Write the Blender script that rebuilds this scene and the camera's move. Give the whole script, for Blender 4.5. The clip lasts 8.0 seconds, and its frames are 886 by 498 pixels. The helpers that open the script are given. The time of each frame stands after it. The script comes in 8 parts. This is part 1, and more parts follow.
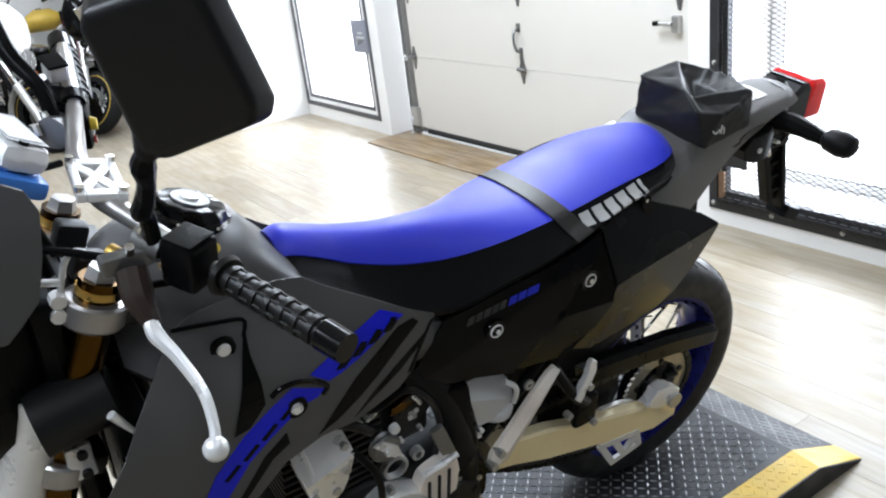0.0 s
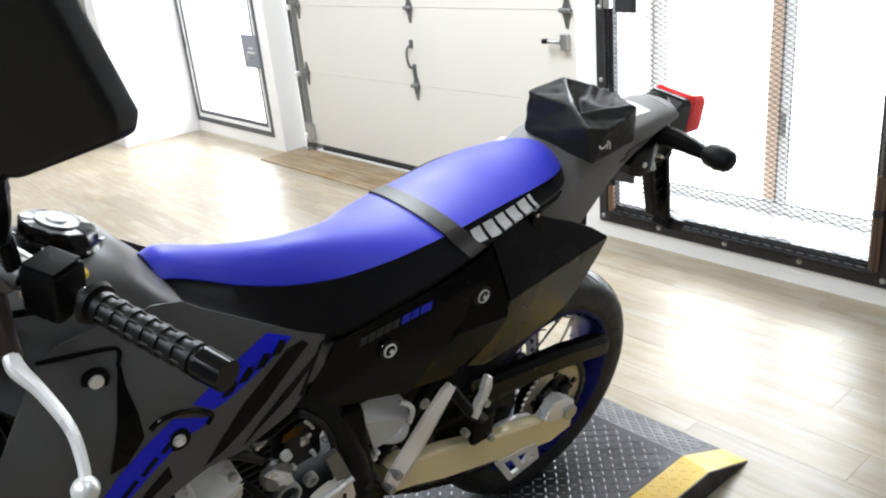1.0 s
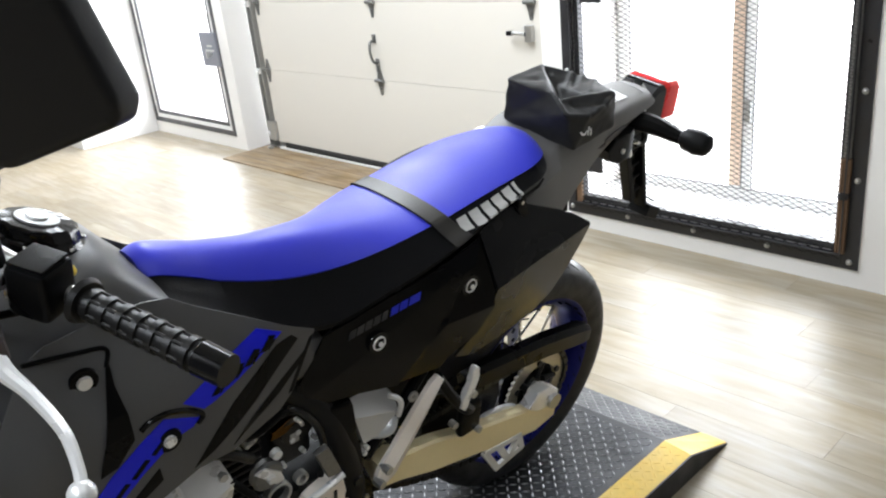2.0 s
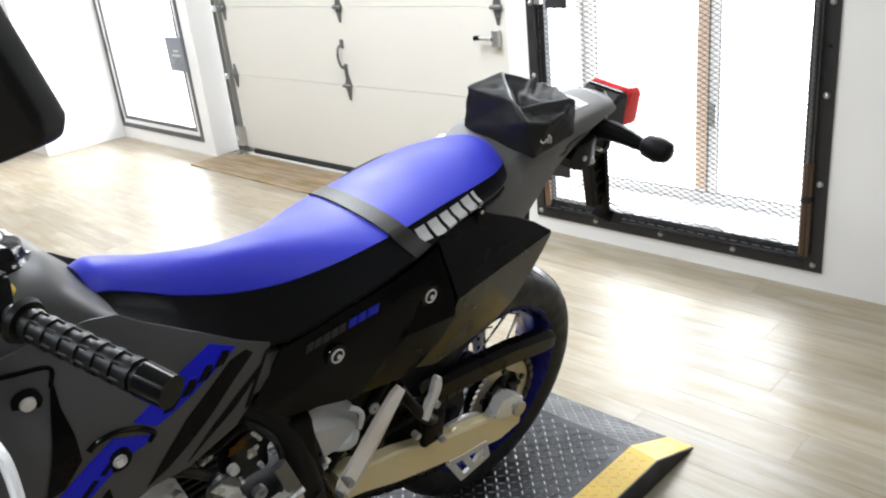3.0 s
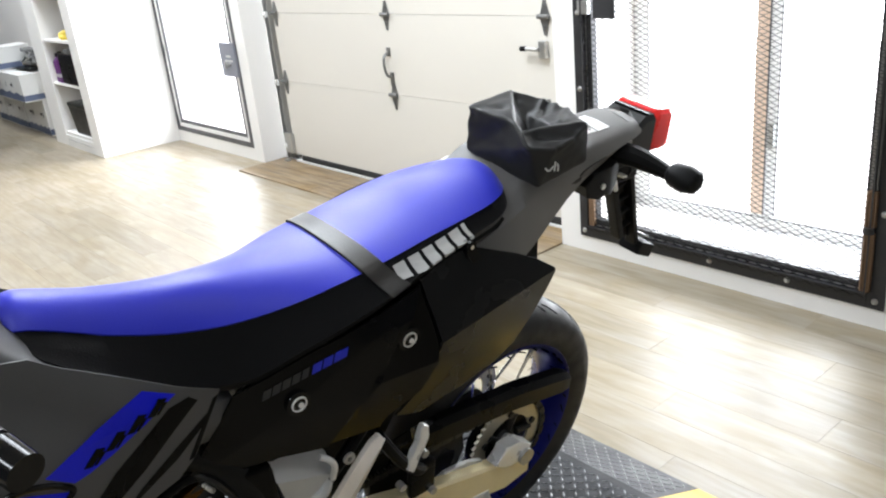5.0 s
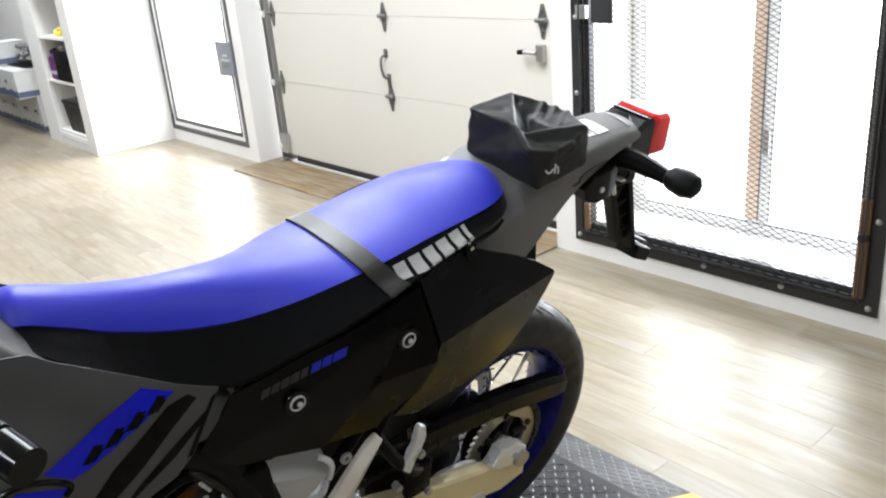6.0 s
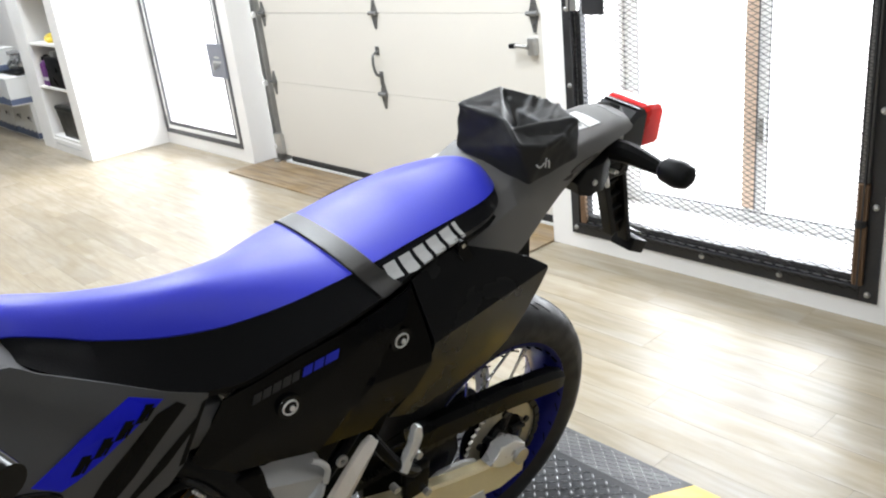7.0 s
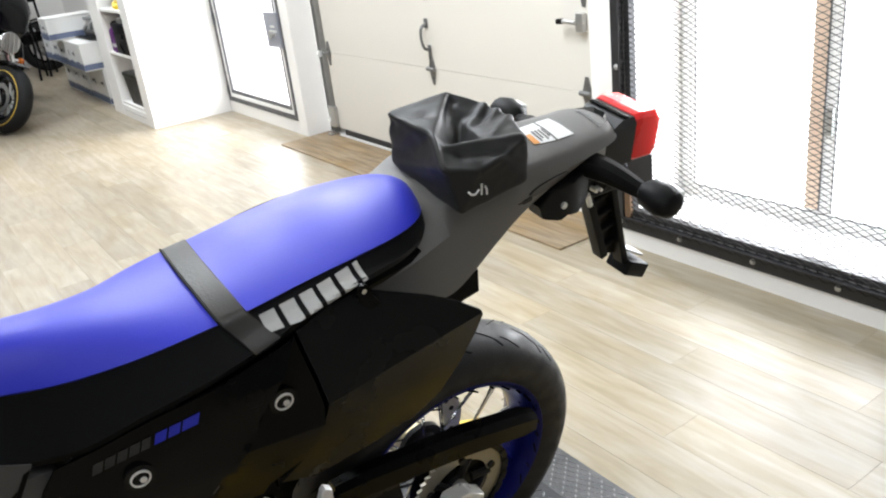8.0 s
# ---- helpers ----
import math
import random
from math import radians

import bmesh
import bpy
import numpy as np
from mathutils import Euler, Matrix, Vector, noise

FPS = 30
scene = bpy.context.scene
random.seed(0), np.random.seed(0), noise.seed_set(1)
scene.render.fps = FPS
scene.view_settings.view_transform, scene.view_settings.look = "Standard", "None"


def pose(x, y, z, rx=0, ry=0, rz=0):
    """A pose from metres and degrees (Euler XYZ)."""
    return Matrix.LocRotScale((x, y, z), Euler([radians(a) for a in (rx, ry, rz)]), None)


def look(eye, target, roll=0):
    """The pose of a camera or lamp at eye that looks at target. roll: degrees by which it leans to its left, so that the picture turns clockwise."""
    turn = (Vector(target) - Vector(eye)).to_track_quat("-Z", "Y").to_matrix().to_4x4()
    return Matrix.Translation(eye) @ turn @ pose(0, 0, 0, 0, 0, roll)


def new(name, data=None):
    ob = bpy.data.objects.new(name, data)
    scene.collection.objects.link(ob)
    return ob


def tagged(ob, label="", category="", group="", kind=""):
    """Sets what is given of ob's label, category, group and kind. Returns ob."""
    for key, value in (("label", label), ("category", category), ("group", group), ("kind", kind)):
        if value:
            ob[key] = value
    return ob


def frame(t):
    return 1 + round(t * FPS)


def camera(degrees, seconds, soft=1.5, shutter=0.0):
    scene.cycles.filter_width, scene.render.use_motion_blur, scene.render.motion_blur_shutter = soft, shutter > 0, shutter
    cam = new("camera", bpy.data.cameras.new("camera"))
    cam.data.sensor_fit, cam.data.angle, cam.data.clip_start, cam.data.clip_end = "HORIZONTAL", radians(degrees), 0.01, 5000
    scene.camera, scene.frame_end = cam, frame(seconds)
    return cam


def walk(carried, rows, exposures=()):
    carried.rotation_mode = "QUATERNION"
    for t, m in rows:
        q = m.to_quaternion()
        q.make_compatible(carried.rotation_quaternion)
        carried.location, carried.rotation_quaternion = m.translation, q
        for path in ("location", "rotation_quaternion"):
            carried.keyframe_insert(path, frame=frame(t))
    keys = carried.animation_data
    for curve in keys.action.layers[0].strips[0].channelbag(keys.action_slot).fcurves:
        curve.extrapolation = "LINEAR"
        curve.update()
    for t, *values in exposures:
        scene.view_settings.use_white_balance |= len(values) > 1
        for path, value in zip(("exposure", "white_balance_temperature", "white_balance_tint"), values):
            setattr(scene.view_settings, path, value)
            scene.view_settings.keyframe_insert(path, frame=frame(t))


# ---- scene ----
cam = camera(56.0, 8.0, soft=2.1)
PATH = [
    (0, (0.107, -0.085, 1.475), (-1.47, 0.896, 0.735), -7.2),
    (0.5, (0.101, -0.065, 1.474), (-1.395, 1.052, 0.758), -6.3),
    (1, (0.095, -0.059, 1.467), (-1.344, 1.122, 0.737), -5.6),
    (1.5, (0.067, -0.067, 1.457), (-1.356, 1.136, 0.729), -6.8),
    (1.7, (0.057, -0.077, 1.453), (-1.337, 1.149, 0.709), -6.2),
    (2.8, (0.064, -0.09, 1.462), (-1.281, 1.193, 0.724), -6.4),
    (3, (0.066, -0.054, 1.459), (-1.268, 1.237, 0.713), -6.0),
    (3.5, (0.062, 0.131, 1.442), (-1.365, 1.315, 0.693), -6.4),
    (4, (0.053, 0.233, 1.437), (-1.427, 1.371, 0.721), -4.8),
    (4.5, (0.049, 0.196, 1.437), (-1.403, 1.371, 0.722), -5.7),
    (4.7, (0.048, 0.168, 1.439), (-1.4, 1.346, 0.722), -6.0),
    (5.8, (0.039, 0.141, 1.435), (-1.394, 1.341, 0.723), -4.9),
    (6, (0.039, 0.141, 1.437), (-1.396, 1.339, 0.725), -4.9),
    (6.5, (0.039, 0.143, 1.437), (-1.395, 1.34, 0.724), -5.1),
    (7, (0.035, 0.162, 1.432), (-1.397, 1.358, 0.712), -6.4),
    (7.5, (0.031, 0.284, 1.391), (-1.432, 1.413, 0.624), -7.7),
    (8, (0.011, 0.528, 1.425), (-1.539, 1.526, 0.65), -7.0),
]
# seconds, stops, kelvin, tint: the picture turns a little warmer on the way
EXPOSURES = [(0, 0.0, 5900, 10), (0.6, 0.0, 6050, 10), (1.2, 0.0, 6250, 10), (7.2, 0.0, 6300, 10), (8, 0.0, 6400, 10)]
walk(cam, [(t, look(eye, target, roll)) for t, eye, target, roll in PATH], EXPOSURES)

# ---- light ----
world = bpy.data.worlds.new("world")
world.use_nodes = True
scene.world = world
wnt = world.node_tree
sky = wnt.nodes.new("ShaderNodeTexSky")
sky.sky_type, sky.sun_disc = 'NISHITA', False
sky.sun_elevation, sky.sun_rotation = radians(48), radians(20)
wnt.nodes["Background"].inputs[1].default_value = 0.12
wnt.links.new(sky.outputs[0], wnt.nodes["Background"].inputs[0])

ROOM_W, ROOM_E, ROOM_S, ROOM_N, ROOM_H = -12.0, 2.2, -3.2, 2.908, 2.9   # inner faces of the walls and the ceiling


def lamp(name, at, size_x, size_y, watts, color, target):
    data = bpy.data.lights.new(name, 'AREA')
    data.shape, data.size, data.size_y, data.energy, data.color = 'RECTANGLE', size_x, size_y, watts, color
    ob = new(name, data)
    ob.matrix_world = look(at, target)
    return ob


# daylight through the glass door and the screened window
DAY = (0.80, 0.91, 1.0)
lamp("daylight_door", (-5.99, 3.26, 1.15), 1.1, 1.9, 14, DAY, (-5.99, 0.0, 0.9))
lamp("daylight_window", (-1.64, 3.32, 1.18), 1.06, 1.96, 18, (0.78, 0.90, 1.0), (-1.64, 0.0, 1.18))
# unseen ceiling fixtures, added to light the far half; last three brighten the bike
ADDED_LIGHTS = [(-2.7, 1.25, 34), (-2.7, 1.70, 34), (-2.7, 2.15, 30), (-4.8, 2.0, 26), (-6.4, 1.9, 26), (-8.4, 1.6, 32), (-10.3, 1.2, 30), (-5.6, 0.3, 26), (-7.8, 0.1, 26), (0.2, -1.6, 36), (-1.5, -1.5, 60), (0.7, 0.8, 10)]
for lx, ly, watts in ADDED_LIGHTS:
    lamp("added_ceiling_lamp", (lx, ly, ROOM_H - 0.10), 1.2, 0.30, watts, (0.90, 0.95, 1.0), (lx, ly, 0))

from mathutils.bvhtree import BVHTree

# ---- helpers for shapes ----
def material(name, color, rough=0.5, metal=0.0, var=0.12, scale=14.0, bump=0.05, bscale=160.0, coat=0.0, rand=0.0, worn=0.0, spec=0.5):
    """A surface with variation at two scales, relief, and wear in the gloss."""
    m = bpy.data.materials.new(name)
    m.use_nodes = True
    nt = m.node_tree
    b = nt.nodes["Principled BSDF"]
    b.inputs["Metallic"].default_value = metal
    b.inputs["Coat Weight"].default_value = coat
    b.inputs["Coat Roughness"].default_value = 0.12
    b.inputs["Specular IOR Level"].default_value = spec
    co = nt.nodes.new("ShaderNodeTexCoord")
    big, fine = nt.nodes.new("ShaderNodeTexNoise"), nt.nodes.new("ShaderNodeTexNoise")
    big.inputs["Scale"].default_value, big.inputs["Detail"].default_value = scale, 4.0
    fine.inputs["Scale"].default_value, fine.inputs["Detail"].default_value = bscale, 2.0
    for n in (big, fine):
        nt.links.new(co.outputs["Object"], n.inputs["Vector"])
    lo = [c * (1 - var) for c in color]
    hi = [min(1.0, c * (1 + var)) for c in color]
    mix = nt.nodes.new("ShaderNodeMix")
    mix.data_type = 'RGBA'
    mix.inputs["A"].default_value, mix.inputs["B"].default_value = (*lo, 1), (*hi, 1)
    add = nt.nodes.new("ShaderNodeMath")
    add.operation = 'MULTIPLY_ADD'
    add.inputs[1].default_value = 0.35
    nt.links.new(fine.outputs["Fac"], add.inputs[0])
    half = nt.nodes.new("ShaderNodeMath")
    half.operation = 'MULTIPLY'
    half.inputs[1].default_value = 0.65
    nt.links.new(big.outputs["Fac"], half.inputs[0])
    nt.links.new(half.outputs[0], add.inputs[2])
    nt.links.new(add.outputs[0], mix.inputs["Factor"])
    col = mix.outputs["Result"]
    if rand:
        info = nt.nodes.new("ShaderNodeObjectInfo")
        hsv = nt.nodes.new("ShaderNodeHueSaturation")
        span = nt.nodes.new("ShaderNodeMapRange")
        span.inputs["To Min"].default_value, span.inputs["To Max"].default_value = 1 - rand, 1 + rand
        nt.links.new(info.outputs["Random"], span.inputs["Value"])
        nt.links.new(span.outputs[0], hsv.inputs["Value"])
        nt.links.new(col, hsv.inputs["Color"])
        col = hsv.outputs["Color"]
    nt.links.new(col, b.inputs["Base Color"])
    rr = nt.nodes.new("ShaderNodeMapRange")
    rr.inputs["From Min"].default_value, rr.inputs["From Max"].default_value = 0.3, 0.7
    rr.inputs["To Min"].default_value, rr.inputs["To Max"].default_value = max(0.03, rough - 0.06 - worn), min(1.0, rough + 0.06 + worn)
    nt.links.new(big.outputs["Fac"], rr.inputs["Value"])
    nt.links.new(rr.outputs[0], b.inputs["Roughness"])
    if bump:
        bp = nt.nodes.new("ShaderNodeBump")
        bp.inputs["Strength"].default_value, bp.inputs["Distance"].default_value = bump, 0.002
        nt.links.new(fine.outputs["Fac"], bp.inputs["Height"])
        nt.links.new(bp.outputs[0], b.inputs["Normal"])
    return m


def glowing(name, color, strength):
    m = bpy.data.materials.new(name)
    m.use_nodes = True
    b = m.node_tree.nodes["Principled BSDF"]
    b.inputs["Base Color"].default_value = (*color, 1)
    b.inputs["Emission Color"].default_value, b.inputs["Emission Strength"].default_value = (*color, 1), strength
    return m


def glass(name, color=(1, 1, 1), rough=0.02):
    m = bpy.data.materials.new(name)
    m.use_nodes = True
    nt = m.node_tree
    nt.nodes.remove(nt.nodes["Principled BSDF"])
    clear, gloss, both = nt.nodes.new("ShaderNodeBsdfTransparent"), nt.nodes.new("ShaderNodeBsdfGlossy"), nt.nodes.new("ShaderNodeMixShader")
    clear.inputs[0].default_value = (*color, 1)
    gloss.inputs["Roughness"].default_value = rough
    lw, power = nt.nodes.new("ShaderNodeLayerWeight"), nt.nodes.new("ShaderNodeMath")
    power.operation = 'POWER'
    power.inputs[1].default_value = 5.0
    nt.links.new(lw.outputs["Facing"], power.inputs[0])
    nt.links.new(power.outputs[0], both.inputs[0])
    nt.links.new(clear.outputs[0], both.inputs[1])
    nt.links.new(gloss.outputs[0], both.inputs[2])
    nt.links.new(both.outputs[0], nt.nodes["Material Output"].inputs[0])
    return m


def plank_material(name, light, dark, rough=(0.27, 0.34), spec=0.5):
    """Worn oak-look vinyl: long grain along x, streaks and grey wash, each plank its own tone."""
    m = material(name, light, rough=0.3, var=0.1, scale=3.0, bump=0.03, bscale=60, spec=spec)
    nt = m.node_tree
    b = nt.nodes["Principled BSDF"]
    co = nt.nodes.new("ShaderNodeTexCoord")
    info = nt.nodes.new("ShaderNodeObjectInfo")
    shift = nt.nodes.new("ShaderNodeVectorMath")
    shift.operation = 'MULTIPLY_ADD'
    shift.inputs[1].default_value = (37, 53, 19)
    nt.links.new(info.outputs["Random"], shift.inputs[0])
    nt.links.new(co.outputs["Object"], shift.inputs[2])
    mp = nt.nodes.new("ShaderNodeMapping")
    mp.inputs["Scale"].default_value = (1.6, 16, 1)
    nt.links.new(shift.outputs[0], mp.inputs["Vector"])
    grain = nt.nodes.new("ShaderNodeTexNoise")
    grain.inputs["Scale"].default_value, grain.inputs["Detail"].default_value, grain.inputs["Distortion"].default_value = 2.2, 6, 0.6
    nt.links.new(mp.outputs[0], grain.inputs["Vector"])
    ramp = nt.nodes.new("ShaderNodeValToRGB")
    e = ramp.color_ramp.elements
    e[0].position, e[0].color = 0.33, (*dark, 1)
    e[1].position, e[1].color = 0.66, (*light, 1)
    mid = ramp.color_ramp.elements.new(0.5)
    mid.color = (*[0.45 * a + 0.55 * c for a, c in zip(dark, light)], 1)
    nt.links.new(grain.outputs["Fac"], ramp.inputs[0])
    hsv = nt.nodes.new("ShaderNodeHueSaturation")
    tone = nt.nodes.new("ShaderNodeMapRange")
    tone.inputs["To Min"].default_value, tone.inputs["To Max"].default_value = 0.88, 1.10
    nt.links.new(info.outputs["Random"], tone.inputs["Value"])
    wash = nt.nodes.new("ShaderNodeTexNoise")
    wash.inputs["Scale"].default_value, wash.inputs["Detail"].default_value, wash.inputs["Distortion"].default_value = 3.4, 5, 0.8
    stretch = nt.nodes.new("ShaderNodeMapping")
    stretch.inputs["Scale"].default_value = (0.8, 2.2, 1)
    nt.links.new(shift.outputs[0], stretch.inputs["Vector"])
    nt.links.new(stretch.outputs[0], wash.inputs["Vector"])
    worn_tone, worn_sat, both = nt.nodes.new("ShaderNodeMapRange"), nt.nodes.new("ShaderNodeMapRange"), nt.nodes.new("ShaderNodeMath")
    for node, a, c in ((worn_tone, 0.93, 1.08), (worn_sat, 1.12, 0.78)):
        node.inputs["From Min"].default_value, node.inputs["From Max"].default_value = 0.36, 0.64
        node.inputs["To Min"].default_value, node.inputs["To Max"].default_value = a, c
        nt.links.new(wash.outputs["Fac"], node.inputs["Value"])
    both.operation = 'MULTIPLY'
    nt.links.new(tone.outputs[0], both.inputs[0])
    nt.links.new(worn_tone.outputs[0], both.inputs[1])
    nt.links.new(both.outputs[0], hsv.inputs["Value"])
    nt.links.new(worn_sat.outputs[0], hsv.inputs["Saturation"])
    nt.links.new(ramp.outputs[0], hsv.inputs["Color"])
    nt.links.new(hsv.outputs[0], b.inputs["Base Color"])
    wide = nt.nodes.new("ShaderNodeTexNoise")
    wide.inputs["Scale"].default_value, wide.inputs["Detail"].default_value = 1.7, 5
    nt.links.new(shift.outputs[0], wide.inputs["Vector"])
    rr = nt.nodes.new("ShaderNodeMapRange")
    rr.inputs["From Min"].default_value, rr.inputs["From Max"].default_value = 0.3, 0.7
    rr.inputs["To Min"].default_value, rr.inputs["To Max"].default_value = rough
    nt.links.new(wide.outputs["Fac"], rr.inputs["Value"])
    nt.links.new(rr.outputs[0], b.inputs["Roughness"])
    bp = nt.nodes.new("ShaderNodeBump")
    bp.inputs["Strength"].default_value, bp.inputs["Distance"].default_value = 0.09, 0.002
    nt.links.new(grain.outputs["Fac"], bp.inputs["Height"])
    nt.links.new(bp.outputs[0], b.inputs["Normal"])
    return m


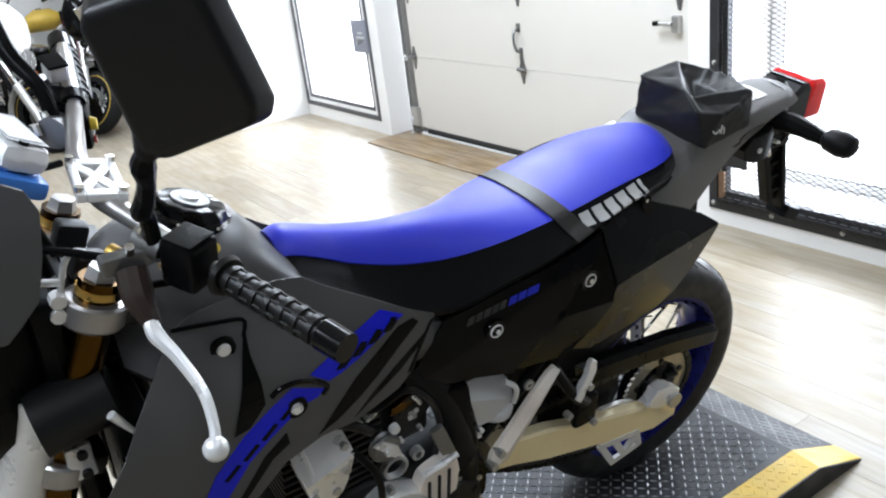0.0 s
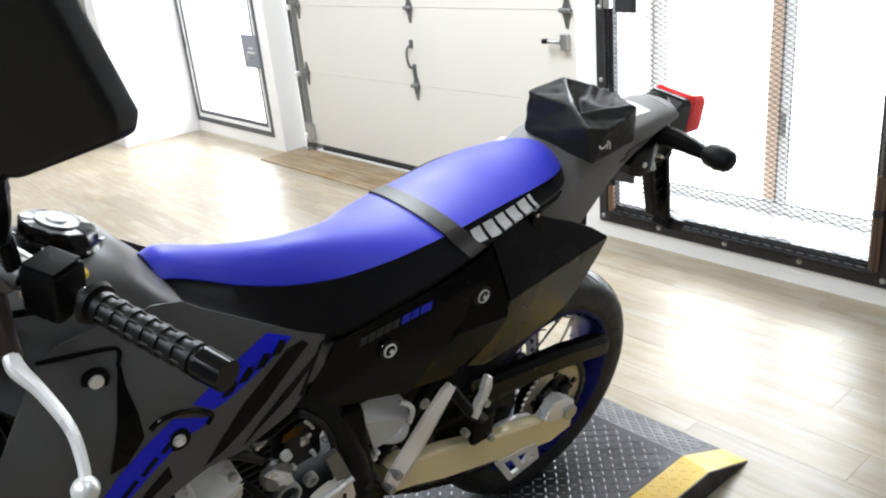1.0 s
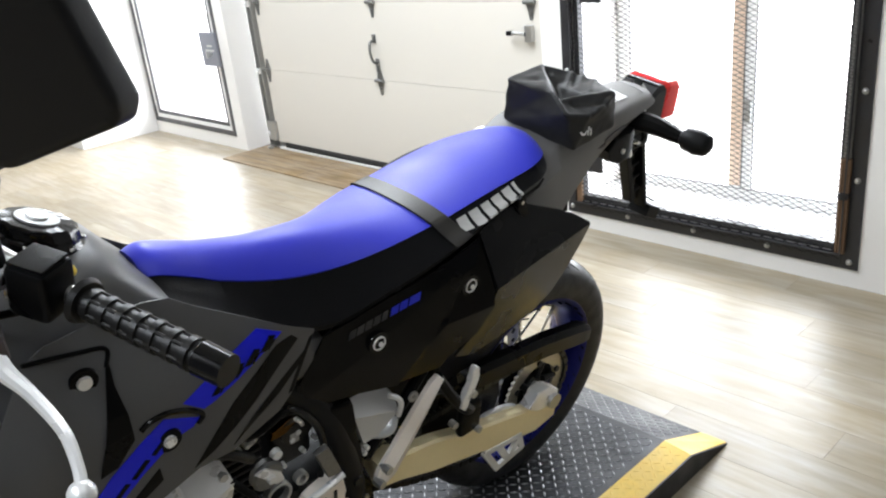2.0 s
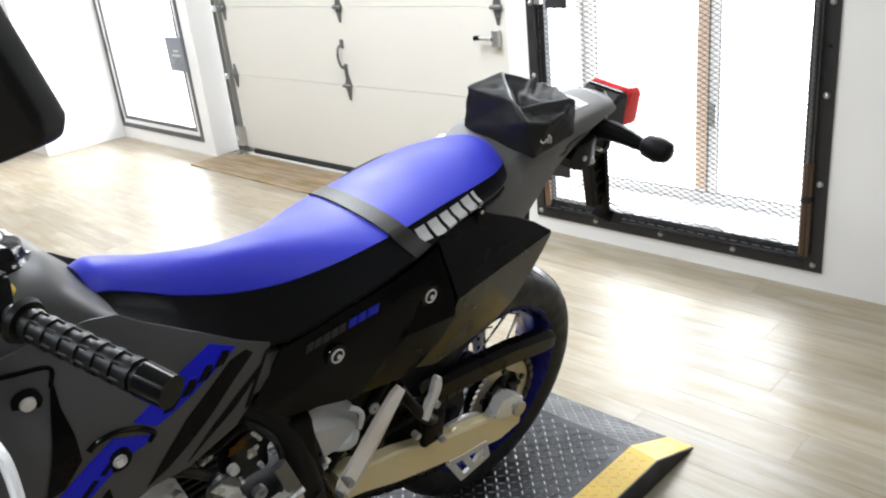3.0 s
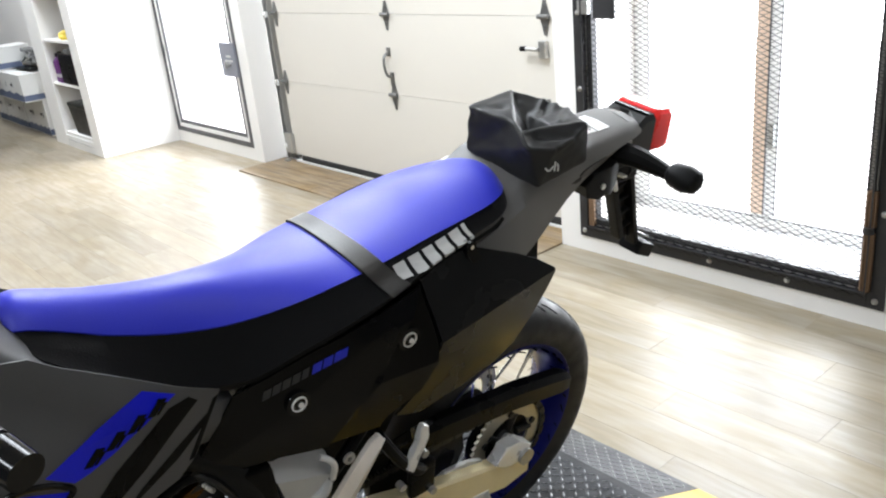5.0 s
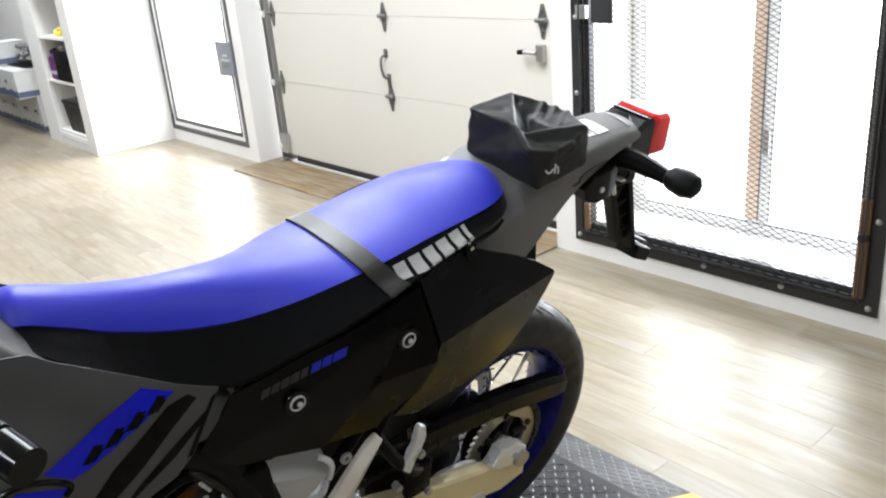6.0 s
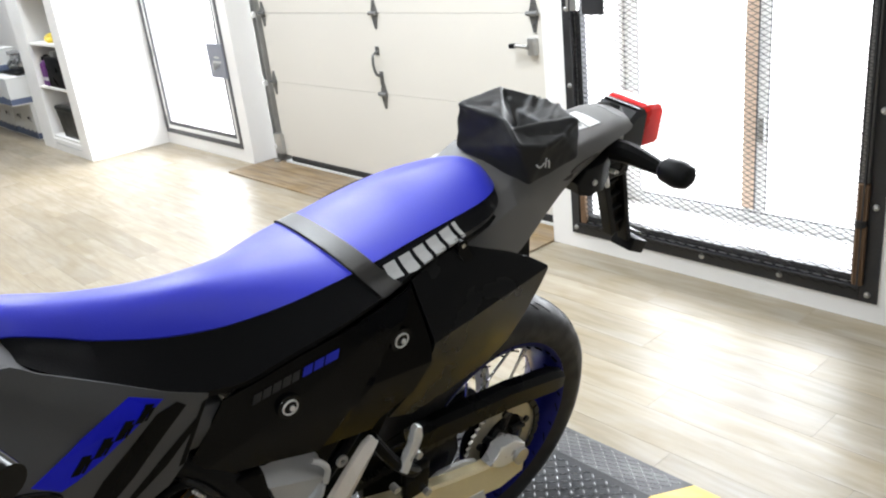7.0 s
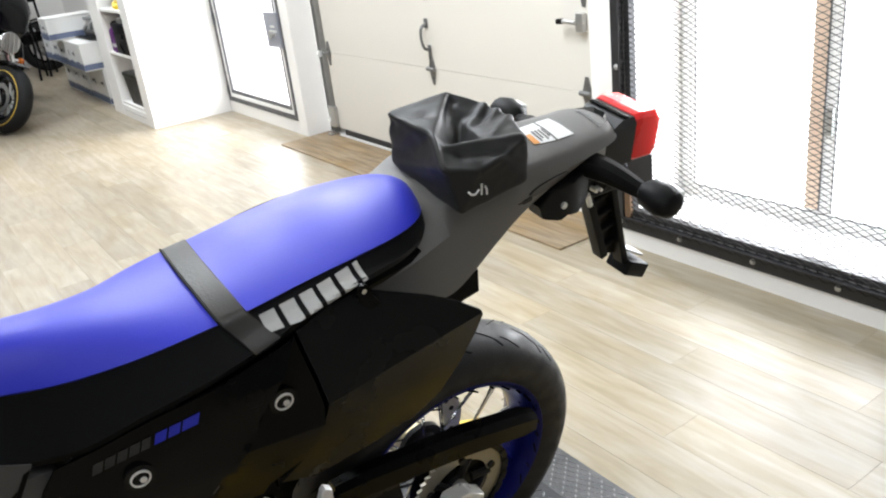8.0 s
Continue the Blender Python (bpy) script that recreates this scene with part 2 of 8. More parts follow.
M = {
    "wall": material("white_wall_paint", (0.83, 0.815, 0.79), 0.6, var=0.03, scale=2, bump=0.15, bscale=120),
    "unseen_wall": material("unseen_wall_dark", (0.07, 0.07, 0.075), 0.7, var=0.08, scale=2, bump=0.15, bscale=120),
    "ceil": material("ceiling_paint", (0.78, 0.77, 0.75), 0.8, var=0.03, scale=2, bump=0.1, bscale=90),
    "gdoor": material("cream_steel_panel", (0.67, 0.640, 0.580), 0.45, var=0.03, scale=3, bump=0.25, bscale=220),
    "oak": plank_material("oak_vinyl", (0.338, 0.288, 0.210), (0.262, 0.218, 0.147), (0.33, 0.43)),
    "tan": plank_material("tan_board", (0.27, 0.195, 0.112), (0.15, 0.105, 0.058), (0.45, 0.65), 0.3),
    "sub": material("dark_subfloor", (0.12, 0.10, 0.08), 0.8, var=0.2),
    "iron": material("dark_iron", (0.045, 0.045, 0.048), 0.45, 0.6, var=0.35, scale=18, bump=0.25, bscale=140, worn=0.12),
    "screen_iron": material("dull_black_iron", (0.020, 0.019, 0.018), 0.7, 0.0, var=0.35, scale=18, bump=0.1, bscale=140, spec=0.12),
    "door_iron": material("grey_door_steel", (0.10, 0.10, 0.105), 0.5, 0.3, var=0.3, scale=18, bump=0.15, bscale=140, worn=0.1),
    "rust": material("rusty_iron", (0.15, 0.090, 0.050), 0.6, 0.2, var=0.55, scale=22, bump=0.3, bscale=120, worn=0.1),
    "zinc": material("galvanised_steel", (0.50, 0.50, 0.49), 0.38, 0.85, var=0.2, scale=25, bump=0.1, bscale=200),
    "seal": material("black_rubber_seal", (0.02, 0.02, 0.02), 0.7, var=0.2),
    "plate": material("tread_plate_steel", (0.030, 0.031, 0.034), 0.48, 0.5, var=0.25, scale=9, bump=0.12, bscale=150, worn=0.1),
    "yellow": material("worn_yellow_paint", (0.62, 0.42, 0.06), 0.5, 0.1, var=0.3, scale=16, bump=0.15, bscale=90, worn=0.08),
    "blue_vinyl": material("blue_seat_vinyl", (0.016, 0.024, 0.56), 0.50, var=0.10, scale=7, bump=0.10, bscale=420, spec=0.62, worn=0.05),
    "black_vinyl": material("black_seat_vinyl", (0.0055, 0.0055, 0.006), 0.55, var=0.1, scale=9, bump=0.3, bscale=420, spec=0.11),
    "strap": material("grey_strap_vinyl", (0.030, 0.028, 0.025), 0.42, var=0.15, scale=12, bump=0.2, bscale=300, spec=0.5),
    "grey_plastic": material("dark_grey_plastic", (0.0030, 0.0030, 0.0032), 0.20, var=0.15, scale=10, bump=0.02, bscale=300, worn=0.05, spec=0.15),
    # lighter copy of the side cover's plastic, for light on the rear upper face
    "lit_grey_plastic": material("lit_cover_plastic", (0.012, 0.012, 0.0122), 0.22, var=0.2, scale=10, bump=0.02, bscale=300, worn=0.05, spec=0.16),
    "tank_plastic": material("tank_grey_plastic", (0.090, 0.090, 0.092), 0.44, var=0.1, scale=10, bump=0.05, bscale=300, worn=0.03, spec=0.3),
    "fender_plastic": material("matt_grey_plastic", (0.145, 0.141, 0.136), 0.5, var=0.1, scale=10, bump=0.1, bscale=300),
    "black_plastic": material("black_plastic", (0.0035, 0.0035, 0.0037), 0.3, var=0.15, scale=10, bump=0.05, bscale=260, spec=0.09),
    "grip_rubber": material("grip_rubber", (0.006, 0.0055, 0.005), 0.42, var=0.15, scale=40, bump=0.05, bscale=200, spec=0.3),
    "brown_rubber": material("dark_brown_rubber", (0.035, 0.024, 0.019), 0.45, var=0.2, scale=30, bump=0.05, spec=0.3),
    "gloss_black": material("gloss_black_plastic", (0.0035, 0.0035, 0.0037), 0.14, var=0.1, scale=10, bump=0.02, spec=0.22),
    "matt_black": material("matt_black_plastic", (0.007, 0.007, 0.0073), 0.5, var=0.15, scale=10, bump=0.06, bscale=260, spec=0.14),
    "housing_plastic": material("dark_grey_housing_plastic", (0.034, 0.034, 0.035), 0.35, var=0.15, scale=10, bump=0.04, bscale=300, spec=0.3),
    "web_plastic": material("dull_brown_black_plastic", (0.022, 0.019, 0.016), 0.55, var=0.25, scale=30, bump=0.1, spec=0.15),
    "groove": material("groove_shade", (0.004, 0.004, 0.004), 0.8, var=0.1, spec=0.05),
    "rubber": material("tyre_rubber", (0.026, 0.026, 0.027), 0.56, var=0.2, scale=30, bump=0.2, bscale=220, worn=0.08, spec=0.3),
    "old_rubber": material("dark_tyre_rubber", (0.011, 0.011, 0.0115), 0.6, var=0.2, scale=30, bump=0.2, bscale=220, spec=0.2),
    "blue_metal": material("blue_anodised", (0.005, 0.009, 0.17), 0.3, 0.6, var=0.1),
    "alu": material("cast_aluminium", (0.74, 0.74, 0.73), 0.38, 0.55, var=0.18, scale=28, bump=0.25, bscale=190, worn=0.06),
    "dark_alu": material("dark_engine_casting", (0.008, 0.008, 0.0083), 0.42, 0.35, var=0.3, scale=26, bump=0.3, bscale=150),
    "silver_paint": material("silver_grey_paint", (0.56, 0.57, 0.58), 0.36, 0.25, var=0.05, scale=16, bump=0.04, bscale=200),
    "tan_alu": material("swingarm_aluminium", (0.93, 0.80, 0.50), 0.36, 0.15, var=0.10, scale=18, bump=0.12, bscale=160),
    "chrome": material("chrome", (0.75, 0.75, 0.75), 0.12, 1.0, var=0.05, bump=0.0),
    # gold darkened for the shaded fork legs; also a dark brown plate
    "bronze": material("shaded_gold_and_brown", (0.085, 0.042, 0.007), 0.18, 1.0, var=0.15, bump=0.05),
    "bright_alu": material("polished_aluminium", (0.84, 0.84, 0.83), 0.30, 0.35, var=0.06, scale=30, bump=0.08, bscale=200),
    "gold": material("gold_anodised", (0.55, 0.36, 0.09), 0.3, 0.9, var=0.12, bump=0.05),
    "sprocket_steel": material("pale_worn_steel", (0.42, 0.39, 0.31), 0.36, 0.5, var=0.2, scale=40, bump=0.1),
    "white": material("white_plastic", (0.78, 0.78, 0.77), 0.4, var=0.04),
    "silver_print": material("silver_print", (0.52, 0.52, 0.51), 0.45, var=0.08),
    "blue_print": material("blue_print", (0.008, 0.014, 0.72), 0.35, var=0.1, spec=0.25),
    "grey_print": material("grey_print", (0.16, 0.16, 0.16), 0.4, var=0.1),
    "red_lens": material("red_lens", (0.86, 0.055, 0.055), 0.28, var=0.08, bump=0.0, spec=0.25),
    "amber": material("amber_lens", (0.50, 0.13, 0.012), 0.2, var=0.08),
    "bag": material("black_bag_vinyl", (0.024, 0.024, 0.024), 0.50, var=0.15, scale=12, bump=0.08, bscale=260, worn=0.03, spec=0.22),
    "mirror_shell": material("mirror_shell_plastic", (0.008, 0.008, 0.0085), 0.40, var=0.12, scale=10, bump=0.04, bscale=300, spec=0.28),
    "bar_alu": material("bar_aluminium", (0.40, 0.39, 0.38), 0.34, 0.85, var=0.12, scale=20, bump=0.06),
    "sky_blue": material("blue_instrument_plastic", (0.06, 0.20, 0.60), 0.35, var=0.1),
    "worn_steel": material("worn_dark_steel", (0.20, 0.20, 0.195), 0.4, 0.7, var=0.3, scale=40, bump=0.12),
    "frame_white": material("white_window_plastic", (0.93, 0.925, 0.91), 0.4, var=0.03),
    "pale_alu": material("pale_aluminium", (0.90, 0.83, 0.75), 0.4, 0.12, var=0.1, scale=18, bump=0.1, bscale=160),
    "sill": material("weathered_sill", (0.68, 0.67, 0.65), 0.7, var=0.1, scale=6),
    "dull_blue": material("dull_blue_print", (0.012, 0.020, 0.42), 0.4, var=0.15),
    "dim_print": material("dim_print", (0.022, 0.022, 0.023), 0.4, var=0.1),
    "lug": material("worn_tread_lug", (0.19, 0.195, 0.20), 0.36, 0.8, var=0.2, scale=30, bump=0.05),
    "orange_print": material("orange_print", (0.75, 0.33, 0.08), 0.5, var=0.08),
    "carton": material("white_carton", (0.74, 0.74, 0.72), 0.7, var=0.05, scale=5),
    "slate": material("slate_grey_paint", (0.20, 0.21, 0.25), 0.5, var=0.1),
    "navy": material("slate_blue_print", (0.12, 0.15, 0.24), 0.6, var=0.15),
    "purple": material("purple_print", (0.12, 0.03, 0.16), 0.45, var=0.15),
    "yellow_plastic": material("yellow_plastic", (0.75, 0.55, 0.03), 0.4, var=0.08),
    "red_paint": material("red_paint", (0.45, 0.02, 0.02), 0.3, var=0.1, coat=0.4),
    "olive": material("olive_black_plastic", (0.012, 0.013, 0.011), 0.4, var=0.2, spec=0.3),
    "peach": material("pale_orange_wood", (0.88, 0.68, 0.53), 0.5, var=0.06, scale=20),
    "concrete": material("concrete", (0.55, 0.54, 0.52), 0.8, var=0.1, scale=6),
    "glass": glass("clear_glass"),
    "mirror": material("mirror_glass", (0.85, 0.86, 0.86), 0.03, 1.0, var=0.01, bump=0.0),
    "glow": glowing("lit_diffuser", (1.0, 0.97, 0.92), 3.0),
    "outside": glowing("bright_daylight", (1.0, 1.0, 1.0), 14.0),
}
# subsurface brightens the window profiles from behind, in place of the daylight's glare
plastic = M["frame_white"].node_tree.nodes["Principled BSDF"]
plastic.inputs["Subsurface Weight"].default_value, plastic.inputs["Subsurface Scale"].default_value = 0.13, 0.10
plastic.inputs["Subsurface Radius"].default_value = (1.0, 0.97, 0.92)

vinyl = M["blue_vinyl"].node_tree.nodes["Principled BSDF"]
vinyl.inputs["Sheen Weight"].default_value, vinyl.inputs["Sheen Roughness"].default_value = 0.18, 0.35
lens = M["red_lens"].node_tree.nodes["Principled BSDF"]
lens.inputs["Subsurface Weight"].default_value, lens.inputs["Subsurface Scale"].default_value = 0.85, 0.06
lens.inputs["Subsurface Radius"].default_value = (1.0, 0.2, 0.15)


def weigh_normals(me, degrees):
    """Corner normals weighted by face area, so that broad faces stay flat beside their rounded edges."""
    limit = math.cos(radians(degrees))
    normal, area, round_vert = [p.normal.copy() for p in me.polygons], [p.area for p in me.polygons], [[] for _ in me.vertices]
    for p in me.polygons:
        for v in p.vertices:
            round_vert[v].append(p.index)
    out = [None] * len(me.loops)
    for p in me.polygons:
        for corner, v in zip(p.loop_indices, p.vertices):
            total = Vector((0, 0, 0))
            for q in round_vert[v]:
                if q == p.index or normal[p.index].dot(normal[q]) > limit:
                    total += normal[q] * area[q]
            out[corner] = total.normalized() if total.length > 0 else normal[p.index]
    me.normals_split_custom_set(out)


def finish(name, bm, mat, smooth=35):
    bmesh.ops.recalc_face_normals(bm, faces=bm.faces)
    me = bpy.data.meshes.new(name)
    bm.to_mesh(me)
    bm.free()
    for f in me.polygons:
        f.use_smooth = smooth > 0
    if smooth:
        weigh_normals(me, smooth)
    me.materials.append(M[mat])
    return me


def part(name, bm, mat, parent, label="", smooth=35):
    ob = new(name, finish(name, bm, mat, smooth))
    ob.parent = parent
    if label:
        ob["label"] = label
    return ob


def thing(name, m, label, category, group="", kind=""):
    ob = new(name)
    ob.empty_display_size = 0.1
    ob.matrix_world = m
    return tagged(ob, label, category, group, kind)


def box(bm, lo, hi, bevel=0.0, m=None, seg=2):
    """A box from corner to corner with rounded edges."""
    c = [(a + b) / 2 for a, b in zip(lo, hi)]
    s = [max(1e-4, abs(b - a)) for a, b in zip(lo, hi)]
    r = bmesh.ops.create_cube(bm, size=1.0, matrix=Matrix.Translation(c) @ Matrix.Diagonal((*s, 1)))
    vs = r["verts"]
    if bevel:
        es = list({e for v in vs for e in v.link_edges})
        out = bmesh.ops.bevel(bm, geom=es, offset=min(bevel, min(s) * 0.45), segments=seg, profile=0.5, affect='EDGES')
        vs = list({v for f in out["faces"] for v in f.verts} | {v for v in vs if v.is_valid})
    if m is not None:
        bmesh.ops.transform(bm, matrix=m, verts=[v for v in vs if v.is_valid])
    return bm


def new_box(lo, hi, bevel=0.0, m=None):
    return box(bmesh.new(), lo, hi, bevel, m)


def rod(bm, a, b, r, r2=None, seg=14):
    """A round bar from a to b."""
    a, b = Vector(a), Vector(b)
    d = b - a
    m = Matrix.Translation((a + b) / 2) @ d.to_track_quat('Z', 'Y').to_matrix().to_4x4()
    bmesh.ops.create_cone(bm, cap_ends=True, segments=seg, radius1=r, radius2=r if r2 is None else r2, depth=d.length, matrix=m)
    return bm


def spline(pts, n):
    """A smooth line through the points (Catmull-Rom), n steps to a span."""
    p = np.array(pts, float)
    p = np.vstack([2 * p[0] - p[1], p, 2 * p[-1] - p[-2]])
    out = []
    for i in range(1, len(p) - 2):
        for t in np.linspace(0, 1, n, endpoint=False):
            a, b, c, d = p[i - 1], p[i], p[i + 1], p[i + 2]
            out.append(0.5 * (2 * b + (c - a) * t + (2 * a - 5 * b + 4 * c - d) * t * t + (3 * b - a - 3 * c + d) * t ** 3))
    out.append(p[-2])
    return np.array(out)


def loft(bm, rings, closed=True, caps=True):
    rows = [[bm.verts.new(tuple(p)) for p in ring] for ring in rings]
    n = len(rows[0])
    for a, b in zip(rows, rows[1:]):
        for i in range(n if closed else n - 1):
            j = (i + 1) % n
            bm.faces.new((a[i], a[j], b[j], b[i]))
    if caps and closed:
        bm.faces.new(rows[0])
        bm.faces.new(rows[-1])
    return bm


def tube(bm, pts, r, n=6, seg=10, smooth=True):
    """A pipe along a line; r is a radius or one for each point."""
    line = spline(pts, n) if smooth and len(pts) > 2 else np.array(pts, float)
    rr = np.interp(np.linspace(0, 1, len(line)), np.linspace(0, 1, len(pts)), r if np.ndim(r) else [r] * len(pts))
    rings, up = [], None
    for i, p in enumerate(line):
        d = Vector(line[min(i + 1, len(line) - 1)] - line[max(i - 1, 0)]).normalized()
        side = d.cross(Vector((0, 0, 1)) if abs(d.z) < 0.9 else Vector((1, 0, 0))).normalized() if up is None else d.cross(up).normalized()
        up = side.cross(d).normalized()
        rings.append([Vector(p) + float(rr[i]) * (math.cos(a) * side + math.sin(a) * up) for a in np.linspace(0, 2 * math.pi, seg, endpoint=False)])
    return loft(bm, rings)


def panel(poly, depth, thick=0.004, cell=0.03, bevel=0.0, creases=()):
    """A moulded sheet: outline in (y, z), its x from depth(y, z), with thickness inwards, and edges cut along the creases."""
    bm = bmesh.new()
    face = bm.faces.new([bm.verts.new((0, y, z)) for y, z in poly])
    ys, zs = [p[0] for p in poly], [p[1] for p in poly]
    for axis, lo, hi in ((1, min(ys), max(ys)), (2, min(zs), max(zs))):
        for v in np.arange(lo + cell / 2, hi, cell):
            co, no = [0, 0, 0], [0, 0, 0]
            co[axis], no[axis] = v, 1
            bmesh.ops.bisect_plane(bm, geom=bm.verts[:] + bm.edges[:] + bm.faces[:], dist=1e-5, plane_co=co, plane_no=no)
    for (ya, za), (yb, zb) in creases:
        bmesh.ops.bisect_plane(bm, geom=bm.verts[:] + bm.edges[:] + bm.faces[:], dist=1e-5, plane_co=(0, ya, za), plane_no=(0, zb - za, ya - yb))
    for v in bm.verts:
        v.co.x = depth(v.co.y, v.co.z)
    bmesh.ops.recalc_face_normals(bm, faces=bm.faces)
    if sum(f.normal.x * f.calc_area() for f in bm.faces) < 0:
        bmesh.ops.reverse_faces(bm, faces=bm.faces)
    rim = [e for e in bm.edges if e.is_boundary]
    ex = bmesh.ops.extrude_face_region(bm, geom=bm.faces[:])
    moved = [g for g in ex["geom"] if isinstance(g, bmesh.types.BMVert)]
    for v in moved:
        v.co.x += thick
    if bevel:
        edges = [e for e in bm.edges if len(e.link_faces) == 2 and e.calc_face_angle(0) > 1.0]
        bmesh.ops.bevel(bm, geom=edges, offset=bevel, segments=2, profile=0.5, affect='EDGES')
    return bm


def disc(bm, c, axis, r, depth, seg=32, bevel=0.0):
    c, axis = Vector(c), Vector(axis).normalized()
    m = Matrix.Translation(c) @ axis.to_track_quat('Z', 'Y').to_matrix().to_4x4()
    bmesh.ops.create_cone(bm, cap_ends=True, segments=seg, radius1=r, radius2=r, depth=depth, matrix=m)
    return bm


def spin(profile, center, seg=64):
    """A ring round the x axis through center, from a closed profile of (x, radius)."""
    bm = bmesh.new()
    cx, cy, cz = center
    rings = [[(cx + x, cy + r * math.sin(a), cz + r * math.cos(a)) for x, r in profile] for a in np.linspace(0, 2 * math.pi, seg, endpoint=False)]
    rows = [[bm.verts.new(p) for p in ring] for ring in rings]
    n = len(profile)
    for k in range(seg):
        a, b = rows[k], rows[(k + 1) % seg]
        for i in range(n):
            bm.faces.new((a[i], a[(i + 1) % n], b[(i + 1) % n], b[i]))
    return bm

# ---- the room ----
def structure(name, bm, mat, label, category="", smooth=0):
    return tagged(new(name, finish(name, bm, mat, smooth)), label, category or name.split("_")[0], kind="structure")


WALL_BACK = 3.22
DOOR_X, DOOR_Z = (-6.605, -5.338), (0.09, 2.12)      # glass door
GAR_X, GAR_Z = (-5.215, -2.432), (0.0, 2.25)       # recess of the sectional door
WIN_X, WIN_Z = (-2.235, -1.045), (0.15, 2.2)       # screened window

bm = bmesh.new()
spans = [(ROOM_W - 0.2, DOOR_X[0], None), (DOOR_X[0], DOOR_X[1], DOOR_Z), (DOOR_X[1], GAR_X[0], None), (GAR_X[0], GAR_X[1], GAR_Z),
         (GAR_X[1], WIN_X[0], None), (WIN_X[0], WIN_X[1], WIN_Z), (WIN_X[1], ROOM_E + 0.2, None)]
for x0, x1, hole in spans:
    if hole is None:
        box(bm, (x0, ROOM_N, -0.02), (x1, WALL_BACK, ROOM_H))
    else:
        if hole[0] > 0:
            box(bm, (x0, ROOM_N, -0.02), (x1, WALL_BACK, hole[0]))
        box(bm, (x0, ROOM_N, hole[1]), (x1, WALL_BACK, ROOM_H))
bmesh.ops.remove_doubles(bm, verts=bm.verts, dist=1e-4)
structure("wall_north", bm, "wall", "white painted wall with a door, a garage opening and a window", "wall")
# south and east walls: unseen, made dark to keep reflections on the bike dark
structure("wall_south", new_box((ROOM_W - 0.2, ROOM_S - 0.15, -0.02), (ROOM_E + 0.2, ROOM_S, ROOM_H)), "unseen_wall", "plain unseen wall, made dark grey to keep reflections low", "wall")
structure("wall_west", new_box((ROOM_W - 0.2, ROOM_S, -0.02), (ROOM_W, ROOM_N, ROOM_H)), "wall", "plain white painted showroom wall", "wall")
structure("wall_east", new_box((ROOM_E, ROOM_S, -0.02), (ROOM_E + 0.2, ROOM_N, ROOM_H)), "unseen_wall", "plain unseen wall, made dark grey to keep reflections low", "wall")
structure("ceiling", new_box((ROOM_W - 0.2, ROOM_S - 0.15, ROOM_H), (ROOM_E + 0.2, WALL_BACK, ROOM_H + 0.1)), "ceil", "flat white painted ceiling", "ceiling")
floor = structure("floor", new_box((ROOM_W - 0.2, ROOM_S - 0.15, -0.06), (ROOM_E + 0.2, WALL_BACK, -0.005)), "sub", "worn oak-look vinyl plank floor", "floor")
bm = new_box((GAR_X[0] + 0.025, 2.682, -0.004), (GAR_X[1] + 0.004, ROOM_N - 0.002, 0.009), 0.004)
box(bm, (GAR_X[0] + 0.025, ROOM_N - 0.0015, -0.004), (GAR_X[1] - 0.004, 3.06, 0.009), 0.002)
threshold = structure("threshold", bm, "tan", "worn tan wooden threshold board before the garage door", "threshold")
# dark joint lines where the board was pieced together
for jx in (-4.3, -3.35):
    part("joint", new_box((jx, 2.686, 0.006), (jx + 0.004, 3.03, 0.0094)), "sub", threshold)

# outside: paving and a bright far backdrop
structure("ground", new_box((-40, WALL_BACK, -0.2), (40, 60, -0.03)), "concrete", "pale concrete paving outside the building", "ground")
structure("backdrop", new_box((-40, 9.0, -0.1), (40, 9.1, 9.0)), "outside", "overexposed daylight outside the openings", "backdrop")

# the glass door
door = thing("door_1", pose(0, 0, 0), "closed glass door with a dark metal frame and a grey lock box", "door", kind="structure")


def border(bm, x0, x1, z0, z1, y0, y1, w, bevel=0.003):
    box(bm, (x0, y0, z0), (x0 + w, y1, z1), bevel)
    box(bm, (x1 - w, y0, z0), (x1, y1, z1), bevel)
    box(bm, (x0 + w, y0, z0), (x1 - w, y1, z0 + w), bevel)
    box(bm, (x0 + w, y0, z1 - w), (x1 - w, y1, z1), bevel)
    return bm


part("outer_frame", border(bmesh.new(), DOOR_X[0] + 0.002, DOOR_X[1] - 0.002, DOOR_Z[0] + 0.002, DOOR_Z[1] - 0.002, ROOM_N - 0.006, ROOM_N + 0.012, 0.036), "door_iron", door, "dark grey painted steel frame")
part("white_stop", border(bmesh.new(), DOOR_X[0] + 0.0385, DOOR_X[1] - 0.0385, DOOR_Z[0] + 0.0385, DOOR_Z[1] - 0.0385, ROOM_N - 0.002, ROOM_N + 0.012, 0.030), "white", door, "white inner stop")
part("leaf_frame", border(bmesh.new(), DOOR_X[0] + 0.069, DOOR_X[1] - 0.069, DOOR_Z[0] + 0.069, DOOR_Z[1] - 0.069, ROOM_N - 0.001, ROOM_N + 0.016, 0.030), "door_iron", door, "dark grey painted steel leaf frame")
pane = part("pane", new_box((DOOR_X[0] + 0.097, ROOM_N + 0.006, DOOR_Z[0] + 0.097), (DOOR_X[1] - 0.097, ROOM_N + 0.012, DOOR_Z[1] - 0.097)), "glass", door, "clear glass pane")
pane.visible_shadow = False
for hz in (0.135, 0.70, 1.30, 1.90):
    part("door_hinge", rod(bmesh.new(), (DOOR_X[0] + 0.040, ROOM_N - 0.010, hz), (DOOR_X[0] + 0.040, ROOM_N - 0.010, hz + 0.09), 0.011, seg=12), "door_iron", door)
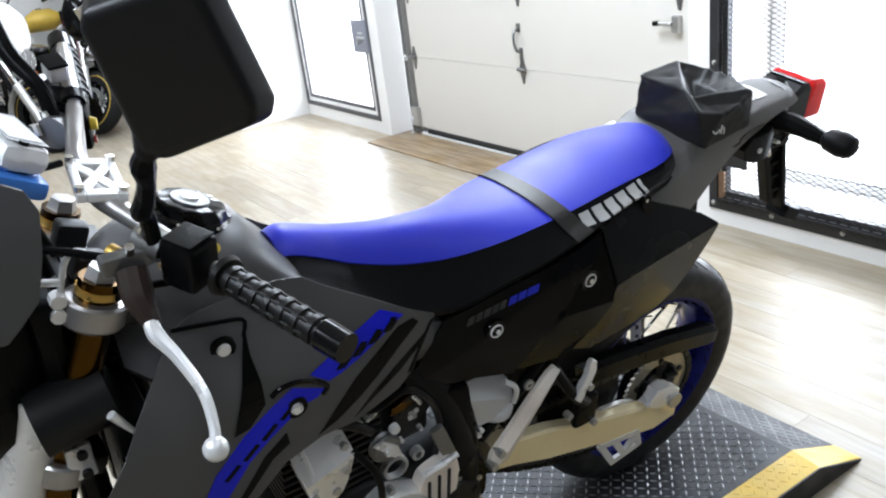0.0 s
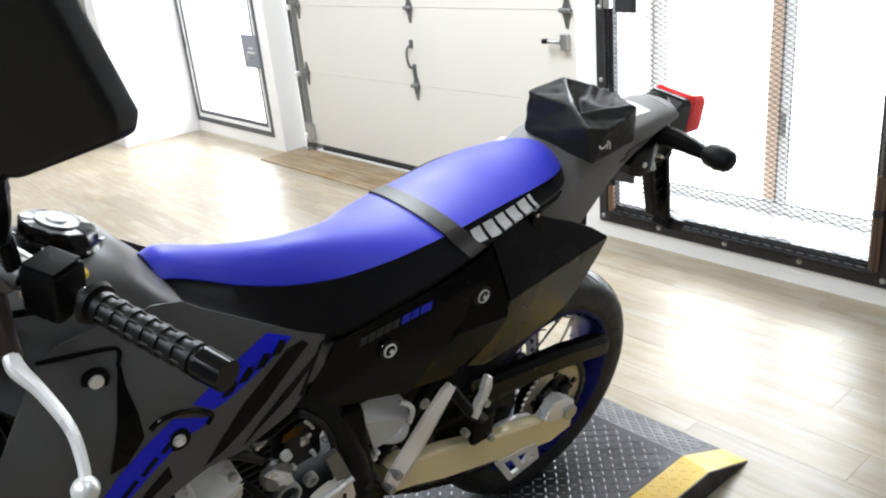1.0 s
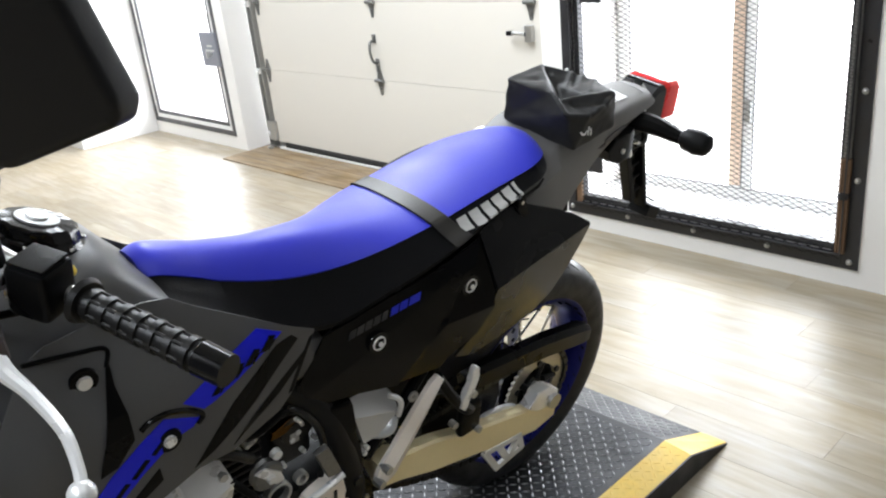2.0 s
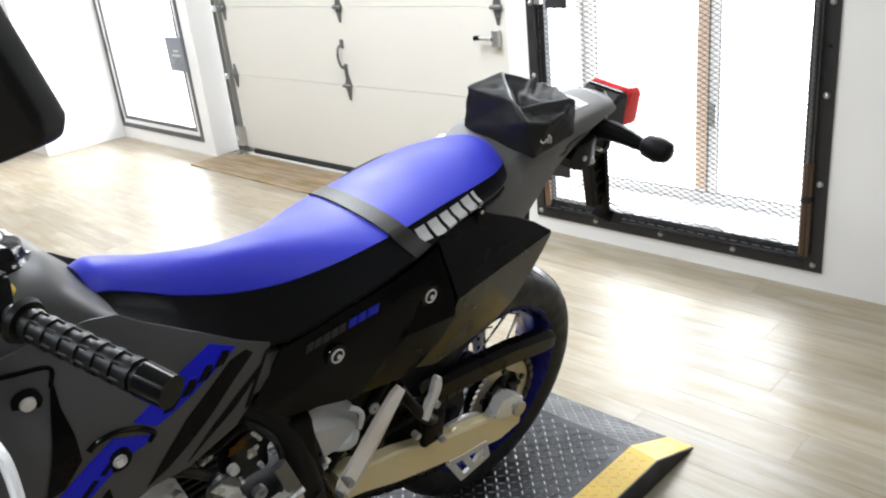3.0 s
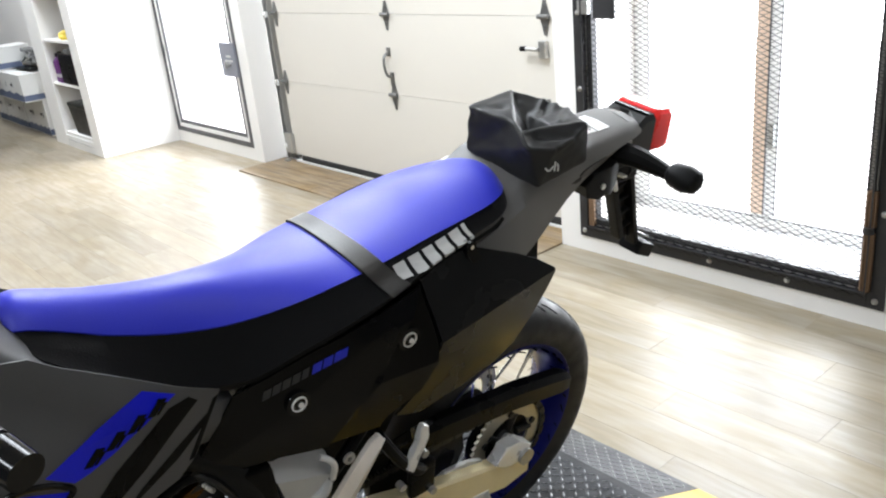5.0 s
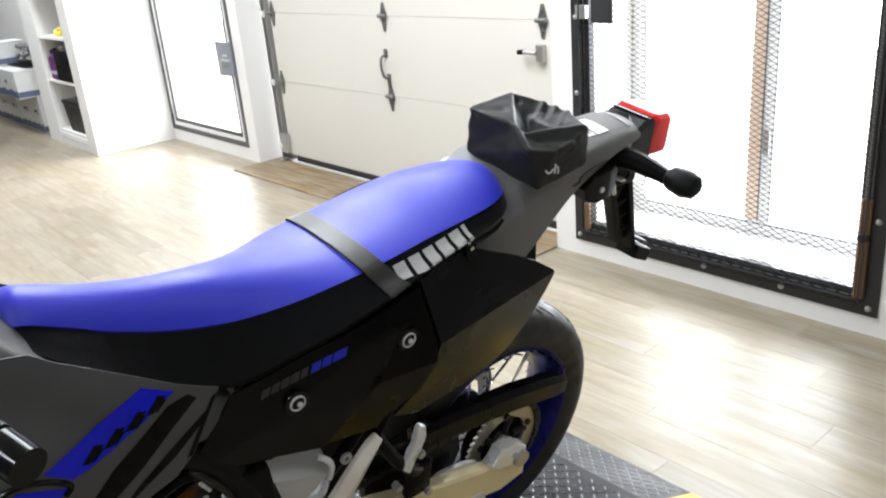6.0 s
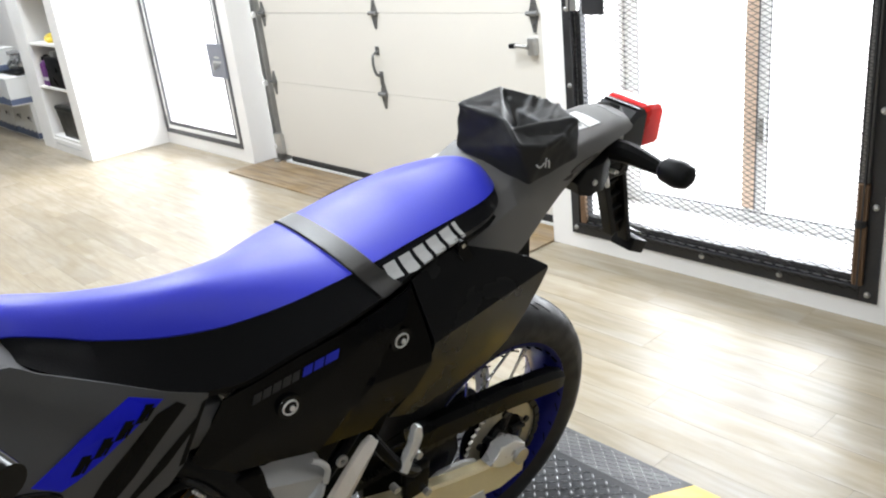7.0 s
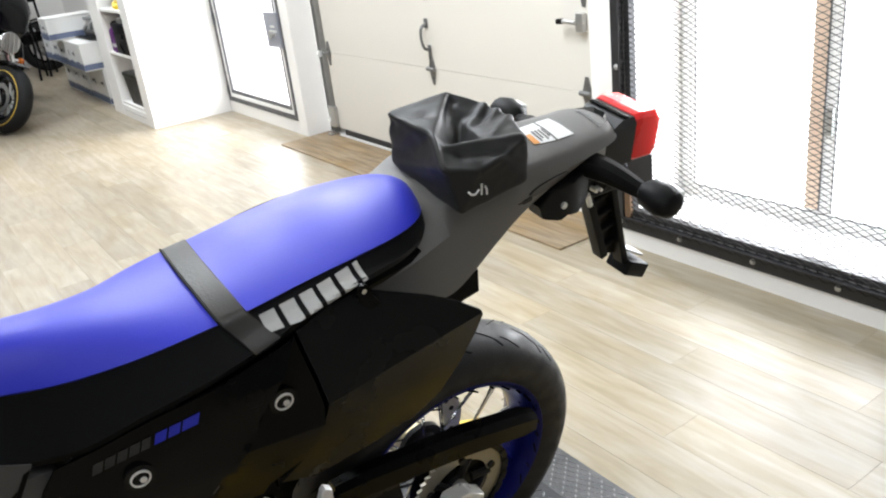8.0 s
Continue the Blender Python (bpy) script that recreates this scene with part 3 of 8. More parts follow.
lock = part("lock_box", new_box((-5.565, ROOM_N - 0.022, 0.600), (-5.345, ROOM_N - 0.0065, 0.838), 0.004), "slate", door, "slate grey steel lock box")
for x0, x1, z in ((-5.475, -5.405, 0.737), (-5.50, -5.385, 0.705), (-5.46, -5.415, 0.680)):
    part("print_bar", new_box((x0, ROOM_N - 0.0235, z), (x1, ROOM_N - 0.0215, z + 0.014)), "silver_print", lock)
bm = rod(bmesh.new(), (-5.425, ROOM_N - 0.022, 0.69), (-5.425, ROOM_N - 0.055, 0.69), 0.012)
part("thumb_turn", box(bm, (-5.431, ROOM_N - 0.066, 0.665), (-5.419, ROOM_N - 0.048, 0.715), 0.003), "zinc", lock)

# the sectional garage door
garage = thing("door_2", pose(0, 0, 0), "closed cream sectional garage door with steel hinges", "door", kind="structure")
GY = 3.05
edges = [0.060, 0.572, 1.022, 1.472, 1.922, 2.37]
for z0, z1 in zip(edges, edges[1:]):
    bm = new_box((-5.020, GY, z0 + 0.0008), (-2.440, GY + 0.045, z1 - 0.0008), 0.0015)
    part("panel", bm, "gdoor", garage)
part("bottom_rail", new_box((-5.00, GY - 0.012, 0.0095), (-2.445, GY + 0.04, 0.022), 0.002), "white", garage, "white bottom rail")
part("bottom_seal", new_box((-4.93, GY - 0.008, 0.0225), (-2.445, GY + 0.045, 0.0595), 0.008), "seal", garage, "black rubber bottom seal")
part("backing", new_box((GAR_X[0] + 0.02, GY + 0.05, -0.02), (GAR_X[1] - 0.02, GY + 0.09, 2.36)), "white", garage)


def hinge_mesh():
    """A stamped door hinge: a pointed leaf above and below a knuckle."""
    bm = bmesh.new()
    outline = [(-0.026, 0.012), (-0.02, 0.03), (-0.008, 0.072), (0.008, 0.072), (0.02, 0.03), (0.026, 0.012), (0.026, -0.012), (0.02, -0.03), (0.007, -0.085), (-0.007, -0.085), (-0.02, -0.03), (-0.026, -0.012)]
    low = [bm.verts.new((x, 0.0, z)) for x, z in outline]
    f = bm.faces.new(low)
    ex = bmesh.ops.extrude_face_region(bm, geom=[f])
    for v in ex["geom"]:
        if isinstance(v, bmesh.types.BMVert):
            v.co.y -= 0.006
    rod(bm, (-0.034, -0.014, 0), (0.034, -0.014, 0), 0.011)
    for z in (0.045, -0.05):
        rod(bm, (0, -0.004, z), (0, -0.012, z), 0.006, seg=8)
    return finish("hinge", bm, "worn_steel")


hinge = hinge_mesh()
for x in (-4.985, -3.785, -2.600):
    for z in edges[1:-1]:
        ob = new("hinge", hinge)
        ob.parent = garage
        ob.location = (x, GY, z)
bm = tube(bmesh.new(), [(-3.80, GY - 0.002, 0.810), (-3.80, GY - 0.035, 0.795), (-3.798, GY - 0.045, 0.745), (-3.792, GY - 0.035, 0.690), (-3.79, GY - 0.002, 0.675)], 0.008)
box(bm, (-3.816, GY - 0.006, 0.79), (-3.784, GY, 0.84), 0.003)
box(bm, (-3.806, GY - 0.006, 0.62), (-3.774, GY, 0.70), 0.003)
part("lift_handle", bm, "worn_steel", garage, "grey steel lift handle")
bm = new_box((-2.63, GY - 0.03, 0.835), (-2.585, GY, 0.915), 0.006)
rod(bm, (-2.62, GY - 0.035, 0.875), (-2.70, GY - 0.038, 0.880), 0.010)
latch = part("latch", bm, "zinc", garage, "grey steel slide latch")
part("grip", rod(bmesh.new(), (-2.695, GY - 0.038, 0.880), (-2.728, GY - 0.039, 0.878), 0.012), "black_plastic", latch)
for side, x in ((1, -5.085),):
    bm = bmesh.new()
    box(bm, (x - 0.028, GY - 0.015, 0.02), (x - 0.022, GY + 0.03, 2.36))
    box(bm, (x + 0.022, GY - 0.015, 0.02), (x + 0.028, GY + 0.03, 2.36))
    box(bm, (x - 0.022, GY + 0.024, 0.02), (x + 0.022, GY + 0.03, 2.36))
    track = part("track", bm, "zinc", garage, "galvanised roller track")
    for z in (0.12, 0.56, 1.012, 1.464, 1.916):
        part("roller", rod(bmesh.new(), (x, GY - 0.02, z), (x + 0.02 * side, GY - 0.02, z), 0.02), "white", track)
    part("bottom_bracket", new_box((min(x, x + 0.09 * side), GY - 0.03, 0.07), (max(x, x + 0.09 * side), GY - 0.002, 0.21), 0.004), "zinc", garage)
    part("floor_bolt", new_box((x - 0.02, GY - 0.05, -0.002), (x + 0.03, GY - 0.02, 0.022), 0.004), "zinc", garage)

# the screened window
window = thing("window_1", pose(0, 0, 0), "window behind a dark bolted iron frame with expanded metal mesh", "window", kind="structure")
FX, FZ = (-2.312, -0.978), (0.072, 2.25)
bm = border(bmesh.new(), FX[0], FX[1], FZ[0], FZ[1], ROOM_N - 0.007, ROOM_N, 0.062, 0.002)
part("angle_flange", bm, "iron", window, "dark flat iron flange with bolts")
part("angle_lip", border(bmesh.new(), FX[0] + 0.058, FX[1] - 0.058, FZ[0] + 0.058, FZ[1] - 0.058, ROOM_N - 0.032, ROOM_N - 0.0075, 0.006, 0.0), "iron", window)
part("inner_bar", border(bmesh.new(), FX[0] + 0.066, FX[1] - 0.066, FZ[0] + 0.066, FZ[1] - 0.066, ROOM_N - 0.004, ROOM_N + 0.03, 0.028, 0.002), "iron", window, "dark iron inner bar")
bolt_bm = rod(bmesh.new(), (0, 0, 0), (0, -0.005, 0), 0.012, 0.0105, seg=10)
bmesh.ops.create_uvsphere(bolt_bm, u_segments=10, v_segments=6, radius=0.009, matrix=Matrix.Translation((0, -0.005, 0)) @ Matrix.Diagonal((1, 0.6, 1, 1)))
bolt_me = finish("bolt", bolt_bm, "zinc")
spots = [(x, 0.102) for x in (-2.285, -1.977, -1.65, -1.326, -1.01)] + [(x, z) for x in (-2.285, -1.005) for z in (0.42, 0.744, 1.06, 1.38, 1.70, 2.02)]
for x, z in spots:
    ob = new("bolt", bolt_me)
    ob.parent = window
    ob.location = (x, ROOM_N - 0.0075, z)
part("hasp_plate", new_box((-2.185, ROOM_N - 0.034, 1.04), (-2.075, ROOM_N - 0.028, 1.20), 0.003), "iron", window, "dark steel hasp plate")
bm = new_box((-2.235, ROOM_N - 0.034, 0.295), (-2.09, ROOM_N - 0.029, 0.43), 0.003)
tube(bm, [(-2.235, ROOM_N - 0.034, 0.33), (-2.215, ROOM_N - 0.07, 0.33), (-2.19, ROOM_N - 0.07, 0.33), (-2.185, ROOM_N - 0.07, 0.37), (-2.215, ROOM_N - 0.05, 0.40)], 0.006)
part("lock_plate", bm, "iron", window, "dark steel lock plate with a latch")
part("latch_top", new_box((-2.27, ROOM_N - 0.03, 1.055), (-2.215, ROOM_N - 0.008, 1.11), 0.004), "zinc", window)

# rusty hinge post at the right edge of the screen, its grey upper length, and a short rusty stop opposite
post = part("hinge_post", new_box((-1.062, ROOM_N - 0.026, 0.136), (-1.026, ROOM_N - 0.0085, 0.352), 0.004), "rust", window, "rusty brown iron hinge post")
part("post_top", new_box((-1.062, ROOM_N - 0.026, 0.372), (-1.026, ROOM_N - 0.0085, 0.500), 0.004), "rust", post)
part("knuckle", rod(bmesh.new(), (-1.046, ROOM_N - 0.022, 0.350), (-1.046, ROOM_N - 0.022, 0.374), 0.019, seg=14), "iron", post)
for px in (-1.054, -1.036):
    part("rib", tube(bmesh.new(), [(px, ROOM_N - 0.027, 0.14), (px, ROOM_N - 0.027, 0.495)], 0.0035), "rust", post)
part("upper_bar", new_box((-1.058, ROOM_N - 0.020, 0.502), (-1.030, ROOM_N - 0.0085, 2.17), 0.003), "worn_steel", window, "grey steel edge bar")
part("corner_stop", new_box((-2.246, ROOM_N - 0.026, 0.136), (-2.216, ROOM_N - 0.0085, 0.262), 0.004), "rust", window, "short rusty iron stop")

# the window itself, at the back of the reveal
part("window_frame", new_box((-2.30, 3.222, 0.205), (-2.162, 3.275, 2.15), 0.004), "frame_white", window, "white window stile")
part("window_frame", new_box((-1.12, 3.222, 0.205), (-0.98, 3.275, 2.15), 0.004), "frame_white", window, "white window stile")
part("bottom_rail", new_box((-2.30, 3.222, 0.10), (-0.98, 3.278, 0.2045), 0.004), "frame_white", window, "white bottom rail of the window")
part("top_rail", new_box((-2.30, 3.222, 2.1505), (-0.98, 3.278, 2.26), 0.004), "frame_white", window, "white top rail of the window")
part("window_sill", new_box((WIN_X[0] + 0.002, ROOM_N + 0.034, 0.1505), (WIN_X[1] - 0.002, 3.2195, 0.158), 0.002), "sill", window, "pale grey weathered sill board")
part("window_post", new_box((-1.672, 3.232, 0.205), (-1.612, 3.282, 2.15), 0.004), "peach", window, "pale orange wooden window post")
mullion = part("mullion", new_box((-1.6115, 3.226, 0.205), (-1.562, 3.272, 2.15), 0.004), "frame_white", window, "white window mullion")
part("window_catch", new_box((-1.598, 3.208, 0.50), (-1.568, 3.2255, 0.60), 0.004), "zinc", mullion, "small grey window catch")
for x in (-2.165, -1.559, -1.608):
    part("gasket", new_box((x - 0.002, 3.2205, 0.206), (x + 0.002, 3.2255, 2.149)), "grey_print", window)
part("rail_gasket", new_box((-2.16, 3.2205, 0.196), (-1.12, 3.2218, 0.200)), "grey_print", window)

# expanded metal: flattened strands in zigzag rows
MW, MH, MT, MD = 0.046, 0.021, 0.0019, 0.0014
x0, x1, z0, z1 = FX[0] + 0.05, FX[1] - 0.05, FZ[0] + 0.05, 2.2
verts, faces = [], []
cols, rows = int((x1 - x0) / (MW / 2)), int((z1 - z0) / MH)
for r in range(rows):
    for s in (1, -1):
        base = len(verts)
        for c in range(cols + 1):
            x = x0 + c * MW / 2
            z = z0 + r * MH + s * (MH / 2 - MT * 0.6) * (0.5 - 0.5 * math.cos(math.pi * c))
            z += 0.0006 * noise.noise(Vector((x * 9, z * 9, 0)))
            for dy, dz in ((-MD, -MT / 2), (MD, -MT / 2), (MD, MT / 2), (-MD, MT / 2)):
                verts.append((x, ROOM_N - 0.020 + dy, z + dz))
        for c in range(cols):
            a = base + 4 * c
            for k in range(4):
                faces.append((a + k, a + (k + 1) % 4, a + 4 + (k + 1) % 4, a + 4 + k))
me = bpy.data.meshes.new("mesh_screen")
me.from_pydata(verts, [], faces)
me.materials.append(M["screen_iron"])
screen = new("mesh_screen", me)
screen.parent = window
tagged(screen, "dark expanded metal mesh", kind="stuff")

# housings of the added ceiling lights, out of view
for lx, ly, watts in ADDED_LIGHTS:
    light = thing("added_ceiling_light", pose(lx, ly, ROOM_H), "unseen tube light, added on the ceiling to light the room", "light", "ceiling lights")
    part("housing", new_box((-0.62, -0.15, -0.07), (0.62, 0.15, 0.0), 0.01), "white", light)
    part("diffuser", new_box((-0.6, -0.13, -0.085), (0.6, 0.13, -0.071), 0.005), "glow", light)

# ---- the motorcycle on its stand ----
# Its own axes: x to its left, y to the rear from the rear axle, z up from the tread plate.
BIKE = pose(-1.255, 1.222, 0.085, 0, 13, -1.3)
bike = thing("motorcycle", BIKE, "grey and blue supermoto motorcycle leaning on its side stand", "motorcycle")


def lerp_rows(ys, table, n):
    """Smooth in-between values of a table with a row for each y."""
    rows = spline([(y, *row) for y, row in zip(ys, table)], n)
    return rows


# seat: crown height, edge of the blue top (x, z), lower edge of the black side (x, z)
SEAT_Y = [-0.895, -0.87, -0.82, -0.78, -0.70, -0.62, -0.54, -0.46, -0.38, -0.30, -0.22, -0.16, -0.115, -0.088, -0.075]
SEAT = [
    (1.004, 0.048, 0.985, 0.070, 0.968), (1.012, 0.056, 0.983, 0.088, 0.945), (0.996, 0.060, 0.960, 0.104, 0.908), (0.983, 0.064, 0.940, 0.112, 0.880), (0.965, 0.076, 0.915, 0.122, 0.836),
    (0.955, 0.091, 0.906, 0.132, 0.820), (0.948, 0.109, 0.914, 0.148, 0.846), (0.946, 0.123, 0.929, 0.160, 0.870), (0.956, 0.127, 0.941, 0.162, 0.893), (0.971, 0.128, 0.955, 0.160, 0.922),
    (0.984, 0.127, 0.965, 0.154, 0.936), (0.991, 0.119, 0.968, 0.140, 0.937), (0.994, 0.102, 0.969, 0.116, 0.936), (0.989, 0.076, 0.967, 0.086, 0.936), (0.980, 0.044, 0.965, 0.050, 0.936),
]
SEAT_ROLL = 0.050   # the seat stands a little flatter than the leaning bike
seat_rows = lerp_rows(SEAT_Y, SEAT, 6)
top_rings, side_rings = [], []
for y, crown, bx, bz, lx, lz in seat_rows:
    arc = []
    for a in np.sin(np.linspace(-1, 1, 25) * math.pi / 2):
        s = abs(a)
        x = bx * (0.14 + 0.86 * a)
        z = bz + (crown - bz) * (1 - s ** 2.3) + SEAT_ROLL * (x - bx)
        arc.append((x, y, z))
    top_rings.append(arc + [(bx * 0.93, y, bz - 0.012), (-bx * 0.66, y, bz - 0.012 - 1.72 * SEAT_ROLL * bx)])
    ring = []
    for sgn in (1, -1):
        col = [(bx * 0.985, bz - 0.0015), (bx + 0.35 * (lx - bx) + 0.004, bz + 0.45 * (lz - bz)), (lx, lz + 0.012), (lx - 0.004, lz), (lx - 0.03, lz - 0.004)]
        ring.append([(sgn * x + (0.28 * bx if sgn < 0 else 0.0), y, z - (1.72 * SEAT_ROLL * bx if sgn < 0 else 0.0)) for x, z in col])
    side_rings.append(ring[0] + ring[1][::-1])
seat = part("seat", loft(bmesh.new(), side_rings), "black_vinyl", bike, "black grained vinyl seat side", 50)
part("seat_top", loft(bmesh.new(), top_rings), "blue_vinyl", seat, "bright blue vinyl seat top", 60)


def seat_at(y):
    return [float(np.interp(y, seat_rows[:, 0], seat_rows[:, k])) for k in range(1, 6)]


def seat_side_x(y, z):
    """How far out the black side of the seat lies."""
    crown, bx, bz, lx, lz = seat_at(y)
    return float(np.interp(z, [lz, lz + 0.012, bz + 0.45 * (lz - bz), bz], [lx - 0.004, lx, bx + 0.35 * (lx - bx) + 0.004, bx * 0.985]))


# passenger strap across the seat and down both sides
rings = []
for u in np.linspace(0, 1, 49):
    a = -1 + 2 * u
    s = abs(a)
    q = (s - 0.72) / 0.28 if s > 0.72 else 0.0
    pts = []
    for dy, lift in ((-0.0185, 0.0004), (-0.0165, 0.0024), (0.0165, 0.0024), (0.0185, 0.0004), (0.0165, -0.003), (-0.0165, -0.003)):
        y = -0.412 + 0.007 * min(1.0, s / 0.72) ** 2 + 0.028 * q + dy
        crown, bx, bz, lx, lz = seat_at(y)
        if s < 0.72:
            w = a / 0.72
            x, z = bx * (0.14 + 0.86 * w), bz + (crown - bz) * (1 - abs(w) ** 2.3) + SEAT_ROLL * 0.86 * bx * (w - 1)
            nx, nz = 0.55 * w ** 3, 1
        else:
            drop, inset = (1.72 * SEAT_ROLL * bx, 0.28 * bx) if a < 0 else (0.0, 0.0)
            z = bz + q * (lz + 0.010 - bz)
            x = math.copysign(seat_side_x(y, z) + 0.0008, a) + inset
            nx, nz = math.copysign(1.0, a), 0.3 * (1 - q)
        pts.append((x + nx * lift, y, z + nz * lift - (drop if s >= 0.72 else 0.0)))
    rings.append(pts)
part("passenger_strap", loft(bmesh.new(), rings), "strap", seat, "dark grey vinyl strap across the seat", 40)
part("strap_piping", tube(bmesh.new(), [np.array(r[0]) + (r[1][0] - r[0][0], -0.001, r[1][2] - r[0][2]) for r in rings[1:-1]], 0.0016, 1, 6, False), "black_vinyl", seat)

# maker's mark on the seat side, as six plain slanted blocks
LOGO_Y = [(-0.371, 0.0245), (-0.343, 0.0245), (-0.315, 0.0225), (-0.289, 0.0245), (-0.261, 0.0245), (-0.233, 0.0090)]
for y0, w in LOGO_Y:
    z0 = 0.9150 + (y0 + 0.371) * 0.190
    w *= 0.84
    quad = [(y0, z0 + 0.001), (y0 + w, z0 + 0.001 + w * 0.19), (y0 + w - 0.003, z0 + w * 0.19 + 0.0185), (y0 - 0.003, z0 + 0.0185)]
    part("logo_block", panel(quad, lambda a, b: seat_side_x(a, b) + 0.0030, -0.001, 0.004), "silver_print", seat, "", 0)
# helmet hook under the seat edge
bm = rod(bmesh.new(), (0.135, -0.238, 0.932), (0.166, -0.238, 0.935), 0.010)
rings = []
for u in np.linspace(0, 1, 8):
    y, z, w = -0.238 + 0.034 * u ** 1.4, 0.930 - 0.044 * u, 0.011 - 0.003 * u
    rings.append([(0.154, y - w, z), (0.166, y - w, z - 0.002), (0.166, y + w, z + 0.002), (0.154, y + w, z + 0.004)])
hook = part("helmet_lock", loft(bm, rings), "black_plastic", bike, "black helmet lock hook with a steel key face")
part("key_face", rod(bmesh.new(), (0.166, -0.238, 0.935), (0.1675, -0.238, 0.935), 0.004), "chrome", hook)

# tail section: top height, half width at the top, side bulge (x, z), lower edge (x, z)
TAIL_Y = [-0.24, -0.15, -0.08, -0.03, 0.05, 0.11, 0.18, 0.25, 0.295, 0.322, 0.336]
TAIL = [
    (0.925, 0.085, 0.120, 0.890, 0.130, 0.865), (0.940, 0.090, 0.120, 0.905, 0.130, 0.842), (0.960, 0.092, 0.114, 0.925, 0.118, 0.824), (0.984, 0.091, 0.107, 0.935, 0.107, 0.826),
    (0.990, 0.085, 0.096, 0.940, 0.091, 0.870), (0.987, 0.080, 0.088, 0.945, 0.080, 0.900), (0.985, 0.072, 0.082, 0.952, 0.072, 0.926), (0.985, 0.066, 0.076, 0.960, 0.064, 0.945), (0.986, 0.064, 0.071, 0.965, 0.060, 0.955), (0.985, 0.055, 0.061, 0.968, 0.052, 0.958), (0.980, 0.036, 0.041, 0.970, 0.034, 0.962),
]
rings = []
for y, top, tx, mx, mz, lx, lz in lerp_rows(TAIL_Y, TAIL, 5):
    half = [(0, top + 0.004), (tx * 0.6, top + 0.001), (tx * 0.9, top - 0.006), (tx, top - 0.014), (mx, mz), (lx, lz), (lx - 0.012, lz + 0.002), (lx - 0.02, lz + 0.03), (0, top - 0.02)]
    rings.append([(x, y, z) for x, z in half] + [(-x, y, z) for x, z in half[-2:0:-1]])
tail = part("tail_section", loft(bmesh.new(), rings), "fender_plastic", bike, "matt dark grey plastic tail fender", 40)


def tail_top(x, y):
    top = float(np.interp(y, TAIL_Y, [r[0] for r in TAIL]))
    tx = float(np.interp(y, TAIL_Y, [r[1] for r in TAIL]))
    return top + float(np.interp(abs(x) / tx, [0, 0.6, 0.9, 1.0], [0.004, 0.001, -0.006, -0.014]))


def sticker(name, quad, mat, label="", lift=0.0008):
    """A thin label that lies on the curved top of the tail; quad: far and near end of its front edge, then of its rear edge."""
    (ax, ay), (bx, by), (cx, cy), (dx, dy) = quad
    rows = []
    for v in (0.0, 0.5, 1.0):
        row = []
        for u in np.linspace(0, 1, 7):
            x = (ax + (bx - ax) * u) * (1 - v) + (dx + (cx - dx) * u) * v
            y = (ay + (by - ay) * u) * (1 - v) + (dy + (cy - dy) * u) * v
            row.append((x, y, tail_top(x, y) + lift))
        rows.append(row)
    bm = loft(bmesh.new(), rows, closed=False)
    for v in bmesh.ops.extrude_face_region(bm, geom=bm.faces[:])["geom"]:
        if isinstance(v, bmesh.types.BMVert):
            v.co.z += 0.0006
    return part(name, bm, mat, tail, label, 0)


sticker("warning_label", [(-0.024, 0.168), (0.037, 0.158), (0.041, 0.201), (-0.028, 0.209)], "white", "white printed paper label")
sticker("warning_label", [(-0.028, 0.213), (0.041, 0.205), (0.039, 0.242), (-0.028, 0.243)], "white", "white printed paper label")
sticker("label_corner", [(0.006, 0.163), (0.037, 0.158), (0.0375, 0.170), (0.006, 0.174)], "orange_print", "orange corner of a label", 0.0016)
for k in range(4):
    sticker("text_bar", [(0.000, 0.180 + 0.007 * k), (0.032 - 0.006 * (k % 2), 0.177 + 0.007 * k), (0.032 - 0.006 * (k % 2), 0.180 + 0.007 * k), (0.000, 0.183 + 0.007 * k)], "grey_print", "", 0.0016)
for k in range(9):
    x0 = -0.026 + 0.0078 * k
    sticker("printed_mark", [(x0, 0.2995 - 0.10 * x0), (x0 + 0.0055, 0.2990 - 0.10 * x0), (x0 + 0.0055, 0.3085 - 0.10 * x0), (x0, 0.309 - 0.10 * x0)], "grey_print")
# oval recess along the lower edge, and a pale bracket at the tail's end


def tail_side(y, z):
    row = [float(np.interp(y, TAIL_Y, [r[k] for r in TAIL])) for k in (2, 3, 4, 5)]
    return float(np.interp(z, [row[3], row[1]], [row[2], row[0]]))


recess = []
for a in np.linspace(0, 2 * math.pi, 24, endpoint=False):
    y, dz = 0.158 + 0.046 * math.cos(a), 0.011 * math.sin(a)
    recess.append((y, 0.937 + 0.10 * (y - 0.158) + dz))
# the recess is a darker oval on the side, coloured for its shade
part("recess", panel(recess, lambda a, b: tail_side(a, b) + 0.0025, -0.003, 0.02), "housing_plastic", tail, "dark oval patch for the shade of a recess")
part("end_bracket", new_box((0.030, 0.285, 0.925), (0.052, 0.312, 0.957), 0.004), "silver_print", tail, "pale metal bracket")
# dark filler under the tail
rings = []
for y, top, tx, mx, mz, lx, lz in lerp_rows(TAIL_Y[3:], TAIL[3:], 3):
    rings.append([(lx - 0.006, y, lz + 0.002), (-lx + 0.006, y, lz + 0.002), (-lx + 0.02, y, lz - 0.012), (lx - 0.02, y, lz - 0.012)])
part("under_tray", loft(bmesh.new(), rings), "black_plastic", bike, "black plastic tray under the tail")

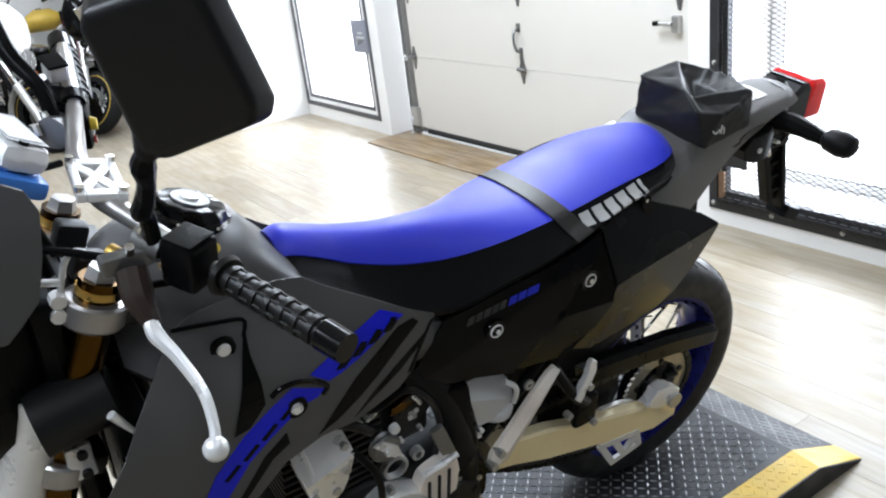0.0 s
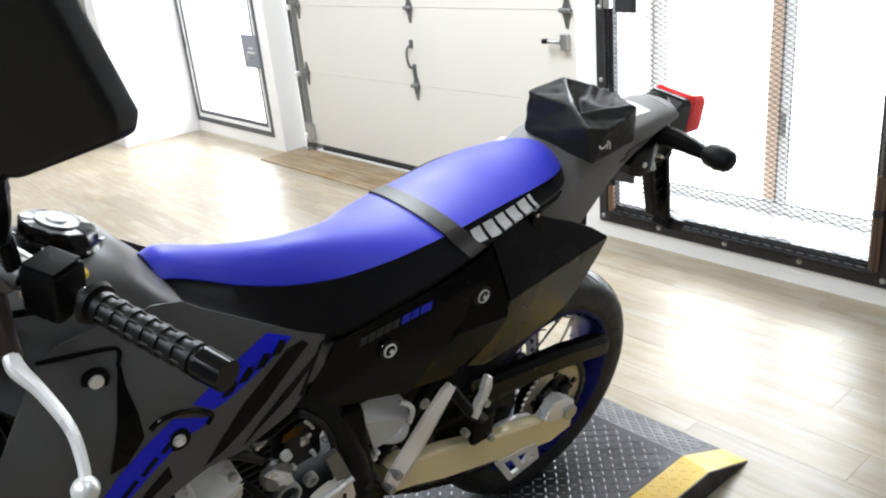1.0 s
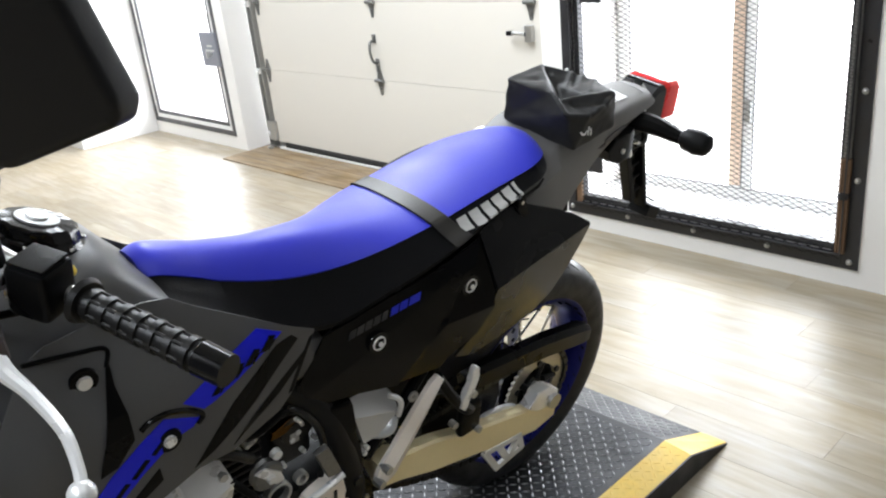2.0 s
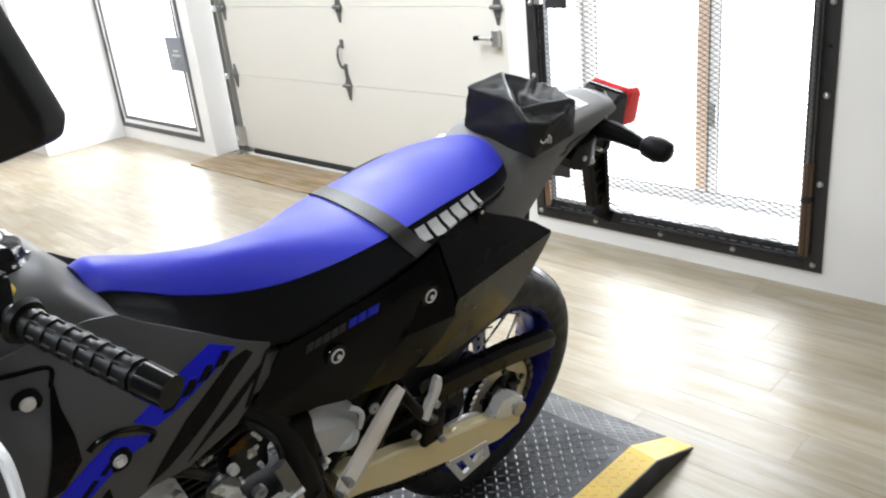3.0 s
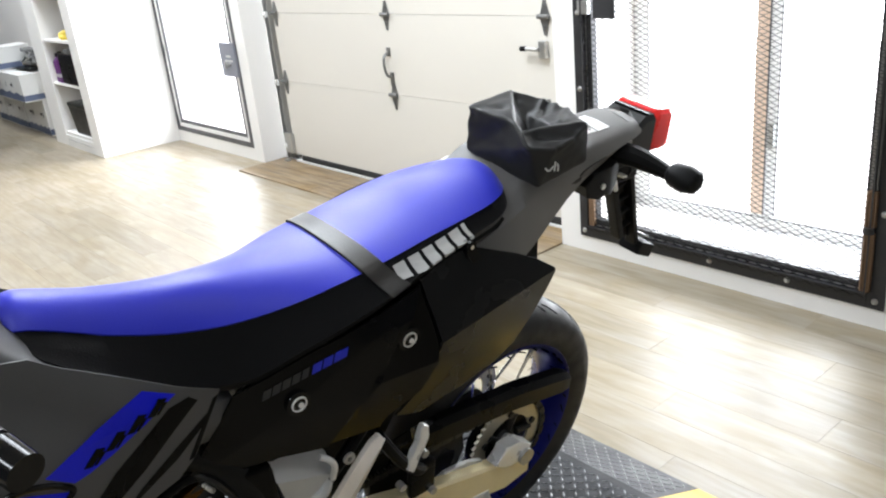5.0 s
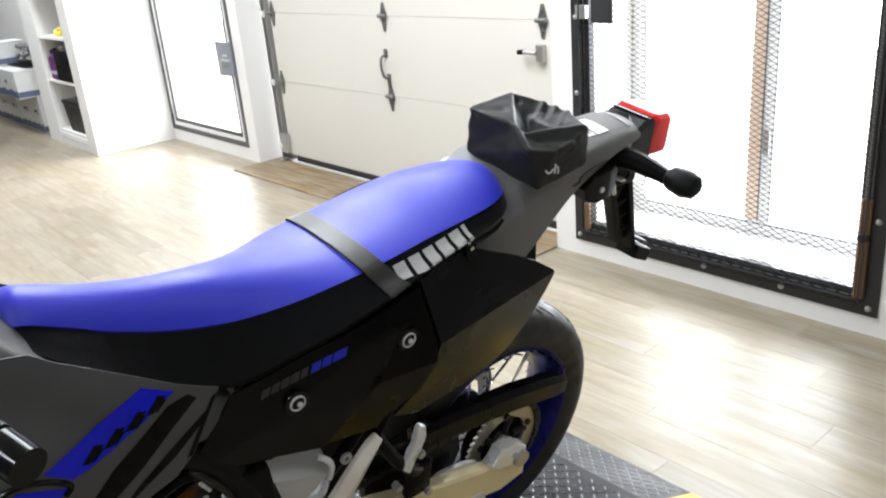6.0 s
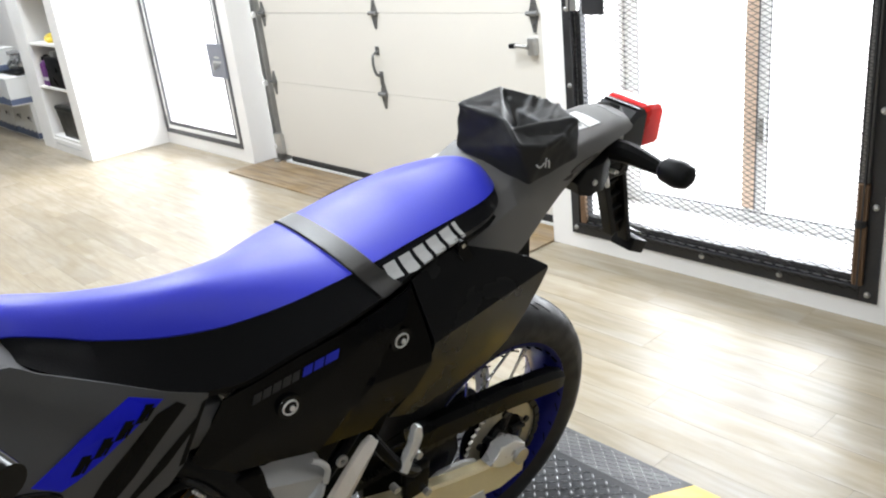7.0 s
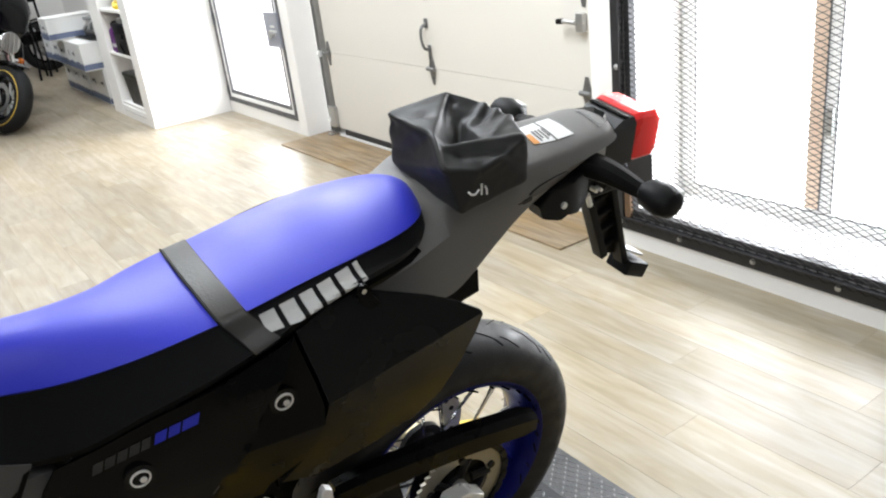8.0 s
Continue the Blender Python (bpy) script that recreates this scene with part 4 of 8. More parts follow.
# tail light
bm = bmesh.new()
rings = []
for y, w, z0, z1 in ((0.245, 0.046, 0.945, 0.968), (0.29, 0.050, 0.922, 0.970), (0.334, 0.052, 0.905, 0.974), (0.350, 0.053, 0.903, 0.986), (0.376, 0.054, 0.902, 0.988)):
    rings.append([(w, y, z0), (w, y, z1 - 0.010), (w - 0.008, y, z1), (-w + 0.008, y, z1), (-w, y, z1 - 0.010), (-w, y, z0)])
housing = part("tail_light", loft(bm, rings), "housing_plastic", bike, "black tail light housing with a red lens", 30)
bm = bmesh.new()
rings = []
for y, w, z0, z1 in ((0.3765, 0.053, 0.904, 0.990), (0.386, 0.0550, 0.902, 0.994), (0.428, 0.054, 0.900, 0.988), (0.442, 0.048, 0.906, 0.977)):
    rings.append([(w, y, z0 + 0.006), (w, y, z1 - 0.008), (w - 0.008, y, z1), (-w + 0.008, y, z1), (-w, y, z1 - 0.008), (-w, y, z0 + 0.006), (-w + 0.006, y, z0), (w - 0.006, y, z0)])
part("lens", loft(bm, rings), "red_lens", housing, "red plastic lens", 30)
part("top_rib", new_box((-0.045, 0.355, 0.986), (0.045, 0.365, 0.991), 0.002), "grey_plastic", housing)

# rear indicators
for s in (1, -1):
    bm = tube(bmesh.new(), [(0.02 * s, 0.262, 0.925), (0.09 * s, 0.268, 0.935), (0.135 * s, 0.285, 0.925), (0.165 * s, 0.293, 0.918)], [0.024, 0.023, 0.018, 0.014], seg=10)
    stalk = part("rear_indicator", bm, "matt_black", bike, "black stalk indicator")
    bm = bmesh.new()
    rings = []
    for x, r in ((0.160, 0.014), (0.172, 0.026), (0.204, 0.030), (0.225, 0.024), (0.232, 0.012)):
        rings.append([(x * s, 0.294 + 1.05 * r * math.cos(a), 0.922 + 0.92 * r * math.sin(a)) for a in np.linspace(0, 2 * math.pi, 12, endpoint=False)])
    part("indicator_head", loft(bm, rings), "matt_black", stalk, "faceted black indicator body", 45)
    part("clear_lens", new_box((0.200 * s - 0.018, 0.318, 0.908), (0.200 * s + 0.018, 0.331, 0.936), 0.006), "white", stalk, "pale indicator lens")

# number plate bracket
bm = bmesh.new()
box(bm, (-0.040, 0.215, 0.885), (0.050, 0.330, 0.935), 0.006)
box(bm, (-0.022, 0.300, 0.830), (0.030, 0.385, 0.900), 0.010)
carrier = part("plate_carrier", bm, "black_plastic", bike, "black plastic number plate carrier")
part("mount_bracket", panel([(0.140, 0.897), (0.163, 0.919), (0.199, 0.923), (0.270, 0.925), (0.278, 0.860), (0.238, 0.850), (0.208, 0.861), (0.193, 0.855), (0.152, 0.871)], lambda a, b: 0.082 - 0.5 * max(0.0, a - 0.22), -0.040, 0.03, 0.003), "matt_black", carrier, "black mounting bracket")


def bar_between(y0, z0, y1, z1, x0, x1, w):
    """A square bar in the bike's middle plane."""
    d = math.hypot(y1 - y0, z1 - z0)
    m = Matrix.Translation((0, (y0 + y1) / 2, (z0 + z1) / 2)) @ Matrix.Rotation(math.atan2(z1 - z0, y1 - y0), 4, 'X')
    return box(bmesh.new(), (x0, -d / 2, -w), (x1, d / 2, w), 0.003, m)


# the arm: two rails with a hollow web between, a foot and a pale strip
part("arm_rail", bar_between(0.318, 0.845, 0.390, 0.668, -0.012, 0.016, 0.0085), "matt_black", carrier)
part("arm_rail", bar_between(0.372, 0.865, 0.452, 0.632, -0.012, 0.018, 0.0075), "matt_black", carrier)
part("arm_web", panel([(0.320, 0.850), (0.374, 0.860), (0.445, 0.648), (0.392, 0.668)], lambda a, b: -0.004, -0.006, 0.05), "web_plastic", carrier, "dull brown-black web")
for u in (0.12, 0.34, 0.55, 0.78):
    y, z = 0.350 + 0.072 * u, 0.830 - 0.175 * u
    part("arm_rib", bar_between(y - 0.024, z - 0.006, y + 0.022, z + 0.004, -0.010, 0.010, 0.0045), "matt_black", carrier)
foot = part("plate_lamp", box(bmesh.new(), (-0.030, -0.032, -0.017), (0.030, 0.032, 0.017), 0.005, pose(0, 0.478, 0.612, -26, 0, 0)), "matt_black", carrier, "small plate lamp at the arm's end")
part("pale_strip", bar_between(0.462, 0.655, 0.512, 0.626, -0.028, 0.010, 0.0022), "grey_print", foot)
part("wire", tube(bmesh.new(), [(0.035, 0.300, 0.915), (0.048, 0.325, 0.880), (0.040, 0.330, 0.855), (0.016, 0.330, 0.830)], 0.004), "matt_black", carrier)
part("wire", tube(bmesh.new(), [(0.030, 0.330, 0.910), (0.040, 0.350, 0.872), (0.018, 0.365, 0.840)], 0.0035), "matt_black", carrier)
for x, y, z, r in ((0.082, 0.193, 0.886, 0.007), (0.050, 0.300, 0.866, 0.005), (0.040, 0.322, 0.856, 0.004)):
    part("screw", rod(bmesh.new(), (x - 0.010, y, z), (x + 0.004, y, z), r, r * 0.85, 10), "bright_alu", carrier)
part("spring_clip", bar_between(0.298, 0.852, 0.312, 0.820, 0.028, 0.036, 0.005), "bright_alu", carrier, "bright metal clip")


# side cover under the seat, left and right
def cover_x(y, z):
    """Side cover: an upper band that leans in to the seat, a main face, and a lit facet round the rear fastener."""
    x = 0.150 + 0.16 * (y + 0.6)
    crease = float(np.interp(y, [-0.72, -0.62, -0.54, -0.45, -0.36], [0.690, 0.740, 0.785, 0.836, 0.866]))
    lean = float(np.interp(y, [-0.62, -0.47, -0.36], [0.20, 0.30, 0.62]))
    main = x - lean * max(0.0, z - crease) - 0.16 * max(0.0, 0.735 - z)
    d = (y + 0.441) * 0.840 - (z - 0.754) * 0.541
    low = 0.768 + 0.05 * (y + 0.32)
    facet = x + 0.007 - 0.29 * max(0.0, z - low) - 0.25 * max(0.0, low - z)
    k = max(0.0, min(1.0, d / 0.004))
    return main + (facet - main) * k


COVER = [(-0.648, 0.810), (-0.60, 0.823), (-0.53, 0.846), (-0.43, 0.8745), (-0.341, 0.904), (-0.334, 0.868), (-0.327, 0.835), (-0.321, 0.797), (-0.325, 0.765), (-0.344, 0.704), (-0.40, 0.662), (-0.41, 0.640), (-0.50, 0.645), (-0.60, 0.668), (-0.70, 0.672), (-0.730, 0.690), (-0.698, 0.741), (-0.672, 0.776)]


COVER_CREASES = [((-0.441, 0.754), (-0.365, 0.872)), ((-0.4362, 0.7518), (-0.3602, 0.8698)), ((-0.441, 0.762), (-0.32, 0.768)), ((-0.72, 0.690), (-0.62, 0.740)), ((-0.54, 0.785), (-0.45, 0.836))]


def rear_x(y, z):
    """Rear cover: an upper face that leans out to a crease, and a lower one that tucks under."""
    crease = 0.796 + 0.195 * (y + 0.318)
    out = 0.198 + 0.01 * (y + 0.2)
    if z > crease:
        return out - 0.36 * (z - crease)
    return out - 0.22 * (crease - z)


REAR = [(-0.335, 0.905), (-0.283, 0.924), (-0.235, 0.930), (-0.19, 0.912), (-0.14, 0.893), (-0.10, 0.874), (-0.064, 0.850), (-0.060, 0.840), (-0.066, 0.805), (-0.084, 0.745), (-0.112, 0.690), (-0.16, 0.655), (-0.235, 0.640), (-0.330, 0.632), (-0.385, 0.660), (-0.338, 0.704), (-0.319, 0.765), (-0.315, 0.797), (-0.321, 0.835), (-0.328, 0.868)]


def mirrored(bm, k=1.0):
    bmesh.ops.scale(bm, vec=(-k, 1, 1), verts=bm.verts)
    bmesh.ops.reverse_faces(bm, faces=bm.faces)
    return bm


for s in (1, -1):
    bm = panel(COVER, cover_x, -0.003, 0.014, 0.0, COVER_CREASES)
    cover = part("side_cover", bm if s > 0 else mirrored(bm, 0.68), "grey_plastic", bike, "gloss dark grey side cover with round fasteners", 28)
    bm = panel(REAR, rear_x, -0.005, 0.030, 0.0, [((-0.318, 0.796), (-0.06, 0.8463))])
    part("rear_side_cover", bm if s > 0 else mirrored(bm, 0.62), "lit_grey_plastic", bike, "gloss dark grey rear side cover with a sharp crease", 20)
    if s < 0:
        continue
    for y, z in ((-0.372, 0.820), (-0.562, 0.773)):
        x = cover_x(y, z)
        part("fastener_well", spin([(0.0, 0.011), (0.0, 0.021), (0.003, 0.0205), (0.003, 0.012)], (x, y, z), 24), "gloss_black", cover)
        part("fastener", rod(bmesh.new(), (x - 0.004, y, z), (x + 0.0035, y, z), 0.0125, 0.011, 20), "gloss_black", cover)
        part("fastener_ring", spin([(0.003, 0.0108), (0.003, 0.0134), (0.0055, 0.0129), (0.0055, 0.0112)], (x, y, z), 24), "bright_alu", cover, "bright metal ring")
        part("fastener_pin", rod(bmesh.new(), (x + 0.002, y + 0.003, z - 0.003), (x + 0.0055, y + 0.003, z - 0.003), 0.0045, seg=10), "bright_alu", cover)
    # model decal: grey and blue slanted bars
    for y0, w, mat in ((-0.612, 0.012, "dim_print"), (-0.597, 0.012, "dim_print"), (-0.582, 0.012, "dim_print"), (-0.567, 0.012, "dim_print"), (-0.552, 0.010, "dim_print"), (-0.536, 0.014, "dull_blue"), (-0.519, 0.014, "dull_blue"), (-0.502, 0.020, "dull_blue")):
        z0 = 0.791 + (y0 + 0.612) * 0.30
        quad = [(y0, z0), (y0 + w, z0 + w * 0.30), (y0 + w + 0.005, z0 + w * 0.30 + 0.014), (y0 + 0.005, z0 + 0.014)]
        bm = panel(quad, lambda a, b: cover_x(a, b) + 0.0022, -0.001, 0.006)
        part("decal_bar", bm, mat, cover, "", 0)

# exhaust silencer on the far side
bm = tube(bmesh.new(), [(-0.125, -0.34, 0.66), (-0.15, -0.20, 0.74), (-0.158, -0.06, 0.815), (-0.158, 0.03, 0.86)], [0.03, 0.056, 0.058, 0.05], seg=16)
silencer = part("silencer", bm, "alu", bike, "silver exhaust silencer")
part("end_cap", rod(bmesh.new(), (-0.158, 0.028, 0.859), (-0.158, 0.045, 0.868), 0.048, 0.035, 16), "chrome", silencer)
part("outlet", rod(bmesh.new(), (-0.158, 0.04, 0.866), (-0.158, 0.06, 0.876), 0.018, seg=12), "dark_alu", silencer)

# inner mudguard between wheel and seat
bm = bmesh.new()
rings = []
for y, z in ((-0.36, 0.56), (-0.33, 0.68), (-0.24, 0.745), (-0.10, 0.775), (0.02, 0.80)):
    rings.append([(-0.085, y, z - 0.02), (-0.08, y, z + 0.02), (0.08, y, z + 0.02), (0.085, y, z - 0.02), (0.07, y - 0.004, z + 0.008), (-0.07, y - 0.004, z + 0.008)])
part("inner_mudguard", loft(bm, rings), "black_plastic", bike, "black inner mudguard")
bm = new_box((-0.10, -0.62, 0.63), (0.125, -0.30, 0.86), 0.03)
# added block that keeps the gap between the covers dark
box(bm, (0.10, -0.36, 0.67), (0.148, -0.20, 0.86), 0.01)
part("air_box", bm, "black_plastic", bike, "black plastic air box with a block darkening the cover gap")

rings = []
for x in (0.056, 0.062):
    rings.append([(x, y, z) for y, z in ((-0.60, 0.42), (-0.345, 0.43), (-0.33, 0.50), (-0.28, 0.58), (-0.22, 0.66), (-0.60, 0.66))])
part("inner_panel", loft(bmesh.new(), rings), "black_plastic", bike, "black inner panel ahead of the wheel", 0)

# ---- rear wheel ----
R, AX = 0.314, (0.0, 0.0, 0.314)
bm = rod(bmesh.new(), (-0.075, 0, R), (0.075, 0, R), 0.032)
disc(bm, (-0.055, 0, R), (1, 0, 0), 0.05, 0.012)
disc(bm, (0.055, 0, R), (1, 0, 0), 0.055, 0.012)
rear_wheel = part("rear_wheel", bm, "dark_alu", bike, "spoked rear wheel with a blue rim")
tyre_profile = [(0.052, R - 0.098), (0.064, R - 0.078), (0.070, R - 0.052), (0.066, R - 0.032), (0.054, R - 0.016), (0.036, R - 0.006), (0.018, R - 0.0015), (0.0, R)]
tyre_profile = tyre_profile + [(-x, r) for x, r in tyre_profile[-2::-1]] + [(-0.045, R - 0.096), (0.0, R - 0.088), (0.045, R - 0.096)]
part("tyre", spin(tyre_profile, AX, 96), "rubber", rear_wheel, "black road tyre with curved grooves", 50)


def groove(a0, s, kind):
    """Tread groove: a curved dark strip for its shade, a hair proud of rubber."""
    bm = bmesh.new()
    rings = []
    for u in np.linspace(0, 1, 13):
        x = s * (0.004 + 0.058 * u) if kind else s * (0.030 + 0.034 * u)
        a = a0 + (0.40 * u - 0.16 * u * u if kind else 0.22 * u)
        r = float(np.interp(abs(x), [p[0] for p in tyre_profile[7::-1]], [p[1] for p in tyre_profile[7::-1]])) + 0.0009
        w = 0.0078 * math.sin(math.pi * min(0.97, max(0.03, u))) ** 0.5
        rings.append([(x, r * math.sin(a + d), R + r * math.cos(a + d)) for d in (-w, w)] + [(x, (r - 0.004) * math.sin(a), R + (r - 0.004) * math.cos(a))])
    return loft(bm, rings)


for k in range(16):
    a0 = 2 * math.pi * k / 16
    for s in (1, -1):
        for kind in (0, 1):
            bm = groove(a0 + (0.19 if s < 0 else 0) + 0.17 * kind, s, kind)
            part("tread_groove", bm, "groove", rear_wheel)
rim_profile = [(0.056, R - 0.083), (0.060, R - 0.087), (0.057, R - 0.096), (0.050, R - 0.100), (0.030, R - 0.116), (0.0, R - 0.120), (-0.030, R - 0.116), (-0.050, R - 0.100), (-0.057, R - 0.096), (-0.060, R - 0.087), (-0.056, R - 0.083), (-0.045, R - 0.094), (0.0, R - 0.108), (0.045, R - 0.094)]
part("rim", spin(rim_profile, AX, 96), "blue_metal", rear_wheel, "blue anodised wheel rim", 50)
spoke_bm = rod(bmesh.new(), (0, 0, 0.045), (0, 0, R - 0.117), 0.0021, seg=6)
rod(spoke_bm, (0, 0, R - 0.140), (0, 0, R - 0.117), 0.0038, seg=6)
spoke_me = finish("spoke", spoke_bm, "chrome")
for k in range(32):
    a = 2 * math.pi * k / 32
    s = 1 if k % 2 else -1
    ob = new("spoke", spoke_me)
    ob.parent = rear_wheel
    ob.matrix_local = Matrix.Translation((0.035 * s, 0, R)) @ Matrix.Rotation(-a, 4, 'X') @ Matrix.Rotation(radians(-9.5 * s), 4, 'Y') @ Matrix.Rotation(radians(10 if k % 4 < 2 else -10), 4, 'X')
# sprocket, chain, brake disc
bm = bmesh.new()
teeth = 41
ring_pts = []
for k in range(teeth * 2):
    a = math.pi * k / teeth
    ring_pts.append((a, 0.108 if k % 2 else 0.100))
outer = [bm.verts.new((0.083, r * math.sin(a), R + r * math.cos(a))) for a, r in ring_pts]
inner = [bm.verts.new((0.083, 0.066 * math.sin(a), R + 0.066 * math.cos(a))) for a, r in ring_pts]
n = len(outer)
fs = [bm.faces.new((outer[i], outer[(i + 1) % n], inner[(i + 1) % n], inner[i])) for i in range(n)]
ex = bmesh.ops.extrude_face_region(bm, geom=fs)
for v in ex["geom"]:
    if isinstance(v, bmesh.types.BMVert):
        v.co.x -= 0.006
sprocket = part("sprocket", bm, "sprocket_steel", rear_wheel, "pale worn steel rear sprocket", 30)
bm = bmesh.new()
for k in range(5):
    a = 2 * math.pi * k / 5
    rod(bm, (0.079, 0.03 * math.sin(a), R + 0.03 * math.cos(a)), (0.079, 0.07 * math.sin(a + 0.25), R + 0.07 * math.cos(a + 0.25)), 0.009, seg=8)
    disc(bm, (0.086, 0.075 * math.sin(a), R + 0.075 * math.cos(a)), (1, 0, 0), 0.008, 0.006, 8)
part("sprocket_arm", bm, "dark_alu", rear_wheel)
# black disc that fills the wheel behind the sprocket with shade
part("dark_fill_disc", spin([(0.055, 0.03), (0.072, 0.035), (0.070, 0.062), (0.060, 0.094), (0.050, 0.096)], AX, 40), "black_plastic", rear_wheel, "black disc added to darken the space behind the sprocket")
part("axle_nut", rod(bmesh.new(), (0.075, 0, R), (0.135, 0, R), 0.015, seg=6), "zinc", rear_wheel)
part("brake_disc", spin([(-0.083, 0.075), (-0.083, 0.118), (-0.079, 0.118), (-0.079, 0.075)], AX, 64), "alu", rear_wheel, "steel brake disc")
bm = bmesh.new()
for k in range(20):
    a = 2 * math.pi * k / 20
    disc(bm, (-0.081, 0.096 * math.sin(a), R + 0.096 * math.cos(a)), (1, 0, 0), 0.006, 0.007, 8)
part("disc_hole", bm, "seal", rear_wheel)

# chain: one link after another round the two sprockets
path = []
for t in np.linspace(0, 1, 30):
    path.append((-0.53 + 0.53 * t, 0.434 - 0.012 * t))
for a in np.linspace(0, math.pi, 22):
    path.append((0.106 * math.sin(a), R + 0.106 * math.cos(a)))
for t in np.linspace(0, 1, 30):
    path.append((-0.53 * t, float(np.interp(-0.53 * t, [-0.53, -0.43, -0.33, -0.22, -0.10, 0.0], [0.345, 0.288, 0.247, 0.220, 0.208, 0.208]))))
path = np.array(path)
seg = np.r_[0, np.cumsum(np.hypot(*np.diff(path, axis=0).T))]
bm = bmesh.new()
for k, s in enumerate(np.arange(0, seg[-1], 0.0159)):
    y, z = np.interp(s, seg, path[:, 0]), np.interp(s, seg, path[:, 1])
    y2, z2 = np.interp(s + 0.0159, seg, path[:, 0]), np.interp(s + 0.0159, seg, path[:, 1])
    w = 0.009 if k % 2 else 0.0065
    m = Matrix.Translation((0.080, (y + y2) / 2, (z + z2) / 2)) @ Matrix.Rotation(math.atan2(z2 - z, y2 - y), 4, 'X')
    for sx in (w, -w):
        box(bm, (sx - 0.001, -0.0115, -0.007), (sx + 0.001, 0.0115, 0.007), 0.0, m)
    rod(bm, (0.07, y, z), (0.09, y, z), 0.0048, seg=6)
part("chain", bm, "dark_alu", bike, "dark oily drive chain")

# chain guard over the top run
rings = []
for y, z, w, h in ((-0.27, 0.478, 0.012, 0.022), (-0.20, 0.474, 0.014, 0.026), (0.0, 0.448, 0.016, 0.027), (0.14, 0.418, 0.016, 0.026), (0.170, 0.408, 0.012, 0.020)):
    c = 0.088
    rings.append([(c + w, y, z - h), (c + w + 0.002, y, z + h * 0.5), (c + w * 0.4, y, z + h), (c - w, y, z + h), (c - w - 0.006, y, z + h * 0.6), (c - w, y, z - h * 0.4)])
part("chain_guard", loft(bmesh.new(), rings), "black_plastic", bike, "black plastic chain guard", 30)

# no real part: a black sheet for the shadow between guard and swingarm
part("inner_shield", panel([(-0.37, 0.350), (-0.15, 0.305), (-0.125, 0.360), (-0.140, 0.440), (-0.25, 0.462), (-0.37, 0.475)], lambda a, b: 0.076, -0.003, 0.05), "black_plastic", bike, "black sheet for the shade behind the chain")

# swingarm
for s in (1, -1):
    rings = []
    for y, z, h, w in ((-0.53, 0.412, 0.030, 0.018), (-0.47, 0.398, 0.034, 0.017), (-0.38, 0.370, 0.043, 0.016), (-0.25, 0.328, 0.038, 0.016), (-0.10, 0.286, 0.040, 0.016), (-0.04, 0.272, 0.040, 0.016), (0.030, 0.270, 0.030, 0.014)):
        c = 0.113 * s
        rings.append([(c - w, y, z - h), (c + w, y, z - h), (c + w, y, z + h * 0.85), (c + w * 0.7, y, z + h), (c - w * 0.7, y, z + h), (c - w, y, z + h * 0.85)])
    arm = part("swingarm", loft(bmesh.new(), rings), "tan_alu", bike, "brushed pale aluminium swingarm", 25)
    if s > 0:
        block = [(-0.088, 0.330), (-0.056, 0.360), (-0.015, 0.358), (0.018, 0.335), (0.006, 0.300), (-0.050, 0.305)]
        part("chain_adjuster", panel(block, lambda a, b: 0.137 - 0.25 * max(0.0, b - 0.345), -0.030, 0.02, 0.003), "bright_alu", arm, "silver chain adjuster block")
        part("chain_slider", panel([(-0.225, 0.345), (-0.201, 0.357), (-0.136, 0.347), (-0.095, 0.328), (-0.081, 0.285), (-0.225, 0.290)], lambda a, b: 0.104, -0.010, 0.03, 0.002), "alu", arm, "grey chain slider on the arm")
        part("axle_washer", rod(bmesh.new(), (0.136, 0.0, 0.312), (0.146, 0.0, 0.312), 0.02, seg=20), "zinc", arm)
bm = new_box((-0.13, -0.53, 0.365), (0.13, -0.47, 0.44), 0.015)
part("swingarm_bridge", bm, "tan_alu", bike, "aluminium cross piece of the swingarm")
# chain guide: a plate with cut-outs under the arm
bm = bmesh.new()
bars = [((-0.215, 0.290), (-0.168, 0.214)), ((-0.168, 0.214), (-0.085, 0.228)), ((-0.085, 0.228), (-0.10, 0.275)), ((-0.10, 0.275), (-0.215, 0.290)), ((-0.170, 0.283), (-0.132, 0.222)), ((-0.132, 0.222), (-0.10, 0.262))]
for (ya, za), (yb, zb) in bars:
    d = math.hypot(yb - ya, zb - za)
    m = Matrix.Translation((0.126, (ya + yb) / 2, (za + zb) / 2 - 0.022)) @ Matrix.Rotation(math.atan2(zb - za, yb - ya), 4, 'X')
    box(bm, (-0.005, -d / 2 - 0.006, -0.0085), (0.005, d / 2 + 0.006, 0.0085), 0.002, m)
part("chain_guide", bm, "white", bike, "pale chain guide plate with cut-outs")

# footrest hanger bar and folded rear footrest
bm = bmesh.new()
rings = []
for (y, z), w in zip(((-0.398, 0.604), (-0.408, 0.592), (-0.445, 0.543), (-0.490, 0.482), (-0.525, 0.437), (-0.540, 0.420)), (0.006, 0.013, 0.018, 0.021, 0.024, 0.014)):
    d = Vector((0, 0.60, 0.80)).cross(Vector((1, 0, 0))) * w
    rings.append([(0.136, y - d.y, z - d.z), (0.146, y - d.y, z - d.z), (0.157, y + d.y * 0.05, z + d.z * 0.05), (0.150, y + d.y, z + d.z), (0.136, y + d.y, z + d.z)])
hanger = part("footrest_hanger", loft(bm, rings), "pale_alu", bike, "pale aluminium footrest hanger", 25)
